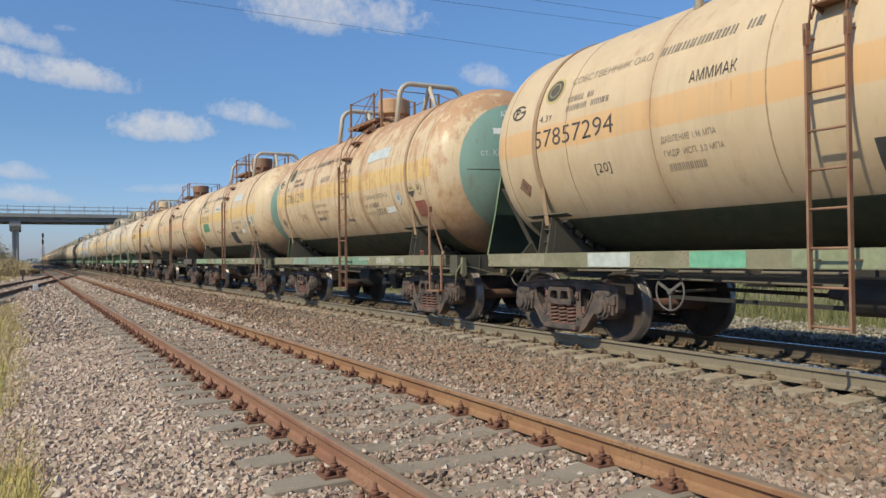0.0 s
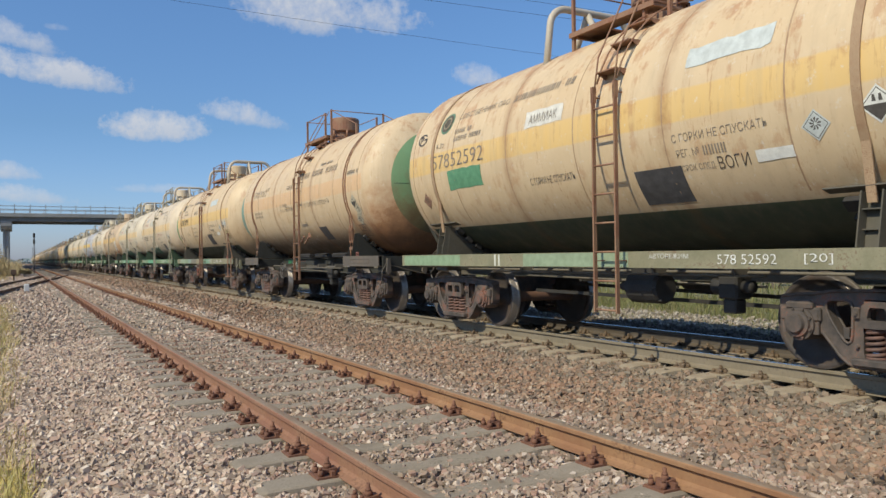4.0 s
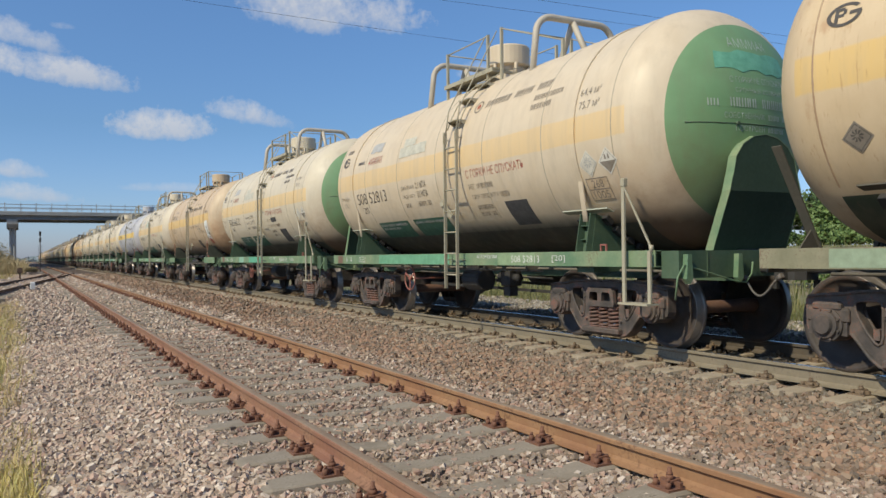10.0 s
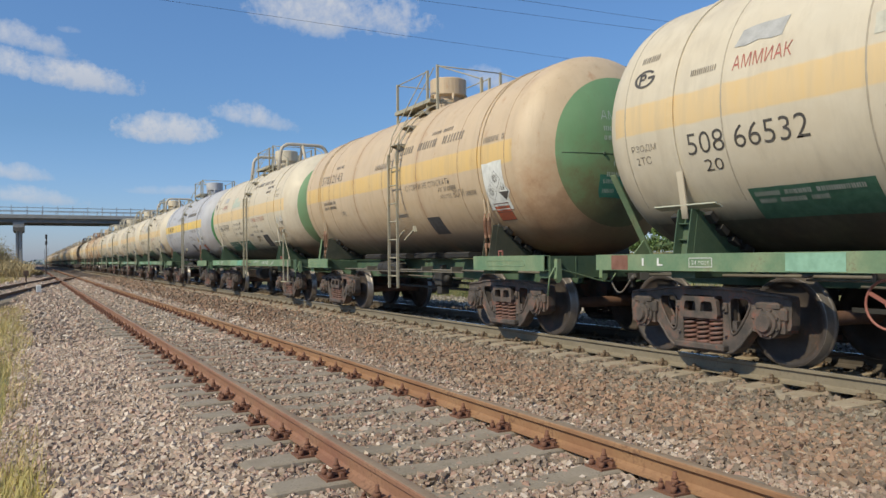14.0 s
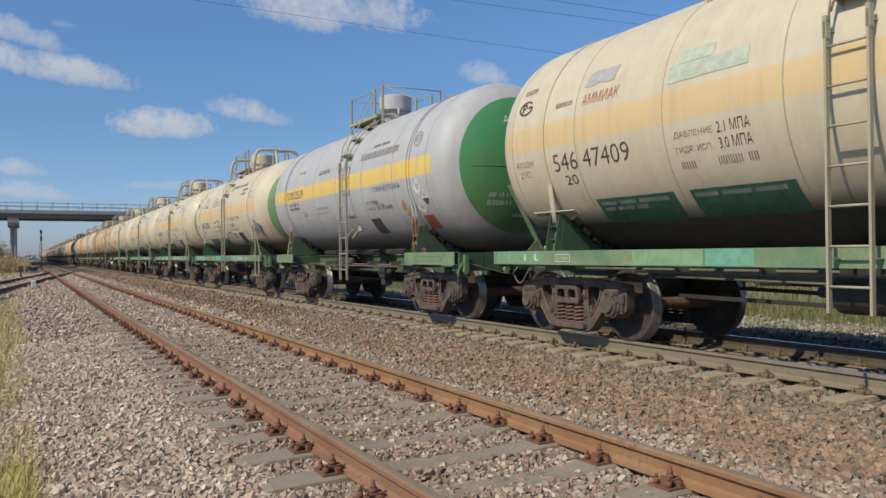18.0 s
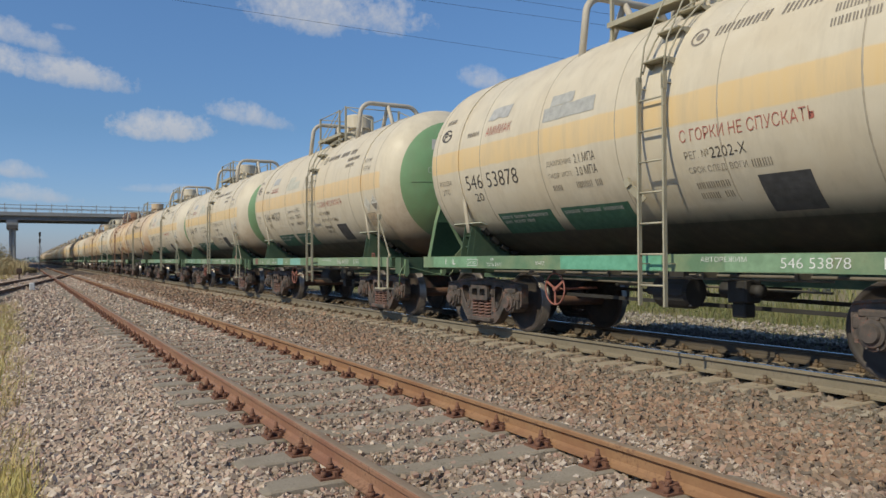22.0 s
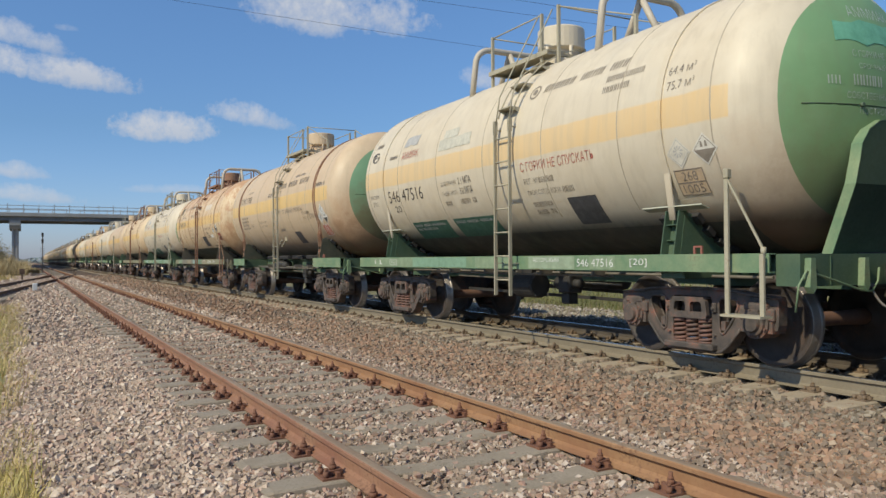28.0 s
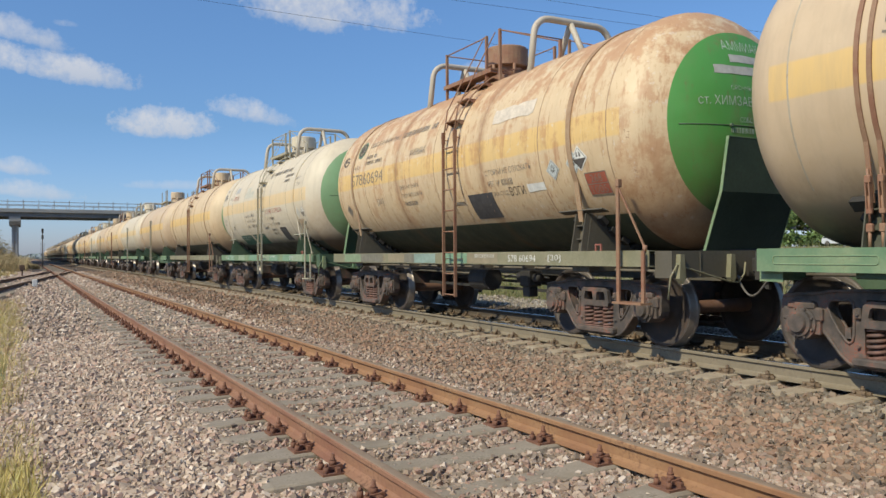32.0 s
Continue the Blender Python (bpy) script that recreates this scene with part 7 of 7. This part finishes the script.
marker_post()


def switch_indicator():
    """The low stand of the turnout: a box on a short post."""
    p = new("switch_indicator")
    p.location = (-0.42, 62.0, -0.28)
    tagged(p, "low rusty brown switch stand beside the turnout", "switch stand")
    bm = bmesh.new()
    box(bm, -0.22, 0.22, -0.3, 0.3, -0.1, 0.12, bev=0.03)
    part("base", bm, M_OLDRAIL, p)
    bm = bmesh.new()
    cyl(bm, (0, 0, 0.1), (0, 0, 0.62), 0.06, 10)
    part("post", bm, M_OLDRAIL, p)
    bm = bmesh.new()
    box(bm, -0.17, 0.17, -0.12, 0.12, 0.55, 0.92, bev=0.03)
    part("lantern", bm, M_OLDRAIL, p)


switch_indicator()


def signal_mast():
    p = new("signal_mast")
    p.location = (1.32, 95.0, -0.24)
    tagged(p, "dark lineside colour-light signal on a slim mast", "railway signal")
    bm = bmesh.new()
    cyl(bm, (0, 0, 0), (0, 0, 4.1), 0.055, 12)
    part("mast", bm, M_GREYIRON, p)
    for z in (3.35, 4.05):
        bm = bmesh.new()
        box(bm, -0.11, 0.11, -0.12, 0.02, z, z + 0.48, bev=0.03)
        hd = part("signal_head", bm, M_GREYIRON, p)
        for q in (0.13, 0.36):
            bm = bmesh.new()
            lathe(bm, [(0.08, 0), (0.09, -0.14), (0.075, -0.14), (0.065, 0)], "y", 14, at=(0, -0.12, z + q))
            part("hood", bm, M_BLACK, hd)
    bm = bmesh.new()
    for i in range(9):
        bar(bm, (-0.16, 0.12, 0.4 + 0.3 * i), (0.16, 0.12, 0.4 + 0.3 * i), 0.02, 0.02)
    for x in (-0.16, 0.16):
        bar(bm, (x, 0.12, 0.2), (x, 0.12, 3.0), 0.025, 0.025)
    part("ladder", bm, M_GREYIRON, p)
    bm = bmesh.new()
    box(bm, -0.3, 0.3, -0.3, 0.3, -0.2, 0.12)
    part("footing", bm, M_BRIDGE, p)


signal_mast()


M_RAILING = worn("grey_railing_paint", (0.36, 0.37, 0.38), (0.44, 0.45, 0.46), (0.2, 0.17, 0.14), 0.1, 0.6, 2.0)


def make_bridge():
    y, z0 = 134.0, 6.29
    br = new("road_bridge")
    br.matrix_world = pose(0, y, -0.193)
    br.scale = (1.165, 1.165, 1.165)
    tagged(br, "grey concrete road bridge on capped piers over the tracks", "bridge")
    bm = bmesh.new()
    box(bm, -130, 270, -4.45, 4.45, z0 + 0.60, z0 + 0.985)
    part("deck", bm, M_BRIDGE, br)
    for s in (-1, 1):
        bm = bmesh.new()
        box(bm, -130, 270, s * 4.54 - 0.08, s * 4.54 + 0.08, z0 + 0.55, z0 + 1.0, bev=0.02)
        part("parapet", bm, M_BRIDGE, br)
    for q in (-4.0, -1.4, 1.4, 4.0):
        bm = bmesh.new()
        box(bm, -130, 270, q - 0.25, q + 0.25, z0 + 0.1, z0 + 0.60)
        box(bm, -130, 270, q - 0.4, q + 0.4, z0, z0 + 0.1)
        part("girder", bm, M_GIRDER, br)
    pm = bmesh.new()
    box(pm, -0.04, 0.04, -0.04, 0.04, z0 + 1.0, z0 + 2.12)
    pm = mesh_of("railing_post", pm, M_RAILING)
    for s in (-4.5, 4.5):
        for k in range(-14, 22):
            part("railing_post", pm, None, br, at=(k * 1.74 - 0.6, s, 0))
        for h in (1.45, 1.86):
            bm = bmesh.new()
            box(bm, -130, 270, s - 0.03, s + 0.03, z0 + h, z0 + h + 0.08)
            part("handrail", bm, M_RAILING, br)
    for px in (-23.4, -1.55, 20.3, 42.0):
        for q in (-3.2, 0, 3.2):
            bm = bmesh.new()
            for d in (-0.22, 0.22):
                box(bm, px + d - 0.13, px + d + 0.13, q - 0.35, q + 0.35, -1.0, z0 - 1.05, bev=0.04)
            box(bm, px - 0.1, px + 0.1, q - 0.22, q + 0.22, -1.0, z0 - 1.05)
            part("pier", bm, M_BRIDGE, br)
        bm = bmesh.new()
        prism(bm, [(-4.0, z0 - 1.05), (4.0, z0 - 1.05), (4.4, z0 - 0.6), (4.4, z0), (-4.4, z0), (-4.4, z0 - 0.6)], "x", px - 0.62, px + 0.62)
        part("pier_cap", bm, M_BRIDGE, br)


make_bridge()


def make_car(label, paint, at):
    """A hatch-backed estate car along x, front to +x, its wheels on z = 0."""
    car = new("car")
    car.matrix_world = at
    tagged(car, label, "car")
    bm = bmesh.new()
    line = [(-2.1, 0.35), (-2.15, 0.75), (-2.05, 1.0), (-1.0, 1.0), (0.75, 0.98), (1.7, 0.86), (2.1, 0.70), (2.15, 0.40), (1.9, 0.28), (-1.9, 0.28)]
    prism(bm, line, "y", -0.86, 0.86)
    bmesh.ops.bevel(bm, geom=bm.edges[:], offset=0.05, segments=2, affect="EDGES")
    part("body", bm, paint, car)
    bm = bmesh.new()
    A = [bm.verts.new((x, s * 0.84, 0.99)) for s in (-1, 1) for x in (-1.95, 0.85)]
    B = [bm.verts.new((x, s * 0.66, 1.52)) for s in (-1, 1) for x in (-1.65, 0.15)]
    for f in ((A[0], A[1], B[1], B[0]), (A[2], B[2], B[3], A[3]), (A[1], A[3], B[3], B[1]), (A[0], B[0], B[2], A[2]), (B[0], B[1], B[3], B[2])):
        bm.faces.new(f)
    part("windows", bm, M_GLASSDARK, car)
    bm = bmesh.new()
    box(bm, -1.68, 0.18, -0.67, 0.67, 1.50, 1.56, bev=0.02)
    part("roof", bm, paint, car)
    for s in (-1, 1):
        for a, b in (((-1.95, 0.85 * s, 0.99), (-1.66, 0.67 * s, 1.53)), ((-0.6, 0.85 * s, 0.99), (-0.6, 0.67 * s, 1.53)), ((0.85, 0.85 * s, 0.99), (0.16, 0.67 * s, 1.53))):
            bm = bmesh.new()
            bar(bm, a, b, 0.07, 0.05)
            part("pillar", bm, paint, car)
        for x in (-1.3, 1.3):
            bm = bmesh.new()
            lathe(bm, [(0, -0.1), (0.30, -0.1), (0.32, -0.07), (0.32, 0.07), (0.30, 0.1), (0, 0.1)], "y", 18, at=(x, s * 0.80, 0.32))
            wl = part("wheel", bm, M_BLACK, car)
            bm = bmesh.new()
            lathe(bm, [(0, -0.11), (0.19, -0.11), (0.2, -0.09), (0.2, 0.09), (0.19, 0.11), (0, 0.11)], "y", 18, at=(x, s * 0.80, 0.32))
            part("rim", bm, M_GREYIRON, wl)
        bm = bmesh.new()
        box(bm, 2.04, 2.16, s * 0.62 - 0.16, s * 0.62 + 0.16, 0.62, 0.74, bev=0.02)
        part("headlight", bm, M_WHITE, car)
    return car


M_GLASSDARK, _nt, _b = material("tinted_glass", 0.06)
_b.inputs["Base Color"].default_value = (0.02, 0.025, 0.03, 1)
M_DARKCAR = worn("dark_car_paint", (0.10, 0.105, 0.12), (0.12, 0.125, 0.14), (0.05, 0.05, 0.05), 0.05, 0.3, 2.0)
M_PALECAR = worn("white_car_paint", (0.62, 0.64, 0.66), (0.68, 0.70, 0.72), (0.4, 0.4, 0.4), 0.05, 0.3, 2.0)
road = make_car("dark estate car driving over the road bridge", M_DARKCAR, pose(-93.1, 135.7, 8.29))
MOVERS.append((road, [(t, pose(2.1 + 11.9 * (t - 8), 135.7, 8.29)) for t in range(0, 33, 4)]))
M_SILVERCAR = worn("silver_car_paint", (0.40, 0.41, 0.42), (0.46, 0.47, 0.48), (0.3, 0.3, 0.3), 0.05, 0.3, 2.0)


def back_road():
    """The road behind the meadow, with the cars that pass along it."""
    bm = bmesh.new()
    box(bm, 83.5, 91.0, -400, 900, 1.80, 1.92)
    m, nt, b = material("grey_asphalt", 0.9)
    v = coords(nt)
    L(nt, mix(nt, noise_tex(nt, v, 1.5, 6), (0.045, 0.045, 0.047), (0.075, 0.073, 0.07)), b.inputs["Base Color"])
    tagged(part("road", bm, m), "grey asphalt road behind the meadow", "road", kind="structure")
    for t0, y0, paint, label in ((32.0, 59.0, M_PALECAR, "white car driving on the road behind the train"), (1.0, 62.0, M_PALECAR, "white car driving on the road ahead of a silver one"),
                                 (1.0, 68.0, M_SILVERCAR, "silver car driving on the road behind a white one"), (21.2, 54.8, M_DARKCAR, "dark car driving on the road behind the train")):
        c = make_car(label, paint, pose(86.0, y0 + 12 * t0, 1.92, 0, 0, -90))
        MOVERS.append((c, [(t, pose(86.0, y0 - 12 * (t - t0), 1.92, 0, 0, -90)) for t in range(0, 33, 4)]))


back_road()


def wires():
    """Power lines high over the tracks."""
    for k, (a, b, z, sag) in enumerate((((-40, 52.5), (110, 52.2), 18.0, 1.0), ((-40, 50.6), (110, 36.5), 18.0, 0.6), ((-40, 46.6), (110, 36.0), 18.0, 0.5))):
        bm = bmesh.new()
        pts = []
        for i in range(25):
            u = i / 24
            pts.append((a[0] + (b[0] - a[0]) * u, a[1] + (b[1] - a[1]) * u, z - sag * 4 * u * (1 - u) + sag))
        tube(bm, pts, 0.011, 5)
        tagged(part("power_line", bm, M_BLACK), "thin dark power line sagging across the sky", "power line", "power lines")


wires()


def power_pole(x, y, h=19.0):
    """A plain concrete pole that holds the lines at their ends."""
    p = new("power_pole")
    p.location = (x, y, float(ground_z(np.array([x]), np.array([y]))[0]))
    tagged(p, "tall grey concrete pole holding the power lines", "power pole", "power poles")
    bm = bmesh.new()
    tube(bm, [(0, 0, -0.4), (0, 0, h)], 0.16, 10)
    part("mast", bm, M_BRIDGE, p)
    bm = bmesh.new()
    box(bm, -0.08, 0.08, -1.4, 1.4, h - 0.3, h - 0.12)
    part("crossarm", bm, M_GREYIRON, p)


for _x, _y, _z in ((-40, 52.5, 19.0), (-40, 50.6, 18.6), (-40, 46.6, 18.5), (110, 52.2, 19.0), (110, 36.4, 18.6)):
    power_pole(_x, _y, _z + 0.3)


# ---- plants ----
def leaf_mat(name, a, b, c):
    m, nt, p = material(name, 0.75)
    geo = nt.nodes.new("ShaderNodeNewGeometry")
    n = nt.nodes.new("ShaderNodeValToRGB")
    el = n.color_ramp.elements
    el.new(0.5)
    for e, (q, col) in zip(el, ((0, a), (0.5, b), (1, c))):
        e.position, e.color = q, (*col, 1)
    L(nt, geo.outputs["Random Per Island"], n.inputs[0])
    L(nt, n.outputs[0], p.inputs["Base Color"])
    p.inputs["Transmission Weight"].default_value = 0.0
    return m


M_DRY = leaf_mat("dry_grass", (0.44, 0.31, 0.14), (0.58, 0.46, 0.20), (0.33, 0.31, 0.09))
M_LIME = leaf_mat("yellowing_weeds", (0.46, 0.36, 0.10), (0.56, 0.45, 0.16), (0.34, 0.31, 0.08))
M_GRASS = leaf_mat("yellow_green_grass", (0.12, 0.145, 0.048), (0.23, 0.205, 0.085), (0.075, 0.115, 0.033))
M_LEAF = leaf_mat("green_leaves", (0.075, 0.13, 0.032), (0.115, 0.18, 0.048), (0.155, 0.21, 0.068))
M_DKLEAF = leaf_mat("dark_leaves", (0.05, 0.09, 0.03), (0.075, 0.12, 0.037), (0.105, 0.13, 0.055))
M_BROWNLEAF = leaf_mat("dry_brush_leaves", (0.36, 0.27, 0.14), (0.47, 0.37, 0.20), (0.25, 0.21, 0.10))
M_BRUSHLEAF = leaf_mat("olive_brush_leaves", (0.23, 0.19, 0.085), (0.31, 0.24, 0.12), (0.14, 0.15, 0.06))
M_BARK = worn("bark", (0.10, 0.08, 0.06), (0.14, 0.11, 0.085), (0.07, 0.06, 0.05), 0.2, 0.95, 8.0, relief=0.006)


def grass(name, n, xr, yr, h, mat, label, bend=0.5, width=0.012, power=1.0, where=None, clump=0.0):
    x = RNG.uniform(*xr, n)
    y = yr[0] + (yr[1] - yr[0]) * RNG.random(n) ** power
    if clump:
        x = x + clump * 0.5 * np.sin(y * 2.1 + np.sin(x * 5)) * RNG.random(n)
    if where is not None:
        keep = where(x, y)
        x, y = x[keep], y[keep]
    n = len(x)
    hh = h * RNG.uniform(0.2, 1.25, n) * (0.65 + 0.5 * np.sin(x * 1.7 + y * 0.9) ** 2)
    a = RNG.uniform(0, 2 * np.pi, n)
    lean = bend * hh * RNG.uniform(0.2, 1.0, n)
    w = width * RNG.uniform(0.6, 1.4, n)
    z = ground_z(x, y) - 0.03
    dx, dy = np.cos(a), np.sin(a)
    V = np.zeros((n, 5, 3))
    base = np.stack([x, y, z], -1)
    side = np.stack([-dy, dx, np.zeros(n)], -1) * w[:, None]
    fwd = np.stack([dx, dy, np.zeros(n)], -1)
    up = np.array([0, 0, 1.0])
    V[:, 0], V[:, 1] = base - side, base + side
    mid = base + fwd * (lean * 0.35)[:, None] + up * (hh * 0.6)[:, None]
    V[:, 2], V[:, 3] = mid + side * 0.7, mid - side * 0.7
    V[:, 4] = base + fwd * lean[:, None] + up * hh[:, None]
    F = np.concatenate([np.stack([np.arange(n) * 5 + i for i in t], -1) for t in ((0, 1, 2), (0, 2, 3), (3, 2, 4))])
    tagged(new(name, fast_mesh(name, V.reshape(-1, 3), F, mat)), label, "grass", kind="stuff")


grass("verge_grass", 62000, (-3.5, 0.12), (-5, 30), 0.25, M_DRY, "dry yellow grass along the edge of the ballast", 0.85, 0.0035, 1.6, clump=0.15,
      where=lambda x, y: x < 0.06 + 0.13 * np.sin(y * 1.3) + 0.1 * np.sin(y * 3.7) - 0.012 * y)
grass("yellow_weeds", 3800, (-0.42, 0.14), (4.6, 6.3), 0.13, M_LIME, "low yellowing weeds at the edge of the ballast", 0.9, 0.004, 1.0, clump=0.25,
      where=lambda x, y: x < 0.10 - 0.06 * (y - 4.6))
grass("far_verge_grass", 36000, (-16, -0.5), (26, 70), 0.50, M_DRY, "tall dry grass beside the siding", 0.9, 0.012, 1.0,
      where=lambda x, y: (x < -4.6 + 0.111 * (y - 35)) | ((x > 0.0) & (x < 0.2)))
grass("lineside_grass", 40000, (15.1, 20), (3, 46), 0.32, M_GRASS, "yellow-green grass behind the train", 0.8, 0.007, 1.1, clump=0.35)
grass("track_weeds", 2600, (12.0, 14.6), (3, 40), 0.22, M_GRASS, "sparse weeds in the gravel behind the train", 0.8, 0.006, 1.1, clump=0.8)
grass("meadow_grass", 30000, (17, 80), (6, 120), 0.8, M_GRASS, "rough meadow beyond the tracks", 0.6, 0.025, 1.0)
grass("brush", 16000, (-6.5, -0.2), (80, 112), 1.35, M_BROWNLEAF, "brown dry brush by the bridge pier", 0.9, 0.02, 1.0)


def leaves(name, centre, size, n, leaf, mat, parent, seed):
    """A crown of many small leaves gathered in clumps with gaps between."""
    r = np.random.default_rng(seed)
    k = max(6, n // 130)
    c = r.normal(0, 1, (k, 3))
    c /= np.linalg.norm(c, axis=1)[:, None]
    c *= (r.uniform(0.35, 1.0, k) ** 0.6)[:, None]
    c[:, 2] = np.abs(c[:, 2]) * 1.0 - 0.25
    pts = c[r.integers(0, k, n)] + r.normal(0, 0.17, (n, 3))
    P = np.array(centre) + pts * np.array(size)
    d = r.normal(0, 1, (n, 3))
    d /= np.linalg.norm(d, axis=1)[:, None]
    e = np.cross(d, r.normal(0, 1, (n, 3)))
    e /= np.linalg.norm(e, axis=1)[:, None]
    s = leaf * r.uniform(0.6, 1.4, n)[:, None]
    V = np.stack([P - d * s, P + e * s * 0.55, P + d * s, P - e * s * 0.55], 1)
    F = np.arange(n * 4).reshape(n, 4)
    ob = new(name, fast_mesh(name, V.reshape(-1, 3), F, mat))
    ob.parent = parent
    return ob


def tree(x, y, h, w, mat, seed, label, n=2600, leaf=0.11):
    r = random.Random(seed)
    t = new("tree")
    t.location = (x, y, float(ground_z(np.array([x]), np.array([y]))[0]))
    tagged(t, label, "tree", "trees behind the tracks")
    bm = bmesh.new()
    tube(bm, [(0, 0, -0.2), (0.05, 0.02, h * 0.3), (r.uniform(-.2, .2), r.uniform(-.2, .2), h * 0.6)], h * 0.022, 8)
    part("trunk", bm, M_BARK, t)
    for i in range(5):
        a = r.uniform(0, 6.28)
        bm = bmesh.new()
        z = h * r.uniform(0.25, 0.5)
        tube(bm, [(0, 0, z), (math.cos(a) * w * 0.3, math.sin(a) * w * 0.3, z + h * 0.15), (math.cos(a) * w * 0.55, math.sin(a) * w * 0.55, z + h * 0.32)], h * 0.009, 6)
        part("limb", bm, M_BARK, t)
    leaves("crown", (0, 0, h * 0.56), (w * 0.62, w * 0.62, h * 0.46), n, leaf, mat, t, seed)


def bush(x, y, h, w, mat, seed, label, n=1500, leaf=0.09):
    b = new("bush")
    b.location = (x, y, float(ground_z(np.array([x]), np.array([y]))[0]))
    tagged(b, label, "bush", "bushes along the line")
    for i in range(3):
        a = 6.28 * i / 3 + 0.37 * seed
        bm = bmesh.new()
        tube(bm, [(0, 0, -0.1), (math.cos(a) * w * 0.25, math.sin(a) * w * 0.25, h * 0.5)], 0.03, 5)
        part("stem", bm, M_BARK, b)
    leaves("foliage", (0, 0, h * 0.35), (w * 0.6, w * 0.6, h * 0.6), n, leaf, mat, b, seed)


_r = random.Random(11)
for i in range(26):
    yy = 26 + i * 6.6 + _r.uniform(-2, 2)
    xx = 112 + _r.uniform(-5, 10)
    tree(xx, yy, _r.uniform(6.5, 11.0), _r.uniform(8.0, 10.5), M_LEAF if i % 3 else M_DKLEAF, 100 + i, "leafy green tree behind the meadow", 4200, 0.42)
for i in range(26):
    bush(_r.uniform(98, 104), 30 + i * 5.6 + _r.uniform(-1, 1), _r.uniform(3.0, 5.0), _r.uniform(6.5, 8.5), M_LEAF if i % 4 else M_DKLEAF, 300 + i, "dense green bush behind the road", 1700, 0.32)
for i in range(8):
    bush(_r.uniform(24, 36), 8 + i * 6.5 + _r.uniform(-2, 2), _r.uniform(0.9, 1.6), _r.uniform(1.6, 3.0), M_LEAF, 340 + i, "low green bush in the meadow", 900, 0.10)
for i, (xx, yy, hh) in enumerate(((-6.0, 96, 4.2), (-8.0, 92, 5.2), (-10, 86, 6.0), (-12.5, 84, 6.6), (-9.0, 78, 4.6), (-6.2, 84, 3.0), (-15, 78, 7.0))):
    bush(xx, yy, hh, hh * 0.95, M_DKLEAF, 400 + i, "dark green thicket beside the siding", 2200, 0.15)
for i, (xx, yy, hh, ww) in enumerate(((-5.2, 106, 6.0, 5.0), (-3.9, 104, 4.2, 3.4), (-2.8, 102, 2.9, 2.6), (-1.9, 100.5, 2.0, 2.0), (-1.1, 99, 1.4, 1.6), (-0.4, 97, 0.9, 1.4), (0.3, 100, 0.8, 1.2))):
    bush(xx, yy, hh, ww, M_BRUSHLEAF if hh > 3 else M_BROWNLEAF, 450 + i, "brown and olive scrub beside the bridge pier", 2600, 0.08)
# unseen trees, added only to shade the train beyond the bridge
for i in range(20):
    tree(-20.5 - _r.uniform(0, 1.5) - i * 0.05, 160 + i * 9 + _r.uniform(-1, 1), _r.uniform(29, 32), _r.uniform(8.5, 9.5), M_DKLEAF, 600 + i, "unseen tall tree added beyond the bridge to shade the far wagons", 3000, 0.8)
for i in range(6):
    bush(-26 + i * 3.6 + _r.uniform(-1, 1), 190 + _r.uniform(-20, 40), _r.uniform(2.0, 3.2), _r.uniform(4, 6), M_DKLEAF, 500 + i, "distant dark green scrub", 700, 0.3)


def treeline():
    """A far wood along the horizon, as one mass of leaf clumps."""
    r = np.random.default_rng(3)
    n = 30000
    a = r.uniform(-0.9, 1.9, n)
    d = r.uniform(700, 900, n)
    h = r.uniform(0, 1, n) ** 1.4 * (4.6 + 1.2 * np.sin(a * 37) + 0.8 * np.sin(a * 91))
    P = np.stack([np.sin(a) * d, np.cos(a) * d, h - 1], -1)
    s = r.uniform(0.5, 1.1, n)[:, None]
    u = r.normal(0, 1, (n, 3)); u /= np.linalg.norm(u, axis=1)[:, None]
    v = np.cross(u, r.normal(0, 1, (n, 3))); v /= np.linalg.norm(v, axis=1)[:, None]
    V = np.stack([P - u * s, P + v * s, P + u * s, P - v * s], 1)
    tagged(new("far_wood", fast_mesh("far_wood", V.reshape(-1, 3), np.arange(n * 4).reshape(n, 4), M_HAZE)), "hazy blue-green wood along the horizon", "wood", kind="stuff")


# distance haze is put into the leaf colour
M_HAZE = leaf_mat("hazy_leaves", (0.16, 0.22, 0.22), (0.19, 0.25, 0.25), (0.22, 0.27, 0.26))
treeline()
motions()
